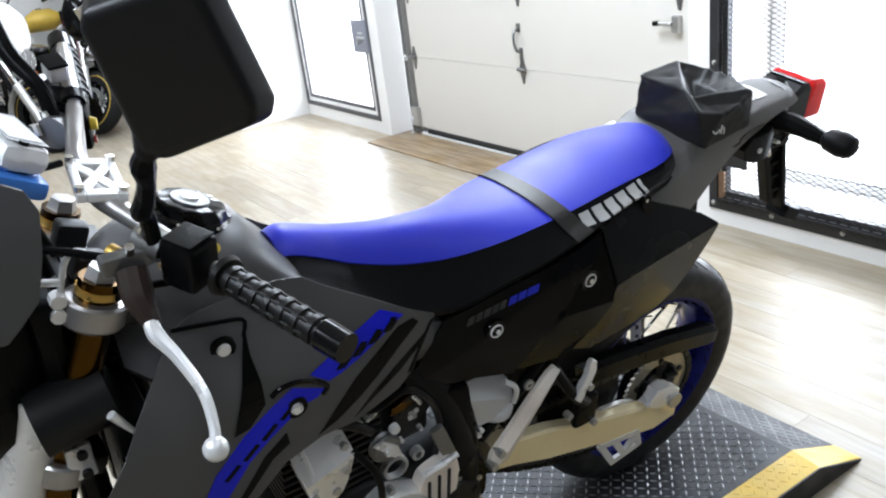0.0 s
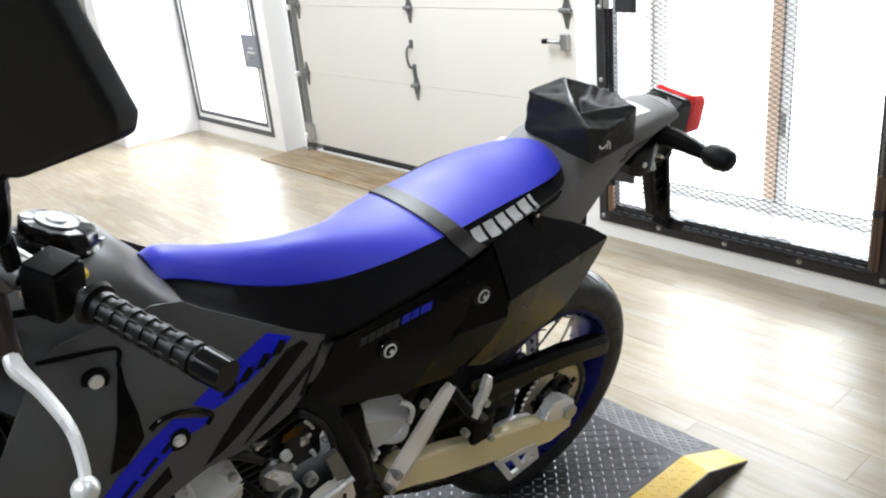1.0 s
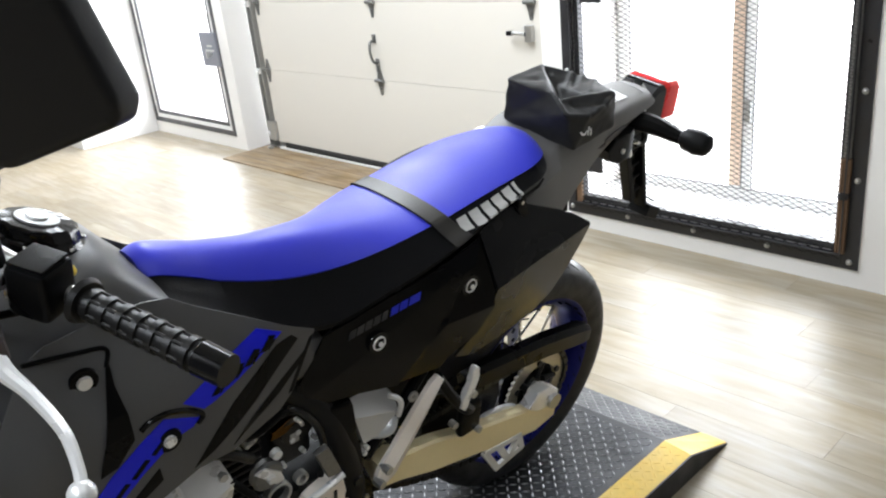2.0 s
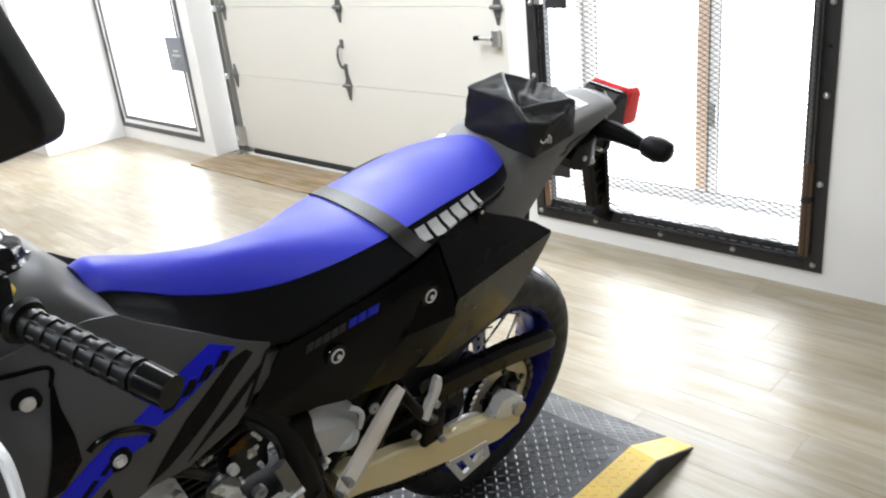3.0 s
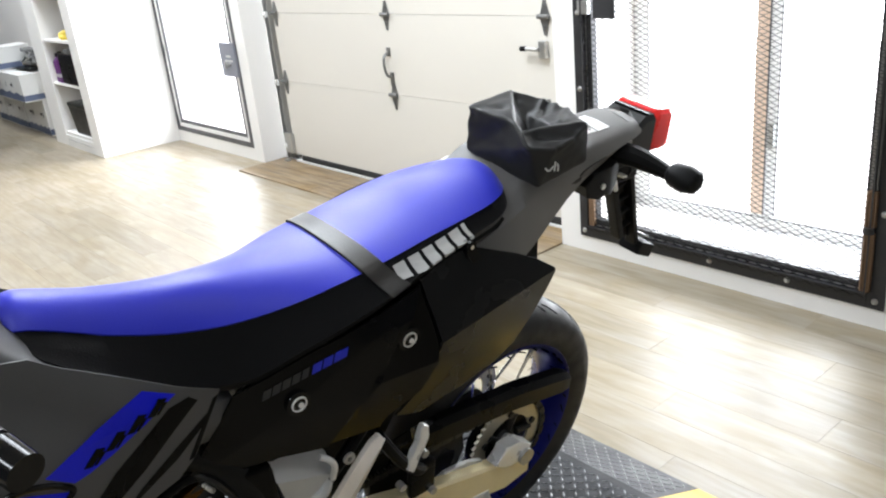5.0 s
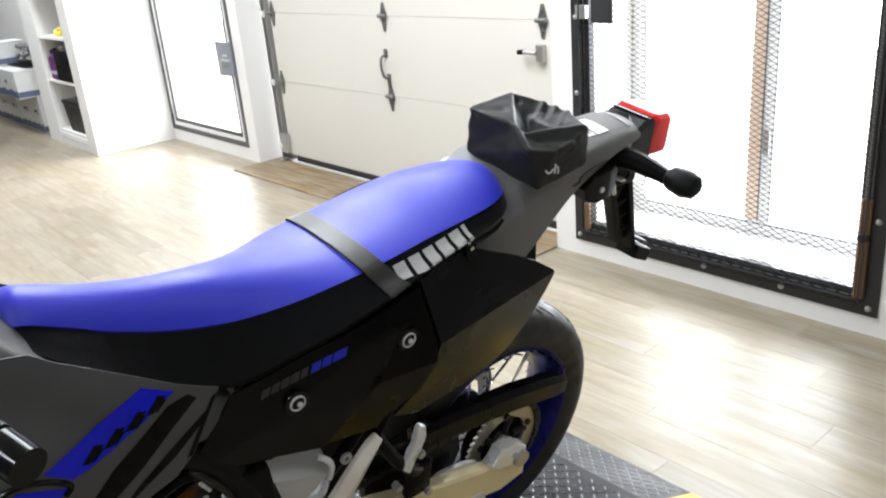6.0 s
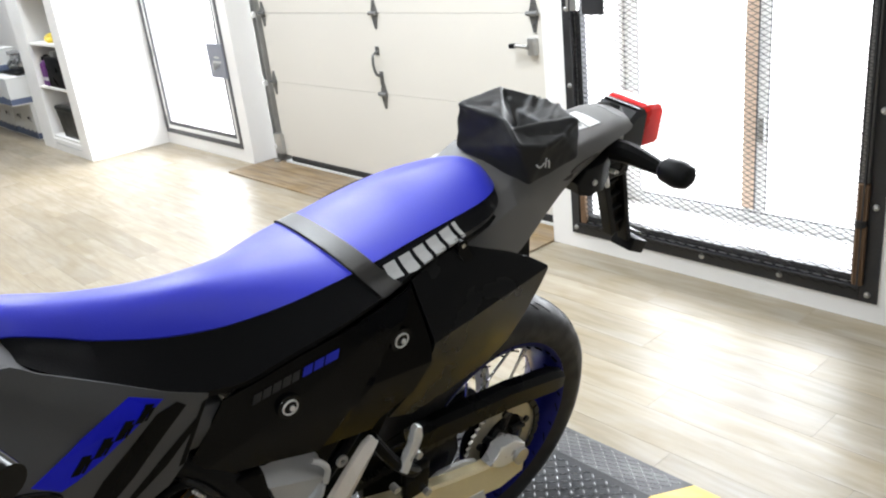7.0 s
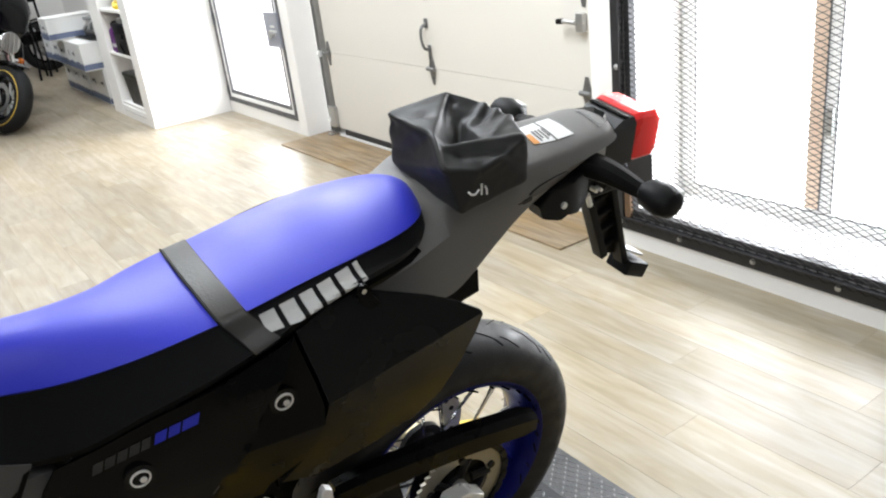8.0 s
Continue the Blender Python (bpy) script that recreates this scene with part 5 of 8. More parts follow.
for y, z in ((-0.532, 0.455), (-0.548, 0.428)):
    part("hanger_bolt", rod(bmesh.new(), (0.14, y, z), (0.163, y, z), 0.009, seg=6), "zinc", hanger)
rest = [(-0.324, 0.592), (-0.318, 0.598), (-0.307, 0.590), (-0.306, 0.566), (-0.322, 0.528), (-0.339, 0.494), (-0.352, 0.508), (-0.345, 0.530), (-0.330, 0.560)]
rear_rest = part("rear_footrest", panel(rest, lambda a, b: 0.166, -0.014, 0.03, 0.003), "bright_alu", bike, "folded silver passenger footrest")
for y, z in ((-0.302, 0.510), (-0.352, 0.455), (-0.276, 0.398)):
    part("rest_bolt", rod(bmesh.new(), (0.140, y, z), (0.156, y, z), 0.008, seg=8), "zinc", rear_rest)
bm = tube(bmesh.new(), [(0.14, -0.40, 0.60), (0.15, -0.36, 0.53), (0.145, -0.31, 0.47), (0.12, -0.27, 0.45)], 0.012)
box(bm, (0.125, -0.325, 0.392), (0.147, -0.264, 0.475), 0.01)
part("footrest_bracket", bm, "black_plastic", bike, "black footrest bracket")

# shock absorber with a blue spring and gold body, between the frame rails
bm = rod(bmesh.new(), (0.0, -0.36, 0.44), (0.0, -0.40, 0.70), 0.02)
shock = part("shock_absorber", bm, "gold", bike, "gold rear shock absorber")
turns = [(0.034 * math.cos(a), -0.365 - 0.0055 * a * 0.6 + 0.034 * math.sin(a), 0.46 + 0.0052 * a) for a in np.linspace(0, 12 * math.pi, 150)]
part("spring", tube(bmesh.new(), turns, 0.0055, 1, 6, False), "blue_print", shock, "blue coil spring")

# frame tubes
for s in (1, -1):
    bm = tube(bmesh.new(), [(0.04 * s, -1.06, 0.93), (0.09 * s, -0.90, 0.84), (0.10 * s, -0.74, 0.74), (0.115 * s, -0.655, 0.65), (0.122 * s, -0.615, 0.52), (0.12 * s, -0.595, 0.40), (0.10 * s, -0.64, 0.27)], [0.026, 0.026, 0.024, 0.026, 0.030, 0.028, 0.02], seg=12)
    part("frame_spar", bm, "matt_black", bike, "black frame spar")
    bm = tube(bmesh.new(), [(0.11 * s, -0.70, 0.75), (0.125 * s, -0.52, 0.84), (0.115 * s, -0.25, 0.90), (0.07 * s, 0.12, 0.925)], 0.014)
    part("subframe_tube", bm, "black_plastic", bike, "black subframe tube")
    bm = tube(bmesh.new(), [(0.12 * s, -0.56, 0.48), (0.122 * s, -0.42, 0.62), (0.10 * s, -0.22, 0.86)], 0.012)
    part("subframe_strut", bm, "black_plastic", bike, "black subframe strut")
    bm = tube(bmesh.new(), [(0.03 * s, -1.13, 0.86), (0.05 * s, -1.10, 0.60), (0.07 * s, -1.04, 0.34), (0.10 * s, -0.90, 0.22), (0.10 * s, -0.70, 0.21)], 0.016)
    part("frame_cradle", bm, "black_plastic", bike, "black frame cradle tube")

part("pivot_plate", panel([(-0.655, 0.662), (-0.606, 0.660), (-0.594, 0.580), (-0.575, 0.480), (-0.548, 0.405), (-0.552, 0.335), (-0.625, 0.350), (-0.638, 0.470), (-0.652, 0.600)], lambda a, b: 0.143 - 0.10 * abs(a + 0.61), -0.030, 0.03, 0.005), "black_plastic", bike, "black frame plate at the swingarm pivot")
for y, z in ((-0.600, 0.470), (-0.585, 0.385)):
    part("pivot_bolt", rod(bmesh.new(), (0.145, y, z), (0.156, y, z), 0.010, seg=6), "dark_alu", bike)

# engine
bm = new_box((-0.14, -0.98, 0.25), (0.125, -0.56, 0.50), 0.05)
engine = part("engine", bm, "dark_alu", bike, "dark and silver single-cylinder engine", 45)
part("cylinder", new_box((-0.085, -0.94, 0.48), (0.09, -0.78, 0.66), 0.02), "dark_alu", engine, "finned dark cylinder")
for k in range(9):
    z = 0.50 + 0.017 * k
    part("cooling_fin", new_box((-0.10, -0.955, z), (0.105, -0.765, z + 0.008), 0.003), "dark_alu", engine)
def head_x(y, z):
    """Head cover: an upper facet that leans in over a crease, and an upright lower one."""
    crease = 0.587 + 0.375 * (y + 0.919)
    return 0.138 - 0.62 * max(0.0, z - crease) - 0.12 * max(0.0, crease - z)


head = [(-0.942, 0.664), (-0.930, 0.680), (-0.894, 0.686), (-0.858, 0.680), (-0.845, 0.655), (-0.836, 0.617), (-0.846, 0.560), (-0.862, 0.520), (-0.890, 0.512), (-0.918, 0.535), (-0.936, 0.610)]
cam_cover = part("head_cover", panel(head, head_x, -0.050, 0.03, 0.004, [((-0.919, 0.587), (-0.839, 0.617))]), "bright_alu", engine, "cast silver cylinder head cover", 25)
part("cover_rib", tube(bmesh.new(), [(head_x(a, b) + 0.001, a, b) for a, b in ((-0.928, 0.672), (-0.916, 0.630), (-0.912, 0.594))], 0.004), "bright_alu", cam_cover)
for y, z in ((-0.915, 0.553), (-0.872, 0.540), (-0.853, 0.585), (-0.850, 0.632)):
    part("cover_bolt", rod(bmesh.new(), (0.10, y, z), (head_x(y, z) + 0.006, y, z), 0.008, seg=6), "zinc", cam_cover)
for (y, z, r, x, mat, name) in ((-0.77, 0.40, 0.085, 0.128, "alu", "generator_cover"), (-0.62, 0.37, 0.055, 0.125, "dark_alu", "sprocket_cover")):
    bm = bmesh.new()
    rings = []
    for dx, k in ((-0.03, 1.0), (0.012, 1.0), (0.024, 0.9), (0.028, 0.6), (0.026, 0.25)):
        rings.append([(x + dx, y + r * k * math.sin(a), z + r * k * math.cos(a) * 0.95) for a in np.linspace(0, 2 * math.pi, 28, endpoint=False)])
    cov = part(name, loft(bm, rings), mat, engine, "", 40)
    for k in range(6):
        a = 2 * math.pi * k / 6
        part("case_bolt", rod(bmesh.new(), (x, y + r * 1.02 * math.sin(a), z + r * 0.98 * math.cos(a)), (x + 0.018, y + r * 1.02 * math.sin(a), z + r * 0.98 * math.cos(a)), 0.007, seg=6), "zinc", cov)
# carburettor and hoses
bm = bmesh.new()
rod(bm, (0.02, -0.70, 0.64), (0.115, -0.70, 0.635), 0.034)
box(bm, (0.04, -0.745, 0.55), (0.105, -0.665, 0.63), 0.012)
rod(bm, (0.07, -0.76, 0.655), (0.07, -0.63, 0.665), 0.026)
carb = part("carburettor", bm, "dark_alu", bike, "dark carburettor with silver screws")
part("carb_cap", rod(bmesh.new(), (0.110, -0.745, 0.604), (0.121, -0.745, 0.604), 0.0105, 0.009, 14), "white", carb, "white plastic cap")
for y, z, r in ((-0.712, 0.614, 0.006), (-0.700, 0.625, 0.0065), (-0.811, 0.654, 0.005), (-0.797, 0.653, 0.0055), (-0.654, 0.614, 0.004), (-0.69, 0.575, 0.005), (-0.73, 0.565, 0.005), (-0.665, 0.590, 0.005)):
    part("carb_screw", rod(bmesh.new(), (0.106, y, z), (0.117, y, z), r, r * 0.8, 10), "bright_alu", carb)
part("link_plate", new_box((0.108, -0.716, 0.606), (0.116, -0.698, 0.628), 0.002), "zinc", carb)
part("cover_plate", panel([(-0.752, 0.636), (-0.748, 0.652), (-0.712, 0.668), (-0.700, 0.656), (-0.716, 0.640)], lambda a, b: 0.116, -0.010, 0.02, 0.003), "bronze", carb, "dark brown plate")
for pts in ([(0.112, -0.790, 0.652), (0.120, -0.784, 0.668), (0.112, -0.776, 0.678)], [(0.110, -0.752, 0.680), (0.122, -0.738, 0.687), (0.116, -0.716, 0.682)], [(0.110, -0.708, 0.664), (0.121, -0.700, 0.655), (0.116, -0.692, 0.640)]):
    part("link_rod", tube(bmesh.new(), pts, 0.0042), "bright_alu", carb)
# throttle pulley with its bright arm
pulley = part("throttle_pulley", spin([(0.100, 0.006), (0.100, 0.026), (0.104, 0.030), (0.110, 0.026), (0.116, 0.030), (0.120, 0.026), (0.120, 0.006)], (0, -0.764, 0.566), 28), "worn_steel", carb, "grey throttle pulley")
part("arm", panel([(-0.792, 0.590), (-0.772, 0.594), (-0.742, 0.566), (-0.736, 0.545), (-0.752, 0.542), (-0.766, 0.562)], lambda a, b: 0.124, -0.005, 0.02, 0.0015), "bright_alu", pulley, "bright pulley arm")
part("pivot_nut", rod(bmesh.new(), (0.12, -0.764, 0.566), (0.131, -0.764, 0.566), 0.008, seg=6), "bright_alu", pulley)
for y, z, r in ((-0.748, 0.512, 0.026), (-0.700, 0.520, 0.013)):
    part("seal_ring", spin([(0.110, r - 0.006), (0.110, r), (0.123, r), (0.125, r - 0.003), (0.123, r - 0.006)], (0, y, z), 28), "zinc", engine, "machined metal ring")
part("relay_box", panel([(-0.695, 0.599), (-0.671, 0.607), (-0.641, 0.528), (-0.670, 0.531)], lambda a, b: 0.160, -0.012, 0.03, 0.003), "worn_steel", engine, "small brownish grey plate")
# front chain cover with a bright upper rim
chain_cover = part("chain_cover", panel([(-0.704, 0.486), (-0.634, 0.504), (-0.625, 0.457), (-0.635, 0.395), (-0.70, 0.385), (-0.722, 0.440)], lambda a, b: 0.150, -0.03, 0.03, 0.004), "pale_alu", engine, "pale aluminium chain cover")
part("rim", tube(bmesh.new(), [(0.148, -0.706, 0.489), (0.150, -0.670, 0.498), (0.150, -0.632, 0.508)], 0.0068), "bright_alu", chain_cover)
for k in range(3):
    part("rib", new_box((0.150, -0.698 + 0.022 * k, 0.40), (0.154, -0.692 + 0.022 * k, 0.470 + 0.005 * k), 0.001), "dark_alu", chain_cover)
for pts, r, mat in (
        ([(0.10, -0.86, 0.72), (0.13, -0.80, 0.69), (0.12, -0.73, 0.69), (0.11, -0.68, 0.66)], 0.008, "black_plastic"),
        ([(0.13, -0.84, 0.62), (0.145, -0.80, 0.55), (0.14, -0.79, 0.46), (0.12, -0.80, 0.40)], 0.007, "black_plastic"),
        ([(0.10, -0.74, 0.70), (0.13, -0.70, 0.68), (0.13, -0.66, 0.60), (0.12, -0.66, 0.50)], 0.006, "dark_alu"),
        ([(0.11, -0.90, 0.70), (0.135, -0.84, 0.68), (0.13, -0.80, 0.64)], 0.009, "dark_alu")):
    part("hose", tube(bmesh.new(), pts, r), mat, carb)
# silver reservoir box under the side cover
def oil_x(y, z):
    crease = 0.602 - 0.40 * (y + 0.592)
    return 0.131 - 0.85 * max(0.0, z - crease)


oil = part("oil_tank", panel([(-0.602, 0.635), (-0.551, 0.650), (-0.486, 0.590), (-0.484, 0.540), (-0.520, 0.528), (-0.570, 0.527), (-0.592, 0.602)], oil_x, -0.070, 0.03, 0.0, [((-0.592, 0.602), (-0.486, 0.5596))]), "silver_paint", bike, "silver grey oil tank under the side cover", 0)
part("elbow", tube(bmesh.new(), [(0.09, -0.545, 0.515), (0.118, -0.530, 0.522), (0.130, -0.510, 0.528), (0.122, -0.495, 0.545)], 0.013), "silver_paint", oil, "grey hose elbow")
for y, z in ((-0.566, 0.518), (-0.572, 0.508)):
    part("tank_screw", rod(bmesh.new(), (0.12, y, z), (0.138, y, z), 0.0055, seg=8), "bright_alu", oil)
part("hose_clip", tube(bmesh.new(), [(0.130, -0.512, 0.611), (0.137, -0.498, 0.602), (0.139, -0.489, 0.584), (0.134, -0.490, 0.552)], 0.0055), "white", oil, "white hose clip")
part("eyelet", spin([(0.14, 0.005), (0.14, 0.011), (0.145, 0.011), (0.145, 0.005)], (0, -0.462, 0.588), 16), "zinc", oil)

# gear lever, side stand
bm = tube(bmesh.new(), [(0.13, -0.66, 0.36), (0.16, -0.72, 0.37), (0.165, -0.82, 0.36), (0.17, -0.87, 0.355)], 0.008)
rod(bm, (0.165, -0.87, 0.355), (0.205, -0.87, 0.355), 0.011)
part("gear_lever", bm, "alu", bike, "silver gear lever")
footrest = part("footrest", new_box((0.13, -0.66, 0.315), (0.225, -0.615, 0.345), 0.008), "worn_steel", bike, "worn metal rider footrest with teeth")
for k in range(6):
    part("tooth", new_box((0.135 + 0.016 * k, -0.665, 0.343), (0.142 + 0.016 * k, -0.61, 0.353), 0.001), "worn_steel", footrest)
bm = tube(bmesh.new(), [(0.125, -0.62, 0.30), (0.22, -0.60, 0.17), (0.315, -0.58, 0.0785)], [0.014, 0.012, 0.011], seg=10)
box(bm, (-0.03, -0.025, -0.006), (0.03, 0.025, 0.006), 0.003, pose(0.322, -0.58, 0.0805, 0, -13, 0))
part("side_stand", bm, "black_plastic", bike, "black side stand, down")

# ---- tank, shrouds and front ----
TANK_Y = [-1.15, -1.10, -1.02, -0.95, -0.90, -0.84, -0.77, -0.70, -0.645]
TANK = [  # top z, half width at shoulder, shoulder z, half width low, low z
    (1.035, 0.060, 1.02, 0.105, 0.93), (1.060, 0.085, 1.035, 0.140, 0.90), (1.066, 0.110, 1.034, 0.160, 0.87), (1.055, 0.108, 1.018, 0.160, 0.84), (1.000, 0.110, 0.968, 0.156, 0.81),
    (0.930, 0.122, 0.900, 0.149, 0.79), (0.872, 0.130, 0.852, 0.138, 0.77), (0.832, 0.124, 0.815, 0.126, 0.75), (0.812, 0.114, 0.800, 0.116, 0.74),
]
rings = []
for y, top, sx, sz, lx, lz in lerp_rows(TANK_Y, TANK, 5):
    half = [(0, top), (sx * 0.5, top - 0.002), (sx * 0.85, sz + (top - sz) * 0.55), (sx, sz), (0.5 * (sx + lx) + 0.006, 0.5 * (sz + lz)), (lx, lz), (lx - 0.02, lz - 0.02), (0, lz - 0.02)]
    rings.append([(x, y, z) for x, z in half] + [(-x, y, z) for x, z in half[-2:0:-1]])
tank = part("fuel_tank", loft(bmesh.new(), rings), "tank_plastic", bike, "gloss dark grey plastic fuel tank", 45)
bm = bmesh.new()
rings = []
for z, r in ((1.055, 0.052), (1.072, 0.052), (1.076, 0.048), (1.080, 0.046), (1.092, 0.044), (1.096, 0.040), (1.097, 0.02)):
    rings.append([(0.01 + r * math.cos(a) * (1.0 + (0.05 if k % 3 == 0 and z > 1.078 else 0)), -1.0 + r * math.sin(a) * (1.0 + (0.05 if k % 3 == 0 and z > 1.078 else 0)), z - 0.02 * (r * math.sin(a)) / 0.05) for k, a in enumerate(np.linspace(0, 2 * math.pi, 36, endpoint=False))])
cap = part("fuel_cap", loft(bm, rings), "gloss_black", tank, "black locking fuel cap with a chrome face", 40)
part("cap_face", disc(bmesh.new(), (0.01, -1.0, 1.0975), (0, 0.38, 1), 0.027, 0.004, 28), "worn_steel", cap, "brushed steel cap face")
part("key_cover", disc(bmesh.new(), (0.01, -1.0, 1.100), (0, 0.38, 1), 0.013, 0.006, 16), "bright_alu", cap)
for k in range(6):
    a = 2 * math.pi * k / 6 + 0.4
    part("cap_screw", disc(bmesh.new(), (0.01 + 0.049 * math.cos(a), -1.0 + 0.049 * math.sin(a), 1.074 - 0.018 * math.sin(a)), (0, 0.3, 1), 0.0045, 0.004, 8), "chrome", cap)


def shroud_x(y, z):
    """Left shroud: flat at the rear corner, swelling out to the front."""
    u = (-0.65 - y) / 0.5
    return 0.124 + 0.075 * max(0.0, u) - 0.38 * max(0.0, z - 0.87) - 0.05 * max(0.0, 0.74 - z)


SHROUD = [(-0.668, 0.834), (-0.690, 0.790), (-0.717, 0.742), (-0.747, 0.717), (-0.838, 0.700), (-0.90, 0.712), (-0.969, 0.700), (-1.04, 0.648), (-1.10, 0.60), (-1.16, 0.60), (-1.235, 0.78), (-1.235, 0.80), (-1.165, 0.90), (-1.09, 0.990), (-1.06, 1.000), (-1.0, 1.000), (-0.93, 0.996), (-0.892, 0.986), (-0.864, 0.964), (-0.791, 0.916), (-0.73, 0.875)]
for s in (1, -1):
    bm = panel(SHROUD, shroud_x, -0.002, 0.03)
    shroud = part("tank_shroud", bm if s > 0 else mirrored(bm, 0.72), "tank_plastic", bike, "gloss dark grey shroud with blue and black graphics", 30)
    if s < 0:
        continue

    def graphic(name, poly, mat, lift=0.0012):
        part(name, panel(poly, lambda a, b: shroud_x(a, b) + lift, -0.001, 0.03), mat, shroud, "", 0)
    # upper blue flash and its dark lettering bars
    graphic("blue_flash", [(-0.776, 0.892), (-0.735, 0.868), (-0.780, 0.846), (-0.829, 0.827), (-0.862, 0.818), (-0.882, 0.816), (-0.913, 0.846), (-0.882, 0.859), (-0.843, 0.875)], "blue_print")
    for k in range(4):
        y0 = -0.868 + 0.0300 * k
        z0 = 0.830 + 0.0080 * k
        graphic("flash_bar", [(y0, z0), (y0 + 0.010, z0 - 0.003), (y0 + 0.030, z0 + 0.015), (y0 + 0.019, z0 + 0.020)], "black_plastic", 0.0024)
        graphic("flash_bar", [(y0 + 0.013, z0 - 0.003), (y0 + 0.016, z0 - 0.004), (y0 + 0.030, z0 + 0.009), (y0 + 0.026, z0 + 0.011)], "black_plastic", 0.0024)
    # lower blue flash
    graphic("blue_flash", [(-0.945, 0.840), (-0.891, 0.807), (-0.902, 0.797), (-0.926, 0.797), (-0.956, 0.784), (-0.989, 0.768), (-1.027, 0.745), (-1.075, 0.69), (-1.115, 0.70), (-1.080, 0.755), (-1.029, 0.799), (-0.982, 0.824)], "blue_print")
    for k in range(4):
        y0 = -1.070 + 0.033 * k
        z0 = 0.738 + 0.019 * k
        graphic("flash_bar", [(y0, z0), (y0 + 0.006, z0 - 0.005), (y0 + 0.030, z0 + 0.012), (y0 + 0.024, z0 + 0.017)], "black_plastic", 0.0024)
    # black wedges
    graphic("black_wedge", [(-0.716, 0.851), (-0.747, 0.849), (-0.785, 0.823), (-0.832, 0.793), (-0.872, 0.755), (-0.908, 0.719), (-0.872, 0.728), (-0.830, 0.748), (-0.791, 0.772), (-0.745, 0.808), (-0.704, 0.838)], "black_plastic")
    graphic("black_wedge", [(-0.692, 0.806), (-0.702, 0.788), (-0.745, 0.757), (-0.792, 0.735), (-0.838, 0.712), (-0.800, 0.743), (-0.752, 0.772)], "black_plastic")
    graphic("black_wedge", [(-0.962, 0.762), (-1.003, 0.738), (-1.055, 0.675), (-1.045, 0.668), (-0.99, 0.725), (-0.959, 0.738)], "black_plastic")
    graphic("edge_line", [(-0.672, 0.828), (-0.680, 0.826), (-0.728, 0.742), (-0.719, 0.742)], "black_plastic")
    # intake opening as a flat black patch for the shade inside, and its lip
    graphic("intake", [(-0.993, 0.966), (-1.017, 0.891), (-1.043, 0.809), (-1.019, 0.810), (-0.990, 0.838), (-0.991, 0.880), (-0.996, 0.920)], "black_plastic", 0.003)
    rim_pts = [(-0.98, 0.844), (-0.966, 0.850), (-0.939, 0.847), (-0.908, 0.831), (-0.886, 0.809), (-0.895, 0.798)]
    part("intake_lip", tube(bmesh.new(), [(shroud_x(a, b) + 0.001, a, b) for a, b in rim_pts], 0.0042), "gloss_black", shroud)
    part("top_seam", tube(bmesh.new(), [(shroud_x(a, b) + 0.001, a, b) for a, b in [(-1.09, 0.992), (-1.03, 0.978), (-0.992, 0.966), (-0.998, 0.945)]], 0.0030), "black_plastic", shroud)
    for y, z in ((-1.030, 0.942), (-0.942, 0.800)):
        x = shroud_x(y, z)
        part("bolt_well", rod(bmesh.new(), (x - 0.002, y, z), (x + 0.003, y, z), 0.019, 0.018, 20), "black_plastic", shroud)
        part("shroud_bolt", rod(bmesh.new(), (x, y, z), (x + 0.007, y, z), 0.0105, 0.009, 14), "bright_alu", shroud)

# radiator block behind the shroud
part("radiator", new_box((0.03, -1.19, 0.60), (0.17, -1.14, 0.90), 0.01), "black_plastic", bike, "black radiator")
part("radiator", new_box((-0.17, -1.19, 0.60), (-0.03, -1.14, 0.90), 0.01), "black_plastic", bike, "black radiator")

# fork, clamps, front wheel
fork_top, fork_low = Vector((0.102, -1.150, 1.075)), Vector((0.102, -1.46, 0.30))
fork_dir = (fork_low - fork_top).normalized()
for s in (1, -1):
    a, b = fork_top.copy(), fork_low.copy()
    a.x *= s
    b.x *= s
    # the legs are gold; their dark tone puts in the shade around them
    bm = rod(bmesh.new(), a, a + fork_dir * 0.50, 0.0265, 0.0285)
    leg = part("fork_leg", bm, "bronze", bike, "gold upside-down fork leg, darkened in colour for shade")
    part("fork_sleeve", rod(bmesh.new(), (0.120 * s, -1.272, 0.903), (0.120 * s, -1.178, 0.915), 0.046, 0.043, 24), "mirror_shell", leg, "black rubber boot behind the clamp")
    c0 = a + Vector((-0.008 * s, -0.040, 0.016))
    part("fork_sleeve_clamp", rod(bmesh.new(), c0 + fork_dir * 0.172, c0 + fork_dir * 0.345, 0.039, 0.036, 24), "bright_alu", leg, "silver clamp beside the sleeve")
    part("fork_collar", rod(bmesh.new(), a + fork_dir * 0.012, a + fork_dir * 0.022, 0.0275, 0.0275, 24), "gold", leg, "bright gold collar")
    part("fork_cap", rod(bmesh.new(), a - fork_dir * 0.016, a + fork_dir * 0.002, 0.017, 0.021, 6), "zinc", leg)
    part("fork_slider", rod(bmesh.new(), a + fork_dir * 0.50, b, 0.023), "dark_alu", leg)
    part("fork_guard", box(bmesh.new(), (b.x - 0.03, b.y - 0.045, 0.26), (b.x + 0.03, b.y + 0.04, 0.55), 0.015), "black_plastic", leg)
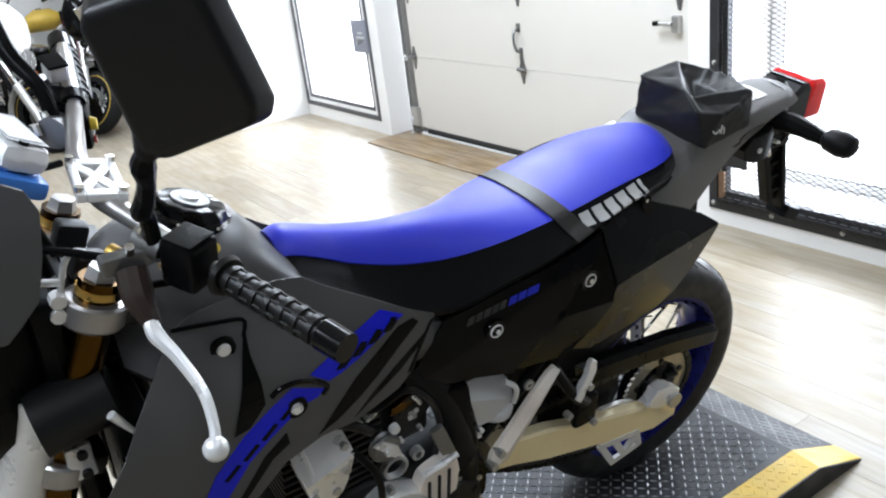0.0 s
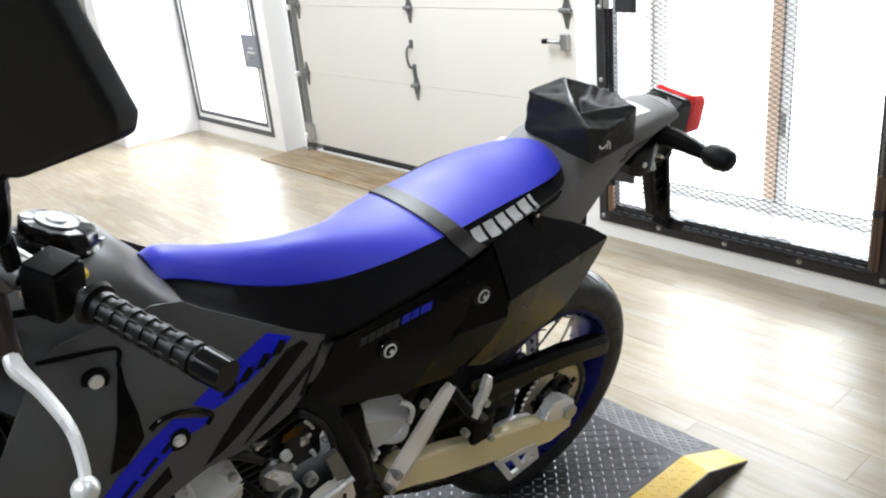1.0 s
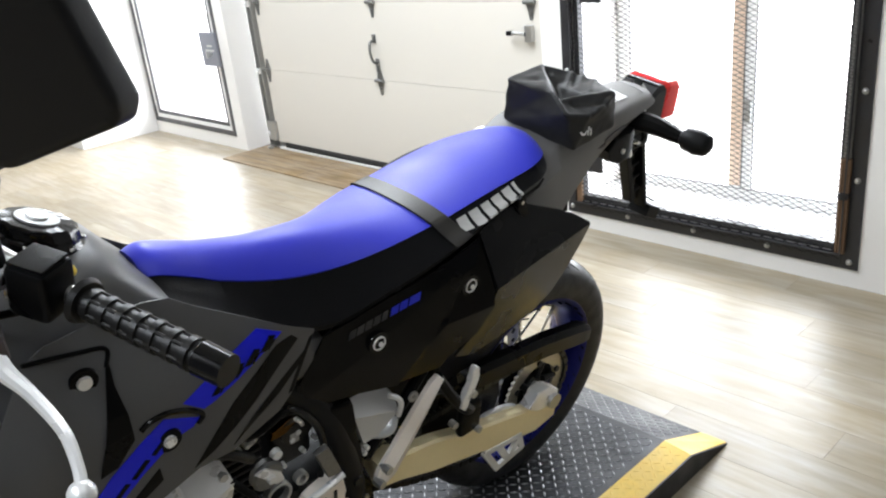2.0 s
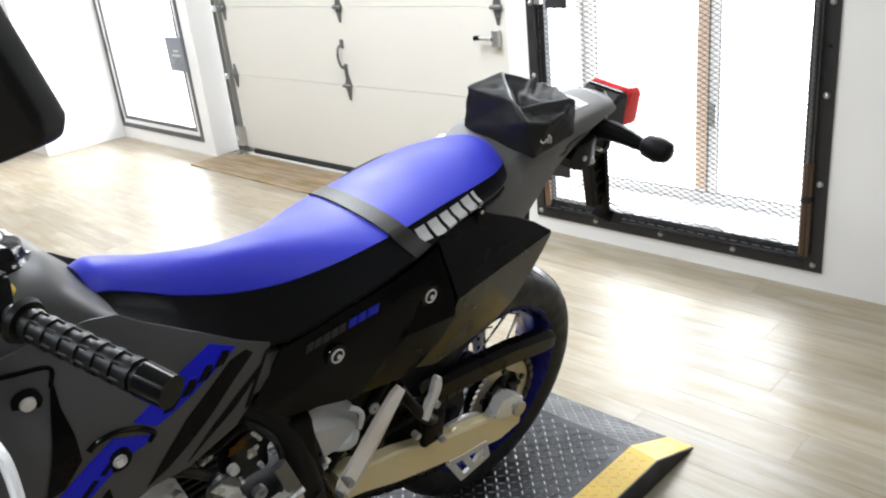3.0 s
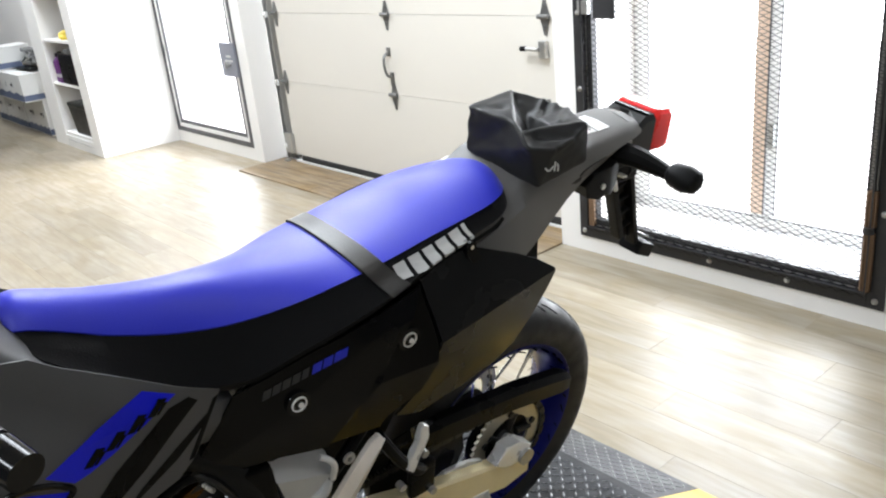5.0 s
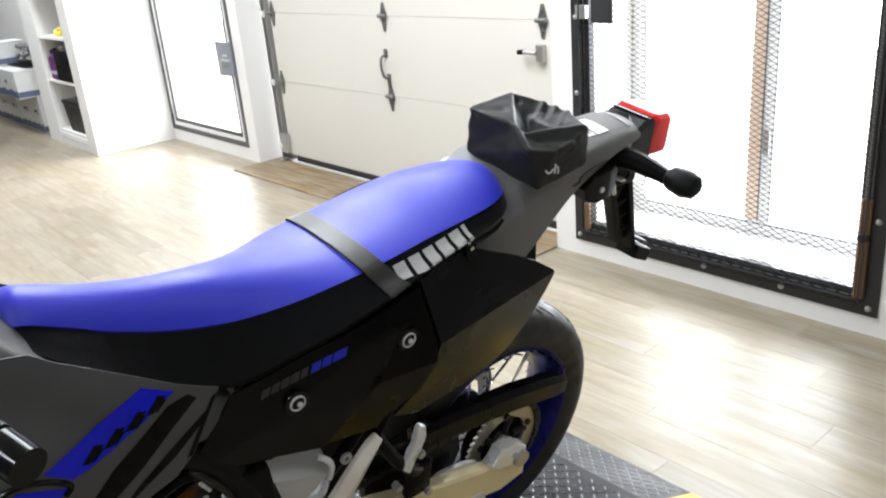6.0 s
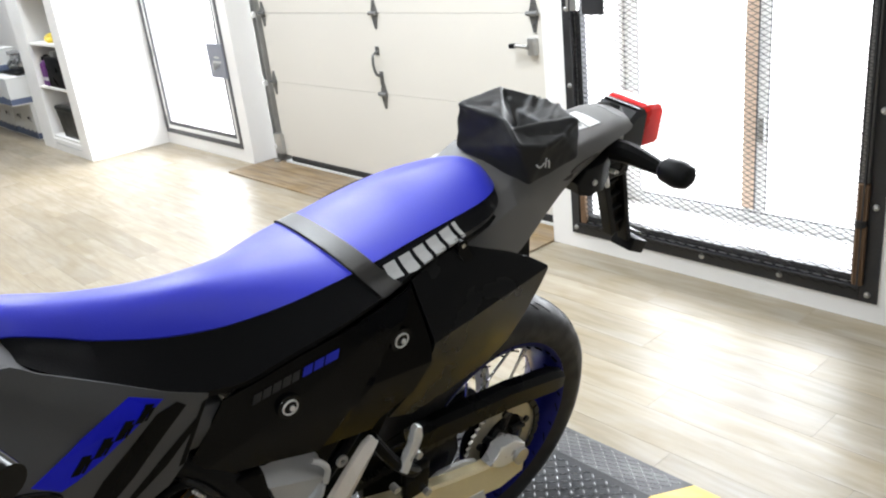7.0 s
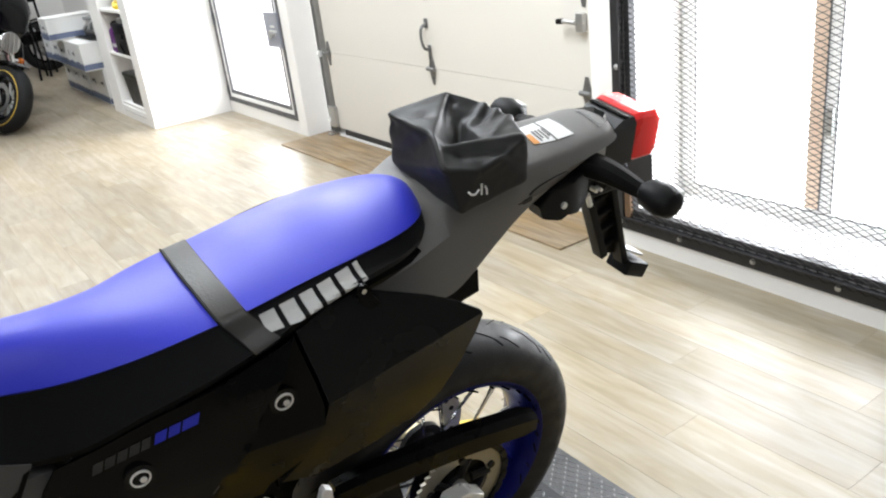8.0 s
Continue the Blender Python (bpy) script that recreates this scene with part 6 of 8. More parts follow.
for d, mat, name, label in ((0.045, "dark_alu", "top_clamp", "dark top clamp with cut-outs"), (0.285, "dark_alu", "lower_clamp", "dark lower clamp")):
    c = (fork_top + fork_dir * d)
    tilt = math.atan2(fork_dir.y, -fork_dir.z)
    m = Matrix.Translation((0, c.y, c.z)) @ Matrix.Rotation(tilt, 4, 'X')
    bm = bmesh.new()
    for s in (1, -1):
        rings = []
        for z in (-0.018, -0.014, 0.014, 0.018):
            r = 0.037 if abs(z) > 0.016 else 0.040
            rings.append([(0.102 * s + r * math.cos(a), r * math.sin(a), z) for a in np.linspace(0, 2 * math.pi, 24, endpoint=False)])
        ring_bm = loft(bmesh.new(), rings)
        bmesh.ops.transform(ring_bm, matrix=m, verts=ring_bm.verts)
        part("fork_ring", ring_bm, "bar_alu", bike, "cast silver fork ring", 30)
        box(bm, (min(0.05 * s, 0.12 * s), 0.02, -0.016), (max(0.05 * s, 0.12 * s), 0.056, 0.016), 0.005)
    box(bm, (-0.08, -0.03, -0.016), (0.08, 0.045, -0.004), 0.004)
    box(bm, (-0.085, -0.034, -0.016), (0.085, -0.02, 0.014), 0.004)
    box(bm, (-0.085, 0.034, -0.016), (0.085, 0.048, 0.014), 0.004)
    for s in (1, -1):
        m2 = Matrix.Rotation(radians(38 * s), 4, 'Z')
        box(bm, (-0.06, -0.006, -0.016), (0.06, 0.006, 0.012), 0.003, m2)
    bmesh.ops.transform(bm, matrix=m, verts=bm.verts)
    clamp = part(name, bm, mat, bike, label, 30)
    if name == "top_clamp":
        bm = rod(bmesh.new(), m @ Vector((0, 0, 0.0)), m @ Vector((0, 0, 0.03)), 0.02, seg=6)
        part("stem_nut", bm, "chrome", clamp)
        for s in (1, -1):
            part("bar_riser", box(bmesh.new(), (0.045 * s - 0.016, -0.022, 0.014), (0.045 * s + 0.016, 0.022, 0.052), 0.008, m), "dark_alu", clamp, "dark bar clamp")
bm = rod(bmesh.new(), (-0.07, -1.46, 0.30), (0.07, -1.46, 0.30), 0.03)
front_wheel = part("front_wheel", bm, "dark_alu", bike, "spoked front wheel with a blue rim")
FR = 0.300
prof = [(0.045, FR - 0.085), (0.056, FR - 0.066), (0.060, FR - 0.045), (0.054, FR - 0.024), (0.038, FR - 0.009), (0.018, FR - 0.002), (0, FR)]
prof = prof + [(-x, r) for x, r in prof[-2::-1]] + [(0, FR - 0.08)]
part("tyre", spin(prof, (0, -1.46, 0.300), 72), "rubber", front_wheel, "black road tyre", 50)
part("rim", spin([(x * 0.85, r - (R - FR)) for x, r in rim_profile], (0, -1.46, 0.300), 72), "blue_metal", front_wheel, "blue anodised wheel rim", 50)
for k in range(32):
    a = 2 * math.pi * k / 32
    s = 1 if k % 2 else -1
    ob = new("spoke", spoke_me)
    ob.parent = front_wheel
    ob.matrix_local = Matrix.Translation((0.035 * s, -1.46, 0.30)) @ Matrix.Rotation(-a, 4, 'X') @ Matrix.Rotation(radians(-9.5 * s), 4, 'Y') @ Matrix.Diagonal((1, 1, 0.94, 1))
rings = []
for a in np.linspace(-0.75, 0.9, 16):
    r = FR + 0.03
    y, z = -1.46 + r * math.sin(a), 0.30 + r * math.cos(a)
    rings.append([(-0.065, y, z - 0.02), (-0.05, y, z), (0.05, y, z), (0.065, y, z - 0.02), (0.045, y, z - 0.006), (-0.045, y, z - 0.006)])
part("front_mudguard", loft(bmesh.new(), rings), "grey_plastic", bike, "dark grey front mudguard")

# headlight cowl and instrument
bm = bmesh.new()
rings = []
for y, w, z0, z1 in ((-1.235, 0.095, 0.90, 1.10), (-1.30, 0.13, 0.83, 1.12), (-1.36, 0.115, 0.82, 1.07), (-1.40, 0.08, 0.84, 1.00)):
    rings.append([(w * math.copysign(abs(math.cos(a)) ** 0.6, math.cos(a)), y, (z0 + z1) / 2 + (z1 - z0) / 2 * math.copysign(abs(math.sin(a)) ** 0.6, math.sin(a))) for a in np.linspace(0, 2 * math.pi, 28, endpoint=False)])
cowl = part("headlight_cowl", loft(bm, rings), "black_plastic", bike, "black headlight cowl", 50)
part("headlight_glass", disc(bmesh.new(), (0, -1.402, 0.92), (0, -1, 0), 0.065, 0.01, 32), "glass", cowl)
m = pose(-0.012, -1.205, 1.216, -30, 0, 8)
gauge = part("instrument", box(bmesh.new(), (-0.070, -0.03, -0.008), (0.070, 0.03, 0.03), 0.016, m), "white", bike, "pale silver instrument with a blue base")
part("instrument_base", box(bmesh.new(), (-0.076, -0.034, -0.034), (0.076, 0.034, -0.0085), 0.008, m), "sky_blue", gauge, "blue base")
part("display", box(bmesh.new(), (-0.05, -0.02, 0.0314), (0.05, 0.02, 0.0322), 0.0, m), "silver_print", gauge)

mask = [(-1.197, 1.190), (-1.206, 1.215), (-1.226, 1.228), (-1.300, 1.215), (-1.350, 1.150), (-1.345, 1.050), (-1.270, 1.030), (-1.225, 1.075), (-1.208, 1.131)]
part("headlight_mask", panel(mask, lambda a, b: 0.118 - 0.25 * max(0.0, b - 1.18), -0.006, 0.03, 0.002), "tank_plastic", cowl, "matt grey side of the headlight mask")
# added sheet that darkens the view behind the fork, as in a void
part("dark_void_panel", new_box((-0.15, -1.245, 0.62), (0.115, -1.205, 1.07), 0.02), "black_plastic", bike, "black panel added for the dark void behind the fork")
part("display_frame", box(bmesh.new(), (-0.060, -0.024, 0.0302), (0.060, 0.024, 0.0312), 0.0, m), "grey_print", gauge)
for dx in (-0.066, 0.066):
    part("gauge_button", rod(bmesh.new(), m @ Vector((dx, -0.008, 0.0295)), m @ Vector((dx, -0.008, 0.034)), 0.006, seg=10), "black_plastic", gauge)

part("cable_guide", tube(bmesh.new(), [(0.105, -1.161, 1.117), (0.105, -1.174, 1.122), (0.105, -1.187, 1.108), (0.105, -1.200, 1.071), (0.105, -1.213, 1.042)], 0.004), "alu", bike, "bent silver cable guide")
part("cable_guide", tube(bmesh.new(), [(0.105, -1.197, 1.086), (0.105, -1.223, 1.096), (0.105, -1.233, 1.110), (0.105, -1.226, 1.118)], 0.005), "alu", bike, "bent silver cable guide")
for z in (1.066, 1.046):
    part("guide_bolt", rod(bmesh.new(), (0.100, -1.205 - 0.2 * (1.066 - z), z), (0.118, -1.205 - 0.2 * (1.066 - z), z), 0.010, seg=8), "alu", bike)
part("cable_end", rod(bmesh.new(), (0.175, -1.189, 0.921), (0.175, -1.160, 0.867), 0.0065, 0.0028, 10), "bright_alu", bike, "pale tapered cable end")
part("clamp_flange", box(bmesh.new(), (0.128, -1.252, 0.800), (0.140, -1.218, 0.858), 0.004), "alu", bike, "silver clamp flange")
for z in (0.812, 0.846):
    part("flange_bolt", rod(bmesh.new(), (0.139, -1.232, z), (0.147, -1.232, z), 0.007, seg=8), "dark_alu", bike)
bm = box(bmesh.new(), (-0.018, -0.013, -0.012), (0.018, 0.013, 0.012), 0.005, pose(-0.215, -1.098, 1.232, 0, 12, 8))
reservoir = part("brake_reservoir", bm, "alu", bike, "grey brake fluid reservoir on the bar")
part("reservoir_lid", box(bmesh.new(), (-0.020, -0.015, 0.0125), (0.020, 0.015, 0.017), 0.002, pose(-0.215, -1.098, 1.232, 0, 12, 8)), "black_plastic", reservoir)
part("bar_band", rod(bmesh.new(), (-0.165, -1.0915, 1.196), (-0.185, -1.088, 1.2015), 0.017, seg=16), "black_plastic", bike, "black band round the handlebar")

# handlebar and its controls


def turned(bm, s):
    """The steering is turned a little to the left: the right half of the bar lies further forward and higher."""
    if s < 0:
        for v in bm.verts:
            w = abs(v.co.x)
            v.co.y -= 0.23 * w
            v.co.z += 0.34 * w
    return bm


BAR = [(0.0, -1.122, 1.158), (0.06, -1.120, 1.158), (0.12, -1.092, 1.142), (0.17, -1.055, 1.114), (0.205, -1.030, 1.094), (0.395, -0.962, 1.079)]
BAR_RIGHT = [(0.0, -1.122, 1.158), (-0.06, -1.120, 1.158), (-0.12, -1.105, 1.177), (-0.17, -1.090, 1.198), (-0.23, -1.080, 1.208), (-0.395, -1.052, 1.214)]
for s in (1, -1):
    bm = tube(bmesh.new(), BAR if s > 0 else BAR_RIGHT, [0.0143, 0.0143, 0.0125, 0.0111, 0.0111, 0.0111], seg=12)
    bar = part("handlebar", bm, "bar_alu", bike, "silver tapered handlebar")
    a, b = Vector((0.213 * s, -1.027, 1.0935)), Vector((0.362 * s, -0.974, 1.0815))
    d = (b - a)
    grip = part("grip", turned(rod(bmesh.new(), a, b, 0.0165, 0.0160, 20), s), "grip_rubber", bar, "ribbed black rubber grip")
    for k in range(7):
        p = a + d * (0.06 + 0.14 * k)
        part("grip_rib", turned(rod(bmesh.new(), p, p + d * 0.055, 0.0190, seg=18), s), "grip_rubber", grip)
    for k in range(6):
        ang = 2 * math.pi * k / 6
        side = d.cross(Vector((0, 0, 1))).normalized()
        up = side.cross(d).normalized()
        o = 0.0165 * (math.cos(ang) * side + math.sin(ang) * up)
        part("grip_ridge", turned(rod(bmesh.new(), a + d * 0.05 + o, b - d * 0.04 + o, 0.0022, seg=6), s), "grip_rubber", grip)
    part("grip_flange", turned(rod(bmesh.new(), a - d * 0.02, a + d * 0.025, 0.027, 0.024, 24), s), "grip_rubber", grip)
    part("bar_end", turned(rod(bmesh.new(), b, b + d.normalized() * 0.036, 0.0195, 0.0185, 20), s), "gloss_black", grip, "gloss black bar end weight")
    # switch block
    m = Matrix.Translation((0.178 * s, -1.058, 1.108)) @ Matrix.Rotation(radians(30 * s), 4, 'Z') @ Matrix.Rotation(radians(5 * s), 4, 'Y')
    sw = part("switch_block", turned(box(bmesh.new(), (-0.026, -0.026, -0.03), (0.026, 0.026, 0.034), 0.008, m), s), "black_plastic", bar, "black switch block")
    part("switch_lid", turned(box(bmesh.new(), (-0.022, -0.022, 0.0342), (0.022, 0.022, 0.038), 0.003, m), s), "grey_plastic", sw)
    part("horn_button", turned(rod(bmesh.new(), m @ Vector((0.012, 0.026, 0.006)), m @ Vector((0.012, 0.034, 0.006)), 0.009, 0.0075), s), "yellow_plastic", sw, "yellow button")
    part("red_button", turned(rod(bmesh.new(), m @ Vector((0.008, 0.02, -0.02)), m @ Vector((0.008, 0.029, -0.02)), 0.005), s), "red_paint", sw)
    # lever perch and lever
    bm = rod(bmesh.new(), (0.128 * s, -1.103, 1.132), (0.152 * s, -1.080, 1.120), 0.02)
    box(bm, (-0.012, -0.05, -0.012), (0.012, 0.012, 0.012), 0.005, Matrix.Translation((0.145 * s, -1.105, 1.115)))
    perch = part("lever_perch", turned(bm, s), "worn_steel", bar, "silver lever perch")
    part("perch_cover", turned(tube(bmesh.new(), [(0.155 * s, -1.122, 1.105), (0.18 * s, -1.125, 1.080), (0.205 * s, -1.120, 1.052)], [0.02, 0.019, 0.010], seg=10), s), "brown_rubber", perch, "dark brown rubber lever cover")
    part("cable_adjuster", turned(rod(bmesh.new(), (0.12 * s, -1.135, 1.118), (0.15 * s, -1.118, 1.112), 0.010), s), "gold", perch, "gold cable adjuster")
    for dx, dy, dz in ((0.0, 0.0, 0.02), (0.012, -0.02, 0.012), (-0.012, 0.012, 0.016), (0.016, 0.014, -0.018)):
        part("perch_bolt", turned(rod(bmesh.new(), (0.145 * s + dx, -1.10 + dy, 1.118 + dz), (0.145 * s + dx + 0.006 * s, -1.10 + dy, 1.118 + dz + 0.012), 0.006, seg=8), s), "chrome", perch)
    lever_pts = [(0.200 * s, -1.122, 1.060), (0.218 * s, -1.122, 1.048), (0.245 * s, -1.110, 1.030), (0.285 * s, -1.098, 1.000), (0.315 * s, -1.100, 0.972), (0.332 * s, -1.106, 0.955)]
    bm = tube(bmesh.new(), lever_pts, [0.009, 0.0105, 0.008, 0.007, 0.0065, 0.007], seg=10)
    bmesh.ops.create_uvsphere(bm, u_segments=14, v_segments=10, radius=0.0155, matrix=Matrix.Translation((0.333 * s, -1.107, 0.952)))
    part("lever", turned(bm, s), "bright_alu", perch, "polished silver ball-end lever")
    # mirror
    base = Vector((0.150 * s, -1.088, 1.145))
    bm = tube(bmesh.new(), [base - Vector((0, 0, 0.03)), base + Vector((0.01 * s, -0.005, 0.03)), (0.200 * s, -1.106, 1.202), (0.235 * s, -1.106, 1.237), (0.270 * s, -1.109, 1.273), (0.298 * s, -1.115, 1.303), (0.318 * s, -1.115, 1.325), (0.345 * s, -1.108, 1.355)], [0.011, 0.010, 0.012, 0.0105, 0.0095, 0.013, 0.010, 0.022], seg=10)
    mirror = part("mirror_arm", turned(bm, s), "black_plastic", bar, "black mirror on a bent arm")
    bm = bmesh.new()
    face = [bm.verts.new((x * s, 0, z)) for x, z in [(-0.078, -0.058), (-0.058, 0.055), (-0.044, 0.066), (0.070, 0.066), (0.082, 0.052), (0.078, -0.046), (0.064, -0.060), (-0.055, -0.068)]]
    f = bm.faces.new(face)
    ex = bmesh.ops.extrude_face_region(bm, geom=[f])
    for v in ex["geom"]:
        if isinstance(v, bmesh.types.BMVert):
            v.co.y -= 0.030
            v.co.x *= 0.86
            v.co.z *= 0.86
    bmesh.ops.bevel(bm, geom=bm.edges[:], offset=0.008, segments=3, profile=0.6, affect='EDGES')
    m = Matrix.Translation((0.362 * s, -1.085, 1.420)) @ Matrix.Rotation(radians(50 * s), 4, 'Z') @ Matrix.Rotation(radians(6), 4, 'X') @ Matrix.Rotation(radians(-20 * s), 4, 'Y') @ Matrix.Diagonal((0.90, 1.0, 1.18, 1))
    bmesh.ops.transform(bm, matrix=m, verts=bm.verts)
    part("mirror_shell", turned(bm, s), "mirror_shell", mirror, "black plastic mirror shell", 40)
    part("mirror_glass", turned(box(bmesh.new(), (-0.066, 0.0, -0.052), (0.066, 0.0015, 0.056), 0.0, m), s), "mirror", mirror, "mirror glass")

# bar clamp: a bright plate with a cross between four openings
m = Matrix.Translation((0.028, -1.117, 1.169)) @ Matrix.Rotation(radians(-11.6), 4, 'X') @ Matrix.Rotation(radians(-6), 4, 'Z') @ Matrix.Diagonal((1.26, 0.65, 1.0, 1.0))
clamp_plate = part("bar_clamp", box(bmesh.new(), (-0.046, -0.046, -0.006), (0.046, -0.028, 0.006), 0.003, m), "bright_alu", bike, "bright silver bar clamp with cross-shaped cut-outs")
for x0, y0, x1, y1 in ((-0.046, 0.028, 0.046, 0.046), (-0.046, -0.028, -0.030, 0.028), (0.030, -0.028, 0.046, 0.028)):
    part("rail", box(bmesh.new(), (x0, y0, -0.006), (x1, y1, 0.006), 0.003, m), "bright_alu", clamp_plate)
for ang, h in ((45, 0.0055), (-45, 0.0051)):
    part("cross_rib", box(bmesh.new(), (-0.046, -0.009, -h), (0.046, 0.009, h), 0.002, m @ Matrix.Rotation(radians(ang), 4, 'Z')), "bright_alu", clamp_plate)
for dx in (-0.038, 0.038):
    for dy in (-0.038, 0.038):
        part("clamp_bolt", rod(bmesh.new(), m @ Vector((dx, dy, 0.005)), m @ Vector((dx, dy, 0.013)), 0.006, seg=8), "chrome", clamp_plate)

# cables from the bars down to the headstock
for pts in ([(0.14, -1.135, 1.118), (0.09, -1.22, 1.13), (0.04, -1.25, 1.05), (0.03, -1.20, 0.90)], [(-0.15, -1.13, 1.12), (-0.08, -1.24, 1.14), (0.02, -1.26, 1.06), (0.05, -1.20, 0.88)],
            [(0.178, -1.07, 1.085), (0.13, -1.13, 1.06), (0.07, -1.18, 0.98), (0.05, -1.14, 0.85)], [(-0.05, -1.23, 1.10), (-0.02, -1.28, 1.20), (0.02, -1.27, 1.26), (0.05, -1.22, 1.20), (0.06, -1.19, 1.10)]):
    part("cable", tube(bmesh.new(), pts, 0.0055), "black_plastic", bike, "black control cable")

# ---- bag strapped on the tail ----
bag = thing("tail_bag", BIKE, "black soft vinyl tail bag, sagging, strapped on the tail fender", "bag")
corners = {
    "front_low": (-0.062, -0.058, 0.972), "near_low": (0.128, -0.052, 0.966), "rear_low": (0.135, 0.065, 0.990), "far_low": (-0.080, 0.078, 0.982),
    "front_top": (-0.046, -0.075, 1.071), "peak": (-0.054, 0.048, 1.076), "rear_top": (0.123, 0.066, 1.064), "notch": (0.120, -0.082, 1.048), "brow": (0.063, -0.060, 1.074),
    "fold_a": (0.082, -0.054, 1.062), "fold_b": (0.100, 0.004, 1.065), "rim_a": (0.140, -0.036, 1.043), "rim_b": (0.140, 0.008, 1.050), "back_a": (-0.006, 0.084, 1.066), "back_b": (0.056, 0.090, 1.064),
    "inner": (0.002, 0.034, 1.050), "hollow": (0.046, 0.000, 1.026),
}
bm = bmesh.new()
vs = {k: bm.verts.new(p) for k, p in corners.items()}
for names in ("front_low near_low notch", "front_low notch brow", "front_low brow front_top", "front_top brow peak", "peak brow hollow", "peak hollow inner", "brow notch fold_a", "brow fold_a hollow",
              "hollow fold_a fold_b", "hollow fold_b inner", "peak inner back_a", "back_a inner back_b", "inner fold_b back_b", "back_b fold_b rear_top", "fold_a notch rim_a", "fold_a rim_a fold_b", "fold_b rim_a rim_b",
              "fold_b rim_b rear_top", "notch near_low rim_a", "rim_a near_low rim_b", "rim_b near_low rear_low", "rim_b rear_low rear_top", "front_top peak far_low", "front_top far_low front_low",
              "peak back_a far_low", "back_a back_b far_low", "back_b rear_low far_low", "back_b rear_top rear_low", "front_low far_low rear_low", "front_low rear_low near_low"):
    bm.faces.new([vs[n] for n in names.split()])
bmesh.ops.recalc_face_normals(bm, faces=bm.faces)
bmesh.ops.subdivide_edges(bm, edges=bm.edges[:], cuts=17, use_grid_fill=True)
for _ in range(5):
    bmesh.ops.smooth_vert(bm, verts=bm.verts, factor=0.5, use_axis_x=True, use_axis_y=True, use_axis_z=True)
# folds in the vinyl: from, to, height and width
FOLDS = [((-0.040, -0.074, 1.052), (0.000, -0.030, 1.070), -0.006, 0.010), ((-0.046, -0.060, 1.070), (-0.050, 0.040, 1.075), 0.003, 0.008), ((0.000, 0.080, 1.062), (0.030, 0.028, 1.048), 0.004, 0.006),
         ((0.025, 0.086, 1.060), (0.060, 0.030, 1.052), 0.005, 0.006), ((0.055, 0.086, 1.060), (0.088, 0.030, 1.060), 0.005, 0.006), ((0.012, 0.078, 1.060), (0.045, 0.025, 1.050), -0.004, 0.005),
         ((0.120, -0.080, 1.048), (0.140, -0.036, 1.044), 0.003, 0.005), ((0.140, -0.020, 1.046), (0.128, 0.055, 1.060), 0.004, 0.005), ((0.085, -0.050, 1.060), (0.118, 0.055, 1.064), 0.004, 0.007),
         ((0.104, -0.040, 1.055), (0.132, 0.020, 1.055), -0.005, 0.008), ((0.060, -0.062, 1.072), (0.112, -0.078, 1.050), 0.004, 0.007), ((-0.050, -0.066, 1.010), (0.060, -0.070, 1.020), -0.003, 0.012),
         ((-0.030, 0.040, 1.068), (0.030, -0.030, 1.050), -0.004, 0.007)]
bm.normal_update()
for v in bm.verts:
    p = v.co.copy()
    k = 0.0018 * noise.noise(p * 20 + Vector((3, 1, 7))) - 0.0022 * abs(noise.noise(p * 34 + Vector((0, 5, 2))))
    for a, c, h, w in FOLDS:
        a, c = Vector(a), Vector(c)
        u = max(0.0, min(1.0, (p - a).dot(c - a) / (c - a).length_squared))
        d = (p - a.lerp(c, u)).length / w
        k += h * math.exp(-d * d)
    v.co = p + v.normal * k
tree = BVHTree.FromBMesh(bm)
strokes = []
for line in ([(-0.046, 1.010), (-0.040, 1.004), (-0.033, 1.004), (-0.028, 1.010)], [(-0.025, 1.018), (-0.022, 0.999)], [(-0.018, 1.012), (-0.014, 1.005), (-0.012, 0.996)]):
    strokes.append([(tree.ray_cast(Vector((0.4, y, z)), Vector((-1, 0, 0)))[0].x + 0.0005, y, z) for y, z in line])
part("bag_body", bm, "bag", bag, "creased black vinyl", 80)
for pts in strokes:
    part("printed_stroke", tube(bmesh.new(), pts, 0.0018, 4, 6), "white", bag)

# ---- tread plate ramp ----
PX0, PX1, PY0, PY1, RIDGE, PZ = -1.66, -0.885, -0.75, 1.757, 1.565, 0.085
ramp = thing("ramp", pose(0, 0, 0), "low steel tread plate ramp with worn yellow edges, on the floor", "ramp")
bm = bmesh.new()
prof = [(PY0, 0.0), (PY0, PZ), (RIDGE, PZ), (PY1, 0.004), (PY1, 0.0)]
lo = [bm.verts.new((PX0 + 0.078, y, z)) for y, z in prof]
hi = [bm.verts.new((PX1 - 0.078, y, z)) for y, z in prof]
bm.faces.new(lo)
bm.faces.new(hi)
for i in range(5):
    bm.faces.new((lo[i], lo[(i + 1) % 5], hi[(i + 1) % 5], hi[i]))
part("deck", bm, "plate", ramp, "dark steel tread plate", 0)
for x0, x1, lab in ((PX1 - 0.0775, PX1, ""), (PX0, PX0 + 0.0775, "")):
    bm = bmesh.new()
    a = [bm.verts.new((x0, y, z)) for y, z in prof]
    near = x1 == PX1
    drop = 0.012
    b = [bm.verts.new((x1, y, max(0.0, z - (drop if z > 0.01 else 0)))) for y, z in prof]
    if not near:
        for v, w in zip(a, b):
            v.co.z, w.co.z = w.co.z, v.co.z
    bm.faces.new(a)
    bm.faces.new(b)
    for i in range(5):
        bm.faces.new((a[i], a[(i + 1) % 5], b[(i + 1) % 5], b[i]))
    edge = part("yellow_edge", bm, "yellow", ramp, "worn yellow painted edge", 0)
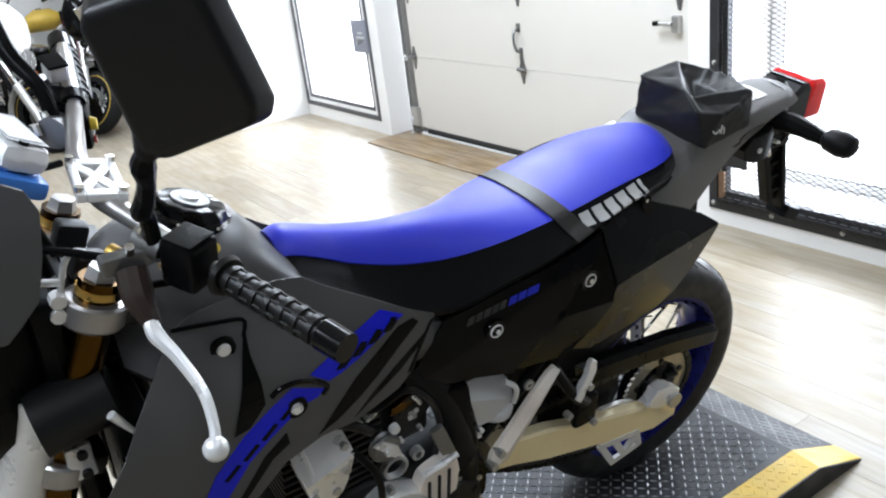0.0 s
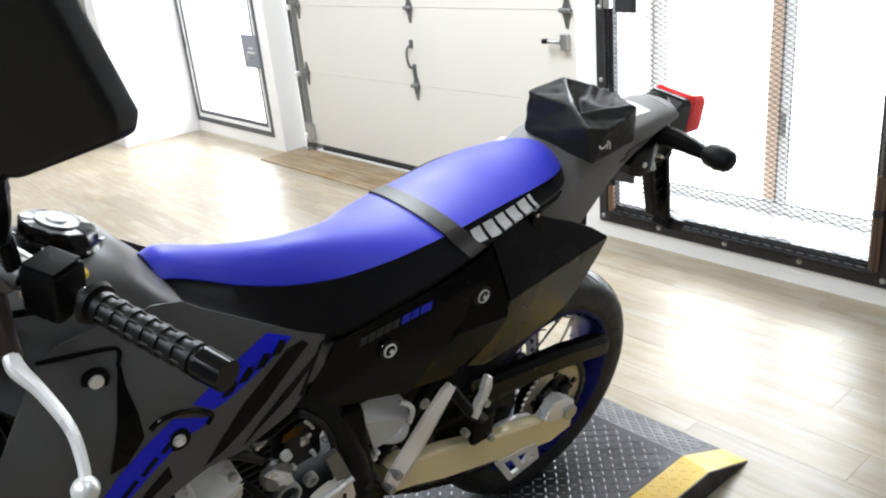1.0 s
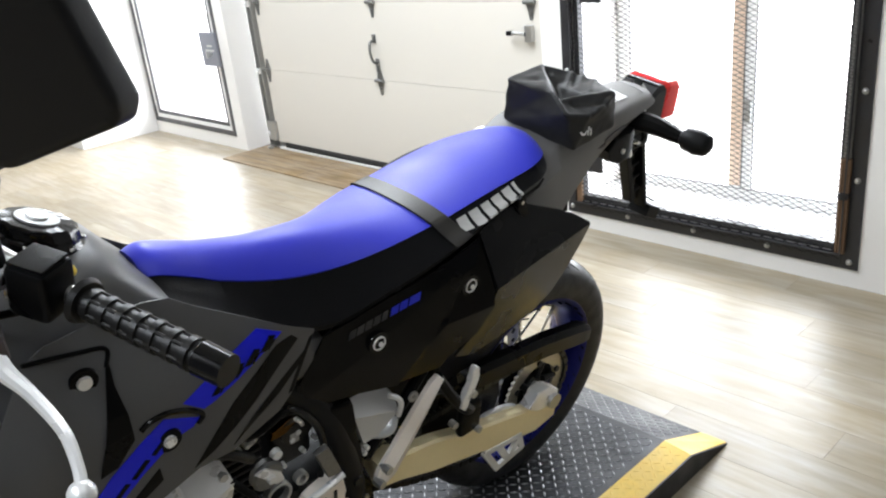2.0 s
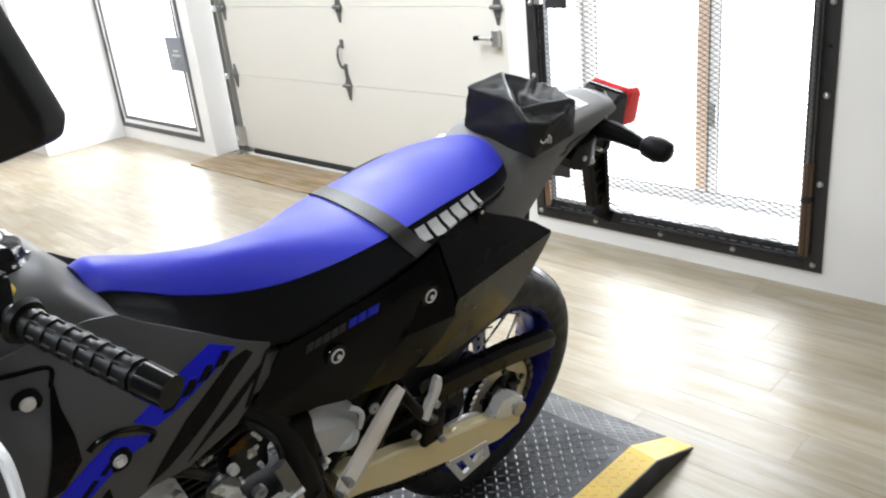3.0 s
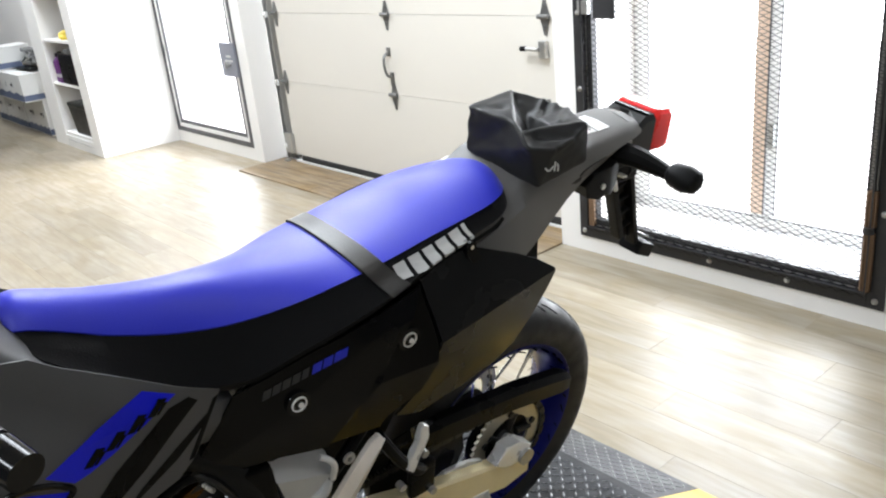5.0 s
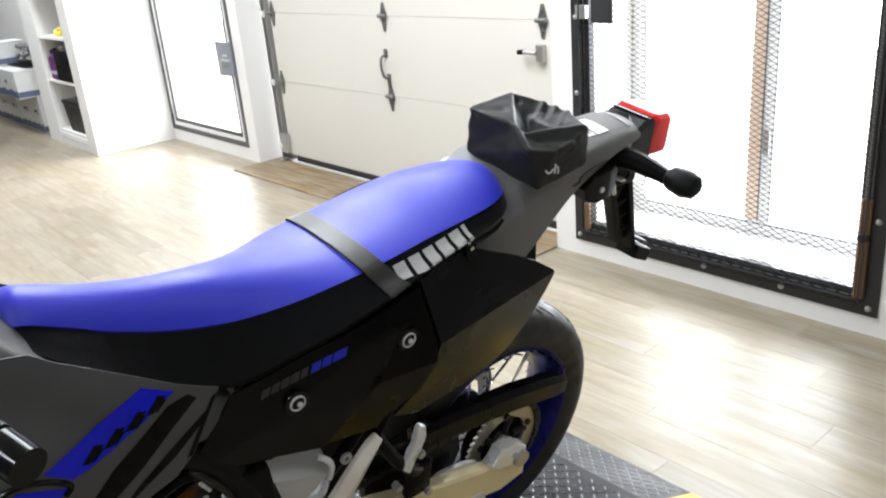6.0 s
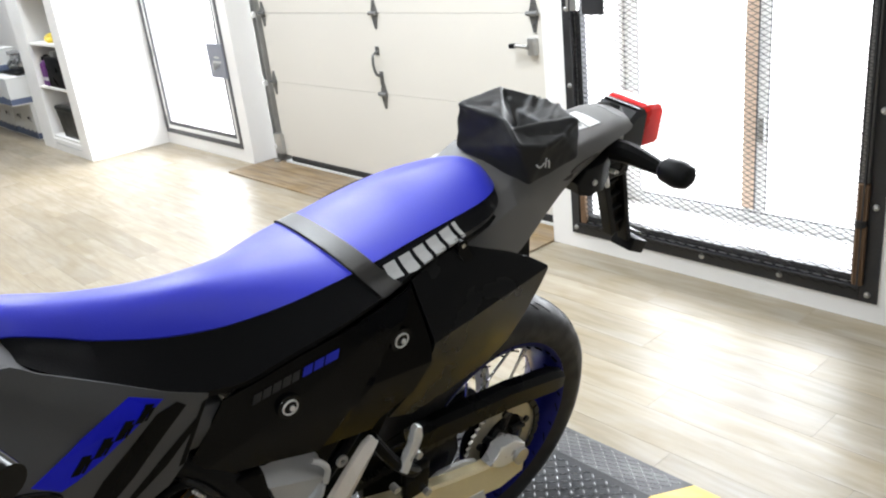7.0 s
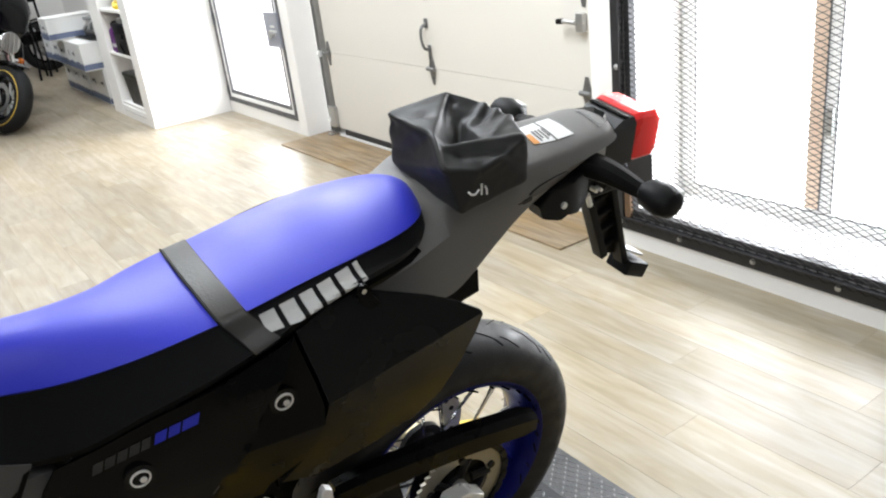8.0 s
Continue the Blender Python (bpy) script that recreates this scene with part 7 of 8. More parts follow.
bm = bmesh.new()
side = [(PY0, 0.0), (PY0, PZ - 0.013), (RIDGE, PZ - 0.013), (PY1, 0.001), (PY1, 0.0)]
a = [bm.verts.new((PX1 + 0.0005, y, z)) for y, z in side]
b = [bm.verts.new((PX1 + 0.004, y, z)) for y, z in side]
bm.faces.new(a)
bm.faces.new(b)
for i in range(5):
    bm.faces.new((a[i], a[(i + 1) % 5], b[(i + 1) % 5], b[i]))
part("side_plate", bm, "plate", ramp, "bare steel side plate", 0)


def lugs(x0, x1, y0, y1, z_at, name, mat):
    """Raised lens-shaped lugs, turned alternately."""
    verts, faces = [], []
    step = 0.0215
    ny, nx = int((y1 - y0) / step), int((x1 - x0) / step)
    for i in range(ny):
        for j in range(nx):
            cx, cy = x0 + (j + 0.5) * step, y0 + (i + 0.5) * step
            ang = radians(45 if (i + j) % 2 else -45)
            n = len(verts)
            for u, v, h in ((-0.0115, 0, 0), (0, -0.0034, 0), (0.0115, 0, 0), (0, 0.0034, 0), (-0.006, 0, 0.0022), (0.006, 0, 0.0022)):
                x, y = cx + u * math.cos(ang) - v * math.sin(ang), cy + u * math.sin(ang) + v * math.cos(ang)
                verts.append((x, y, z_at(x, y) + h))
            faces += [(n, n + 1, n + 4), (n + 1, n + 5, n + 4), (n + 1, n + 2, n + 5), (n + 2, n + 3, n + 5), (n + 3, n + 4, n + 5), (n + 3, n, n + 4)]
    me = bpy.data.meshes.new(name)
    me.from_pydata(verts, [], faces)
    me.materials.append(M[mat])
    ob = new(name, me)
    ob.parent = ramp
    return tagged(ob, "raised steel lugs of the tread plate", kind="stuff")


slope = (PZ - 0.004) / (PY1 - RIDGE)
lugs(PX0 + 0.08, PX1 - 0.08, 0.0, RIDGE, lambda x, y: PZ - 0.0002, "tread_pattern", "lug")
lugs(PX0 + 0.08, PX1 - 0.08, RIDGE + 0.002, PY1 - 0.004, lambda x, y: PZ - (y - RIDGE) * slope - 0.0002, "tread_pattern", "lug")
lugs(PX1 - 0.076, PX1 - 0.002, 0.0, RIDGE, lambda x, y: PZ - 0.012 * (x - PX1 + 0.0775) / 0.0775 - 0.0014, "yellow_tread_pattern", "yellow")

# ---- bookcase in the corner ----
BX0, BX1, BY, BZ = -7.76, -6.61, 2.262, 2.30
case = thing("bookcase", pose(0, 0, 0), "white painted built-in bookcase with goods on its shelves", "bookcase")
part("side_panel", new_box((BX1 - 0.19, BY, 0.0), (BX1, ROOM_N - 0.003, BZ), 0.004), "wall", case)
part("side_panel", new_box((BX0, BY, 0.0), (BX0 + 0.30, ROOM_N - 0.003, BZ), 0.004), "wall", case)
part("back_panel", new_box((BX0 + 0.301, ROOM_N - 0.10, 0.10), (BX1 - 0.191, ROOM_N - 0.004, BZ)), "wall", case)
kick = part("plinth", new_box((BX0 + 0.301, BY + 0.002, 0.0), (BX1 - 0.191, BY + 0.03, 0.10), 0.003), "wall", case)
part("vent_slot", new_box((BX0 + 0.36, BY - 0.001, 0.060), (BX1 - 0.195, BY + 0.0018, 0.066)), "silver_print", kick)
part("top_rail", new_box((BX0 + 0.301, BY + 0.001, 2.1), (BX1 - 0.191, BY + 0.03, BZ), 0.003), "wall", case)
SHELVES = (0.105, 0.525, 0.875, 1.25, 1.65)
for z in SHELVES:
    part("shelf", new_box((BX0 + 0.302, BY + 0.012, z), (BX1 - 0.192, ROOM_N - 0.102, z + 0.022), 0.003), "wall", case)


def bottle(name, x, y, z, r, h, mat, cap_mat, label):
    t = thing(name, pose(x, y, z), label, "bottle", "bottles on the shelves")
    bm = bmesh.new()
    rings = [[(rr * math.cos(a), rr * math.sin(a), zz) for a in np.linspace(0, 2 * math.pi, 20, endpoint=False)] for zz, rr in ((0, r * 0.92), (0.006, r), (h * 0.72, r), (h * 0.80, r * 0.75), (h * 0.85, r * 0.42), (h * 0.88, r * 0.42))]
    part("body", loft(bm, rings), mat, t)
    part("cap", rod(bmesh.new(), (0, 0, h * 0.88), (0, 0, h), r * 0.46, r * 0.40), cap_mat, t)
    bm = bmesh.new()
    rings = [[(rr * math.cos(a), rr * math.sin(a), zz) for a in np.linspace(0, 2 * math.pi, 20, endpoint=False)] for zz, rr in ((h * 0.18, r * 1.01), (h * 0.30, r * 1.01))]
    part("label_band", loft(bm, rings, caps=False), "silver_print", t)
    return t


bottle("bottle", -7.28, BY + 0.06, 0.547, 0.044, 0.25, "purple", "black_plastic", "purple bottle with a black cap on the shelf")
bottle("bottle", -7.385, BY + 0.07, 0.547, 0.042, 0.23, "purple", "black_plastic", "purple bottle with a black cap on the shelf")
bottle("bottle", -6.93, BY + 0.14, 0.897, 0.040, 0.27, "purple", "silver_print", "purple bottle with a silver cap on the shelf")
bottle("bottle", -7.03, BY + 0.12, 0.897, 0.038, 0.25, "black_plastic", "purple", "black bottle with a purple cap on the shelf")
cloth = thing("cleaning_cloth", pose(-7.10, BY + 0.10, 0.897), "crumpled yellow cleaning cloth on the shelf", "cloth")
bm = bmesh.new()
bmesh.ops.create_icosphere(bm, subdivisions=3, radius=0.06)
for v in bm.verts:
    k = 1 + 0.5 * noise.noise(v.co * 22)
    v.co = Vector((v.co.x * k * 1.2, v.co.y * k, max(0.0, v.co.z * k * 0.7 + 0.025)))
part("fabric", bm, "yellow_plastic", cloth)
case_box = thing("battery_case", pose(-6.955, BY + 0.014, 0.547), "tall black plastic case with cables on top, on the shelf", "case")
part("body", new_box((-0.255, 0, 0), (0.145, 0.24, 0.245), 0.012), "black_plastic", case_box)
for k in range(5):
    pts = [(-0.12 + 0.05 * k + 0.02 * random.random(), 0.03 + 0.15 * random.random(), 0.262 + 0.01 * (k % 2)) for _ in range(4)]
    part("cable", tube(bmesh.new(), sorted(pts), 0.009), "grey_print" if k % 2 else "black_plastic", case_box)
part("clip", new_box((-0.10, 0.01, 0.246), (-0.02, 0.07, 0.285), 0.006), "zinc", case_box)
bin_box = thing("storage_bin", pose(-7.045, BY + 0.014, 0.127) @ Matrix.Diagonal((1.12, 1.25, 1.28, 1)), "olive black plastic bin with a ribbed lid, on the shelf", "bin")
bm = bmesh.new()
rings = [[(sx * w * 1.6, 0.115 + sy * w * 0.9, z) for sx, sy in ((-1, -1), (1, -1), (1, 1), (-1, 1))] for z, w in ((0.0, 0.105), (0.01, 0.108), (0.175, 0.122))]
part("body", loft(bm, rings), "olive", bin_box, "", 20)
part("lid", new_box((-0.208, 0.0, 0.176), (0.208, 0.232, 0.206), 0.01), "olive", bin_box)
for k in range(3):
    part("lid_rib", new_box((-0.10 + 0.08 * k, 0.02, 0.2062), (-0.06 + 0.08 * k, 0.21, 0.216), 0.004), "grey_print", bin_box)


# ---- archive cartons along the wall ----
def carton(x0, x1, y0, y1, z, h, label):
    t = thing("carton", pose((x0 + x1) / 2, (y0 + y1) / 2, z), label, "box", "white cartons along the wall")
    w, d = (x1 - x0) / 2, (y1 - y0) / 2
    part("body", new_box((-w, -d, 0), (w, d, h), 0.004), "carton", t)
    lid = part("lid", border_lid(w, d, h), "carton", t)
    bm = bmesh.new()
    n = 9
    low = [bm.verts.new((-w + 2 * w * i / n, -d - 0.002, 0.012)) for i in range(n + 1)]
    high = [bm.verts.new((-w + 2 * w * i / n, -d - 0.002, 0.075 + 0.012 * math.sin(i * 1.9 + x0 * 7))) for i in range(n + 1)]
    for i in range(n):
        bm.faces.new((low[i], low[i + 1], high[i + 1], high[i]))
    part("printed_band", bm, "navy", t, "slate blue printed band")
    bm = box(bmesh.new(), (w, -d, 0.012), (w + 0.002, d, 0.062))
    part("printed_band", bm, "navy", t, "slate blue printed band")
    part("handle_hole", new_box((-0.028, -d - 0.0025, h * 0.55), (0.028, -d + 0.004, h * 0.55 + 0.022), 0.006), "seal", t)
    for k in range(2):
        px = -w * 0.6 + 1.2 * w * random.random()
        part("printed_mark", new_box((px, -d - 0.0025, h * 0.5), (px + 0.012, -d - 0.0005, h * 0.5 + 0.05)), "grey_print", t)
    return t


def border_lid(w, d, h):
    return box(bmesh.new(), (-w - 0.005, -d - 0.0015, h + 0.001), (w + 0.005, d + 0.004, h + 0.008), 0.002)


random.seed(5)
CY = 2.30
x = -8.05
for k in range(5):
    carton(x - 0.325, x, CY + 0.01 * random.random(), CY + 0.45, 0.0, 0.325, "white carton with a slate blue band, bottom of the stack")
    x -= 0.335
x = -8.05
carton(x - 0.62, x, CY - 0.14, CY + 0.40, 0.335, 0.24, "long white carton with a slate blue band, in the stack")
x -= 0.64
for k in range(3):
    carton(x - 0.325, x, CY - 0.14 + 0.02 * random.random(), CY + 0.40, 0.335, 0.24, "white carton with a slate blue band, in the stack")
    x -= 0.335
carton(-8.98, -8.66, CY - 0.25, CY + 0.17, 0.587, 0.20, "long white carton with a slate blue band, atop the stack")
junk = thing("cable_bundle", pose(-8.40, CY + 0.10, 0.587), "tangle of grey metal fittings and a black cloth on a carton", "fittings")
for k in range(9):
    a = [(-0.22 + 0.4 * random.random(), 0.15 * random.random() - 0.05, 0.020 + 0.15 * random.random()) for _ in range(4)]
    part("fitting", tube(bmesh.new(), a, 0.012 + 0.008 * random.random(), 4, 8), "zinc" if k % 3 else "grey_print", junk)
bm = bmesh.new()
bmesh.ops.create_grid(bm, x_segments=16, y_segments=8, size=0.5)
for v in bm.verts:
    v.co = Vector((v.co.x * 0.6, v.co.y * 0.24, 0.010 + 0.016 * abs(noise.noise(v.co * 7))))
part("cloth", bm, "black_plastic", junk)

# folded black tube chairs behind the cartons' end
for k, (cx, cy) in enumerate(((-10.75, 2.05), (-10.95, 2.2))):
    chair = thing("tube_chair", pose(cx, cy, 0, 0, 0, 70), "folded black tubular steel chair near the cartons", "chair", "folded chairs")
    for s in (-0.2, 0.2):
        part("leg", tube(bmesh.new(), [(s, 0.20, 0.0), (s, 0.10, 0.45), (s, 0.02, 0.80), (s, 0.05, 0.95)], 0.014), "black_plastic", chair)
        part("leg", tube(bmesh.new(), [(s * 0.9, -0.12, 0.0), (s * 0.9, 0.02, 0.40), (s * 0.9, 0.10, 0.62)], 0.014), "black_plastic", chair)
    part("backrest", new_box((-0.2, 0.03, 0.84), (0.2, 0.05, 0.93), 0.008), "black_plastic", chair)
    part("seat", box(bmesh.new(), (-0.19, -0.012, 0.40), (0.19, 0.012, 0.52), 0.008, pose(0, 0.06, 0, 6, 0, 0)), "black_plastic", chair)


# ---- other motorcycles of the showroom ----
def showroom_bike(name, m, label, paint, trim, wheel_r, screen, line, steer=0.0):
    """A parked road bike: its own axes have x to its left, y to the rear from the front axle, z up."""
    b = thing(name, m, label, "motorcycle")
    # all that turns with the fork, about the steering axis through the front axle
    turn = Matrix.Translation((0, 0, wheel_r)) @ Matrix.Rotation(radians(steer), 4, Vector((0, 0.36, 0.68))) @ Matrix.Translation((0, 0, -wheel_r))
    for part_name, y in (("front_wheel", 0.0), ("rear_wheel", 1.50)):
        hub = part(part_name, rod(bmesh.new(), (-0.06, y, wheel_r), (0.06, y, wheel_r), 0.045), "dark_alu", b)
        if y == 0.0:
            hub.matrix_local = turn
        w = 0.066 if y == 0 else 0.085
        pr = [(w * 0.8, wheel_r - 0.10), (w, wheel_r - 0.06), (w * 0.85, wheel_r - 0.022), (w * 0.4, wheel_r - 0.004), (0, wheel_r)]
        pr = pr + [(-px, r) for px, r in pr[-2::-1]] + [(0, wheel_r - 0.11)]
        part("tyre", spin(pr, (0, y, wheel_r), 56), "old_rubber", hub, "", 50)
        part("rim", spin([(0.045, wheel_r - 0.095), (0.045, wheel_r - 0.125), (-0.045, wheel_r - 0.125), (-0.045, wheel_r - 0.095), (0, wheel_r - 0.105)], (0, y, wheel_r), 56), "gloss_black", hub)
        if line:
            for q in (1, -1):
                part("rim_stripe", spin([((w + 0.001) * q, wheel_r - 0.060), ((w + 0.002) * q, wheel_r - 0.0565), ((w - 0.001) * q, wheel_r - 0.053)], (0, y, wheel_r), 56), "yellow", hub, "yellow tyre stripe")
        for k in range(10):
            a = 2 * math.pi * k / 10
            part("wheel_spoke", rod(bmesh.new(), (0.02, y + 0.04 * math.sin(a), wheel_r + 0.04 * math.cos(a)), (0.02, y + (wheel_r - 0.12) * math.sin(a + 0.12), wheel_r + (wheel_r - 0.12) * math.cos(a + 0.12)), 0.012, 0.009, 8), "alu", hub)
        for s in (1, -1):
            part("brake_disc", spin([(0.062 * s, 0.085), (0.062 * s, 0.125), (0.066 * s, 0.125), (0.066 * s, 0.085)], (0, y, wheel_r), 40), "worn_steel", hub)
    for s in (1, -1):
        leg = part("fork_leg", rod(bmesh.new(), (0.10 * s, 0.0, wheel_r), (0.10 * s, 0.36, wheel_r + 0.68), 0.028, 0.026), "chrome", b)
        part("fork_lower", rod(bmesh.new(), (0.10 * s, -0.02, wheel_r - 0.04), (0.10 * s, 0.15, wheel_r + 0.28), 0.036), "alu", leg)
        ind = part("indicator", rod(bmesh.new(), (0.13 * s, 0.26, wheel_r + 0.33), (0.22 * s, 0.25, wheel_r + 0.33), 0.012), "chrome", b)
        leg.matrix_local = ind.matrix_local = turn
        bm = bmesh.new()
        bmesh.ops.create_uvsphere(bm, u_segments=14, v_segments=8, radius=0.030, matrix=Matrix.Translation((0.24 * s, 0.25, wheel_r + 0.33)))
        part("lens", bm, "amber", ind, "amber indicator lens")
        bm = tube(bmesh.new(), [(0.05 * s, 0.40, wheel_r + 0.75), (0.20 * s, 0.38, wheel_r + 0.85), (0.34 * s, 0.50, wheel_r + 0.84), (0.44 * s, 0.62, wheel_r + 0.80)], 0.014)
        bar = part("handlebar", bm, "chrome", b)
        bar.matrix_local = turn
        part("grip", rod(bmesh.new(), (0.36 * s, 0.52, wheel_r + 0.832), (0.45 * s, 0.635, wheel_r + 0.797), 0.020), "rubber", bar)
        part("lever", tube(bmesh.new(), [(0.30 * s, 0.42, wheel_r + 0.83), (0.38 * s, 0.47, wheel_r + 0.80), (0.44 * s, 0.55, wheel_r + 0.78)], 0.007), "alu", bar)
        mir = part("mirror_arm", tube(bmesh.new(), [(0.26 * s, 0.42, wheel_r + 0.85), (0.32 * s, 0.40, wheel_r + 0.95), (0.38 * s, 0.42, wheel_r + 1.0)], 0.008), "gloss_black", bar)
        bm = bmesh.new()
        bmesh.ops.create_uvsphere(bm, u_segments=16, v_segments=10, radius=0.06, matrix=Matrix.Translation((0.40 * s, 0.42, wheel_r + 1.02)) @ Matrix.Diagonal((1, 0.3, 0.7, 1)))
        part("mirror_shell", bm, "gloss_black", mir)
    # mudguards
    for y, a0, a1, w in ((0.0, -0.4, 1.5, 0.085), (1.5, -1.0, 1.0, 0.11)):
        rings = []
        for a in np.linspace(a0, a1, 16):
            r = wheel_r + 0.03
            yy, zz = y + r * math.sin(a), wheel_r + r * math.cos(a)
            ri = wheel_r + 0.02
            rings.append([(-w, y + ri * math.sin(a) * 0.97, wheel_r + ri * math.cos(a) * 0.97), (-w * 0.7, yy, zz), (w * 0.7, yy, zz), (w, y + ri * math.sin(a) * 0.97, wheel_r + ri * math.cos(a) * 0.97), (w * 0.7, y + ri * math.sin(a), wheel_r + ri * math.cos(a)), (-w * 0.7, y + ri * math.sin(a), wheel_r + ri * math.cos(a))])
        guard = part("mudguard", loft(bmesh.new(), rings), paint, b, "", 40)
        if y == 0.0:
            guard.matrix_local = turn
    # headlight and nacelle
    bm = bmesh.new()
    c = Vector((0, 0.14, wheel_r + 0.46))
    rings = [[(c.x + r * math.cos(a), c.y + dy, c.z + r * math.sin(a)) for a in np.linspace(0, 2 * math.pi, 28, endpoint=False)] for dy, r in ((-0.075, 0.088), (-0.06, 0.098), (-0.01, 0.098), (0.06, 0.085), (0.12, 0.04))]
    lamp_ob = part("headlight", loft(bm, rings), "chrome", b, "chrome headlight")
    lamp_ob.matrix_local = turn
    part("headlight_glass", disc(bmesh.new(), (c.x, c.y - 0.078, c.z), (0, 1, 0), 0.083, 0.012, 28), "bar_alu", lamp_ob)
    for k in range(7):
        fx = -0.060 + 0.020 * k
        half = math.sqrt(max(0.0, 0.080 ** 2 - fx ** 2))
        part("lens_rib", new_box((c.x + fx - 0.006, c.y - 0.088, c.z - half), (c.x + fx + 0.006, c.y - 0.0845, c.z + half), 0.002), "bar_alu" if k % 2 else "chrome", lamp_ob)
    bm = bmesh.new()
    rings = []
    for y, w, z0, z1 in ((0.10, 0.13, 0.55, 0.72), (0.17, 0.21, 0.50, 0.86), (0.28, 0.25, 0.48, 0.94), (0.40, 0.23, 0.54, 0.92)):
        rings.append([(w * math.copysign(abs(math.cos(a)) ** 0.7, math.cos(a)), y, wheel_r + (z0 + z1) / 2 + (z1 - z0) / 2 * math.copysign(abs(math.sin(a)) ** 0.7, math.sin(a))) for a in np.linspace(0, 2 * math.pi, 28, endpoint=False)])
    fairing = part("fairing", loft(bm, rings), paint, b, "", 50)
    fairing.matrix_local = turn
    if screen:
        bm = bmesh.new()
        rings = [[(w * math.sin(a), 0.40 - 0.10 * math.cos(a) - d, wheel_r + z) for a in np.linspace(-1.1, 1.1, 14)] for z, w, d in ((0.88, 0.22, 0.0), (1.02, 0.20, -0.06), (1.14, 0.14, -0.12))]
        part("windscreen", loft(bm, rings, closed=False), "glass", fairing)
    # tank, seats, engine, tail, exhausts
    rings = []
    for y, w, z0, z1 in ((0.50, 0.09, 0.48, 0.62), (0.60, 0.17, 0.42, 0.68), (0.78, 0.18, 0.42, 0.68), (0.92, 0.13, 0.42, 0.60), (1.0, 0.08, 0.44, 0.54)):
        rings.append([(w * math.cos(a), y, wheel_r + (z0 + z1) / 2 + (z1 - z0) / 2 * math.sin(a)) for a in np.linspace(0, 2 * math.pi, 24, endpoint=False)])
    tank_ob = part("fuel_tank", loft(bmesh.new(), rings), trim, b, "", 50)
    part("fuel_cap", disc(bmesh.new(), (0, 0.72, wheel_r + 0.685), (0, 0, 1), 0.035, 0.015, 20), "chrome", tank_ob)
    rings = []
    for y, w, z0, z1 in ((0.92, 0.10, 0.38, 0.50), (1.05, 0.16, 0.36, 0.46), (1.25, 0.16, 0.37, 0.48), (1.36, 0.13, 0.40, 0.56), (1.62, 0.12, 0.42, 0.57), (1.74, 0.08, 0.44, 0.54)):
        rings.append([(w * math.copysign(abs(math.cos(a)) ** 0.6, math.cos(a)), y, wheel_r + (z0 + z1) / 2 + (z1 - z0) / 2 * math.copysign(abs(math.sin(a)) ** 0.6, math.sin(a))) for a in np.linspace(0, 2 * math.pi, 24, endpoint=False)])
    part("saddle", loft(bmesh.new(), rings), "black_vinyl", b, "black saddle", 50)
    eng = part("engine", new_box((-0.17, 0.52, wheel_r - 0.14), (0.17, 1.08, wheel_r + 0.12), 0.05), "dark_alu", b)
    for s, y in ((-1, 0.62), (1, 0.92)):
        bm = bmesh.new()
        for k in range(8):
            z = wheel_r + 0.10 + 0.032 * k
            box(bm, (-0.11, y - 0.085 + s * 0.008 * k, z), (0.11, y + 0.085 + s * 0.008 * k, z + 0.014), 0.008)
        box(bm, (-0.075, y - 0.05, wheel_r + 0.08), (0.075, y + 0.05, wheel_r + 0.36), 0.02)
        part("cylinder", bm, "alu", eng)
    part("side_case", disc(bmesh.new(), (0.18, 0.85, wheel_r), (1, 0, 0), 0.12, 0.05, 32), "chrome", eng)
    for s in (1, -1):
        bm = tube(bmesh.new(), [(0.10 * s, 0.55, wheel_r + 0.22), (0.19 * s, 0.55, wheel_r - 0.05), (0.20 * s, 0.90, wheel_r - 0.14), (0.21 * s, 1.5, wheel_r - 0.10), (0.21 * s, 1.9, wheel_r - 0.06)], [0.025, 0.025, 0.03, 0.048, 0.048])
        part("exhaust", bm, "chrome", b, "chrome exhaust")
        part("frame_tube", tube(bmesh.new(), [(0.03 * s, 0.42, wheel_r + 0.60), (0.12 * s, 0.50, wheel_r + 0.10), (0.12 * s, 0.70, wheel_r - 0.17), (0.12 * s, 1.15, wheel_r - 0.15), (0.12 * s, 1.5, wheel_r)], 0.02), "gloss_black", b)
        part("saddlebag", new_box((min(0.14 * s, 0.34 * s), 1.35, wheel_r + 0.08), (max(0.14 * s, 0.34 * s), 1.85, wheel_r + 0.40), 0.05), paint, b)
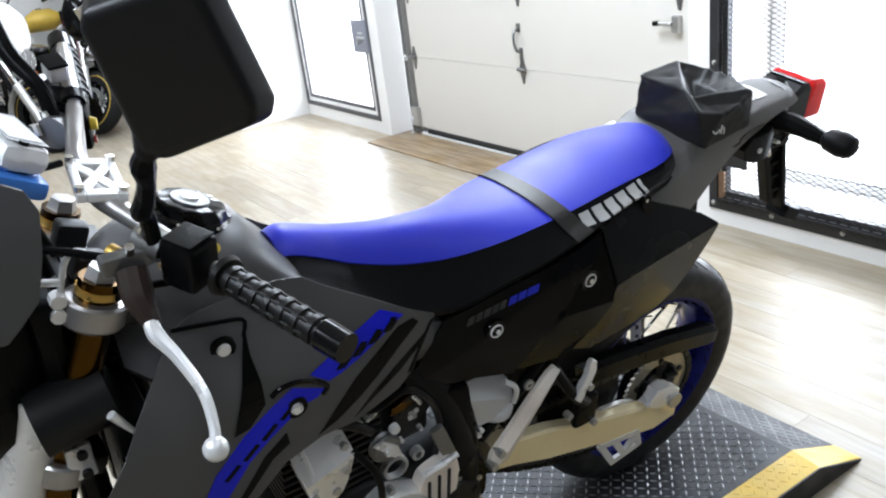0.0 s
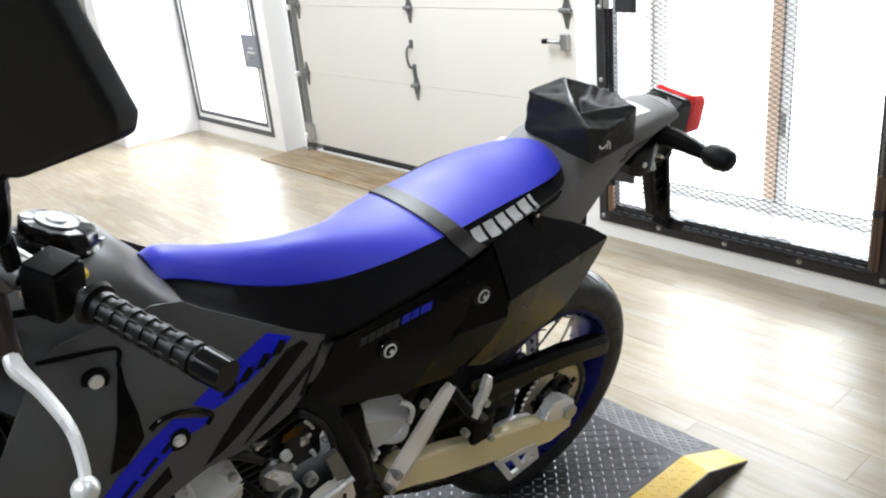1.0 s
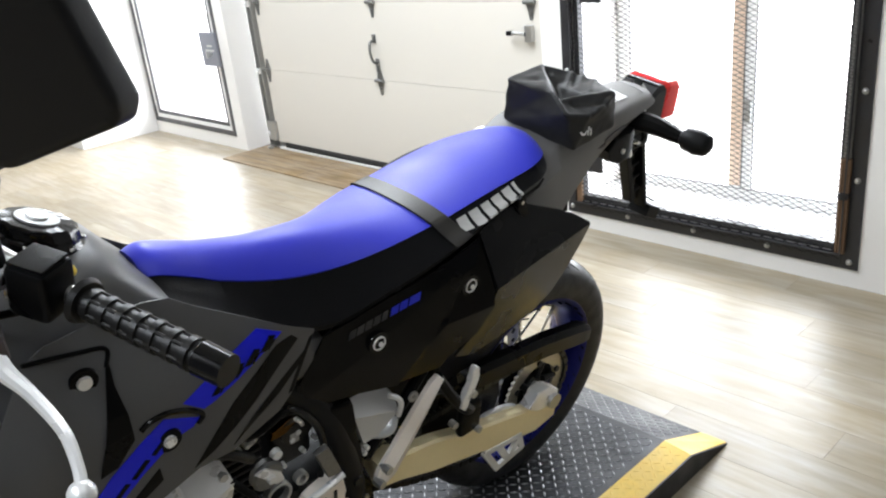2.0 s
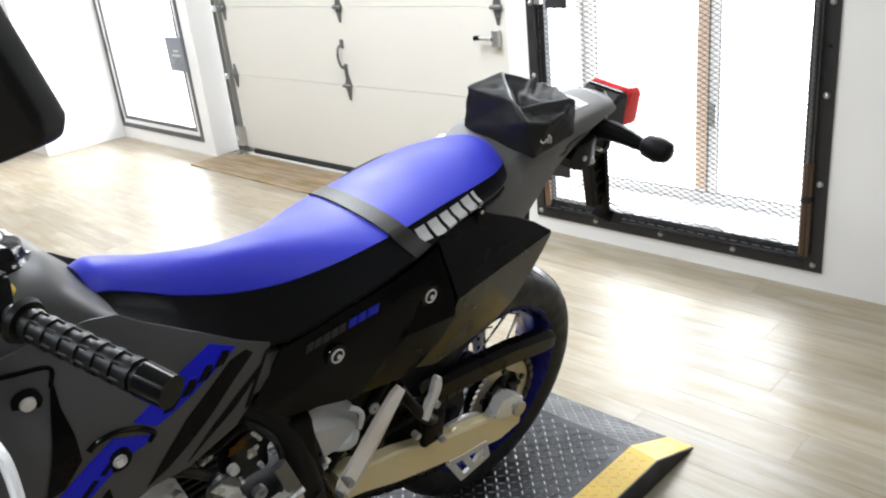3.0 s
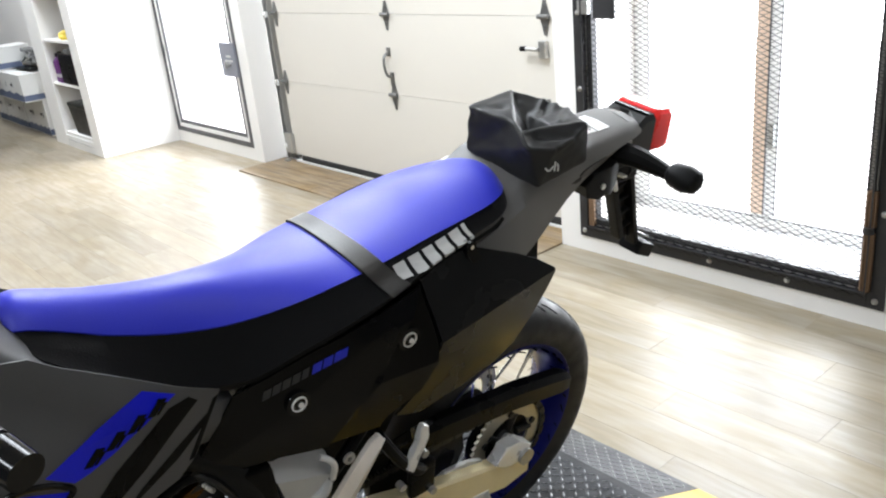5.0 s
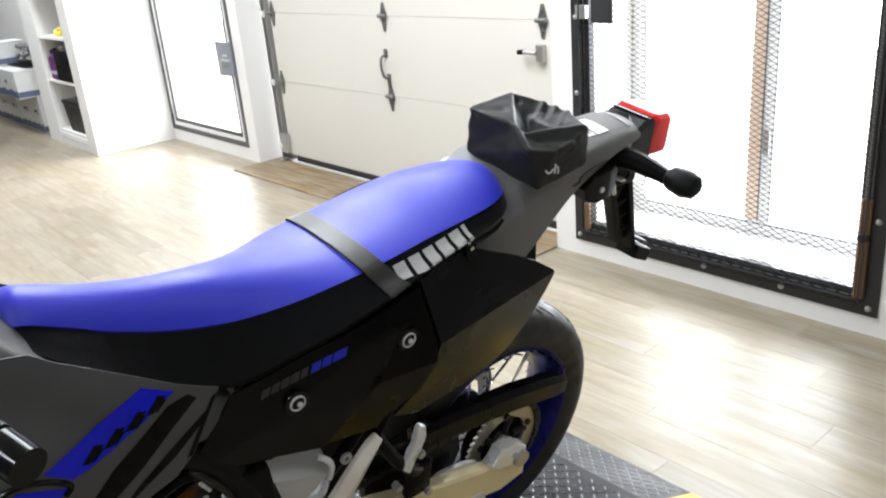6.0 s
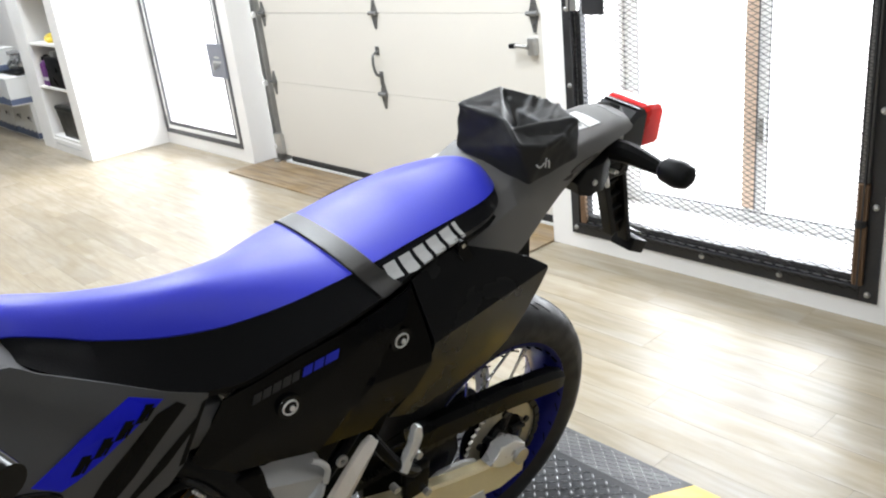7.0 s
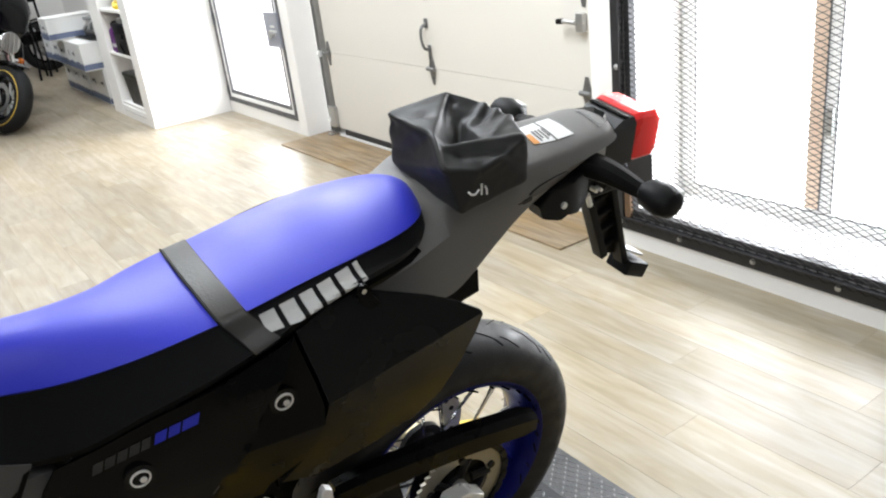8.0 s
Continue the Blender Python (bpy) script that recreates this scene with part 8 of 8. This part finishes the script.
    part("side_stand", tube(bmesh.new(), [(0.14, 0.95, wheel_r - 0.13), (0.24, 0.98, wheel_r - 0.25), (0.30, 1.0, 0.008)], 0.012), "chrome", b)
    return b


def lean_pose(x, y, heading, lean):
    return pose(x, y, 0, 0, 0, heading) @ pose(0, 0, 0, 0, lean, 0)


showroom_bike("touring_motorcycle", lean_pose(-7.83, 1.393, 88, 11), "black and chrome touring motorcycle with yellow tyre stripes, parked", "gloss_black", "gloss_black", 0.285, True, True, 30)
showroom_bike("road_motorcycle", lean_pose(-7.5, 0.95, 130, 4), "white and yellow road motorcycle parked on the showroom floor", "white", "yellow_plastic", 0.31, False, True)
showroom_bike("road_motorcycle", lean_pose(-8.75, 0.78, 130, 4), "red and black road motorcycle parked on the showroom floor", "red_paint", "gloss_black", 0.31, False, False)
showroom_bike("touring_motorcycle", lean_pose(-11.3, 2.45, 172, 5), "black touring motorcycle with a clear screen parked behind the cartons", "gloss_black", "yellow", 0.30, True, False)

# ---- floor planks ----
PW, PL, PG = 0.152, 1.22, 0.0006
plank_bm = new_box((0, 0, -0.005), (PL - PG, PW - PG, 0.0), 0.0003)
plank_me = finish("plank", plank_bm, "oak", 0)
rest_v, rest_f = [], []
row = 0
y = ROOM_N
while y > ROOM_S:
    y -= PW
    offset = (row * 0.43 + 0.17 * random.random()) % 1.0 * PL
    x = ROOM_W - offset
    while x < ROOM_E:
        if y > 0.1 and -9.6 < x < 0.6 :
            ob = new("plank", plank_me)
            ob.parent = floor
            ob.location = (x, y, 0)
        else:
            n = len(rest_v)
            x1, y1 = min(x + PL - PG, ROOM_E), max(y, ROOM_S)
            rest_v += [(max(x, ROOM_W), y1, 0), (x1, y1, 0), (x1, y + PW - PG, 0), (max(x, ROOM_W), y + PW - PG, 0)]
            rest_f.append((n, n + 1, n + 2, n + 3))
        x += PL
    row += 1
me = bpy.data.meshes.new("plank_field")
me.from_pydata(rest_v, [], rest_f)
me.materials.append(M["oak"])
field = new("plank_field", me)
field.parent = floor
tagged(field, "oak-look vinyl planks", kind="stuff")
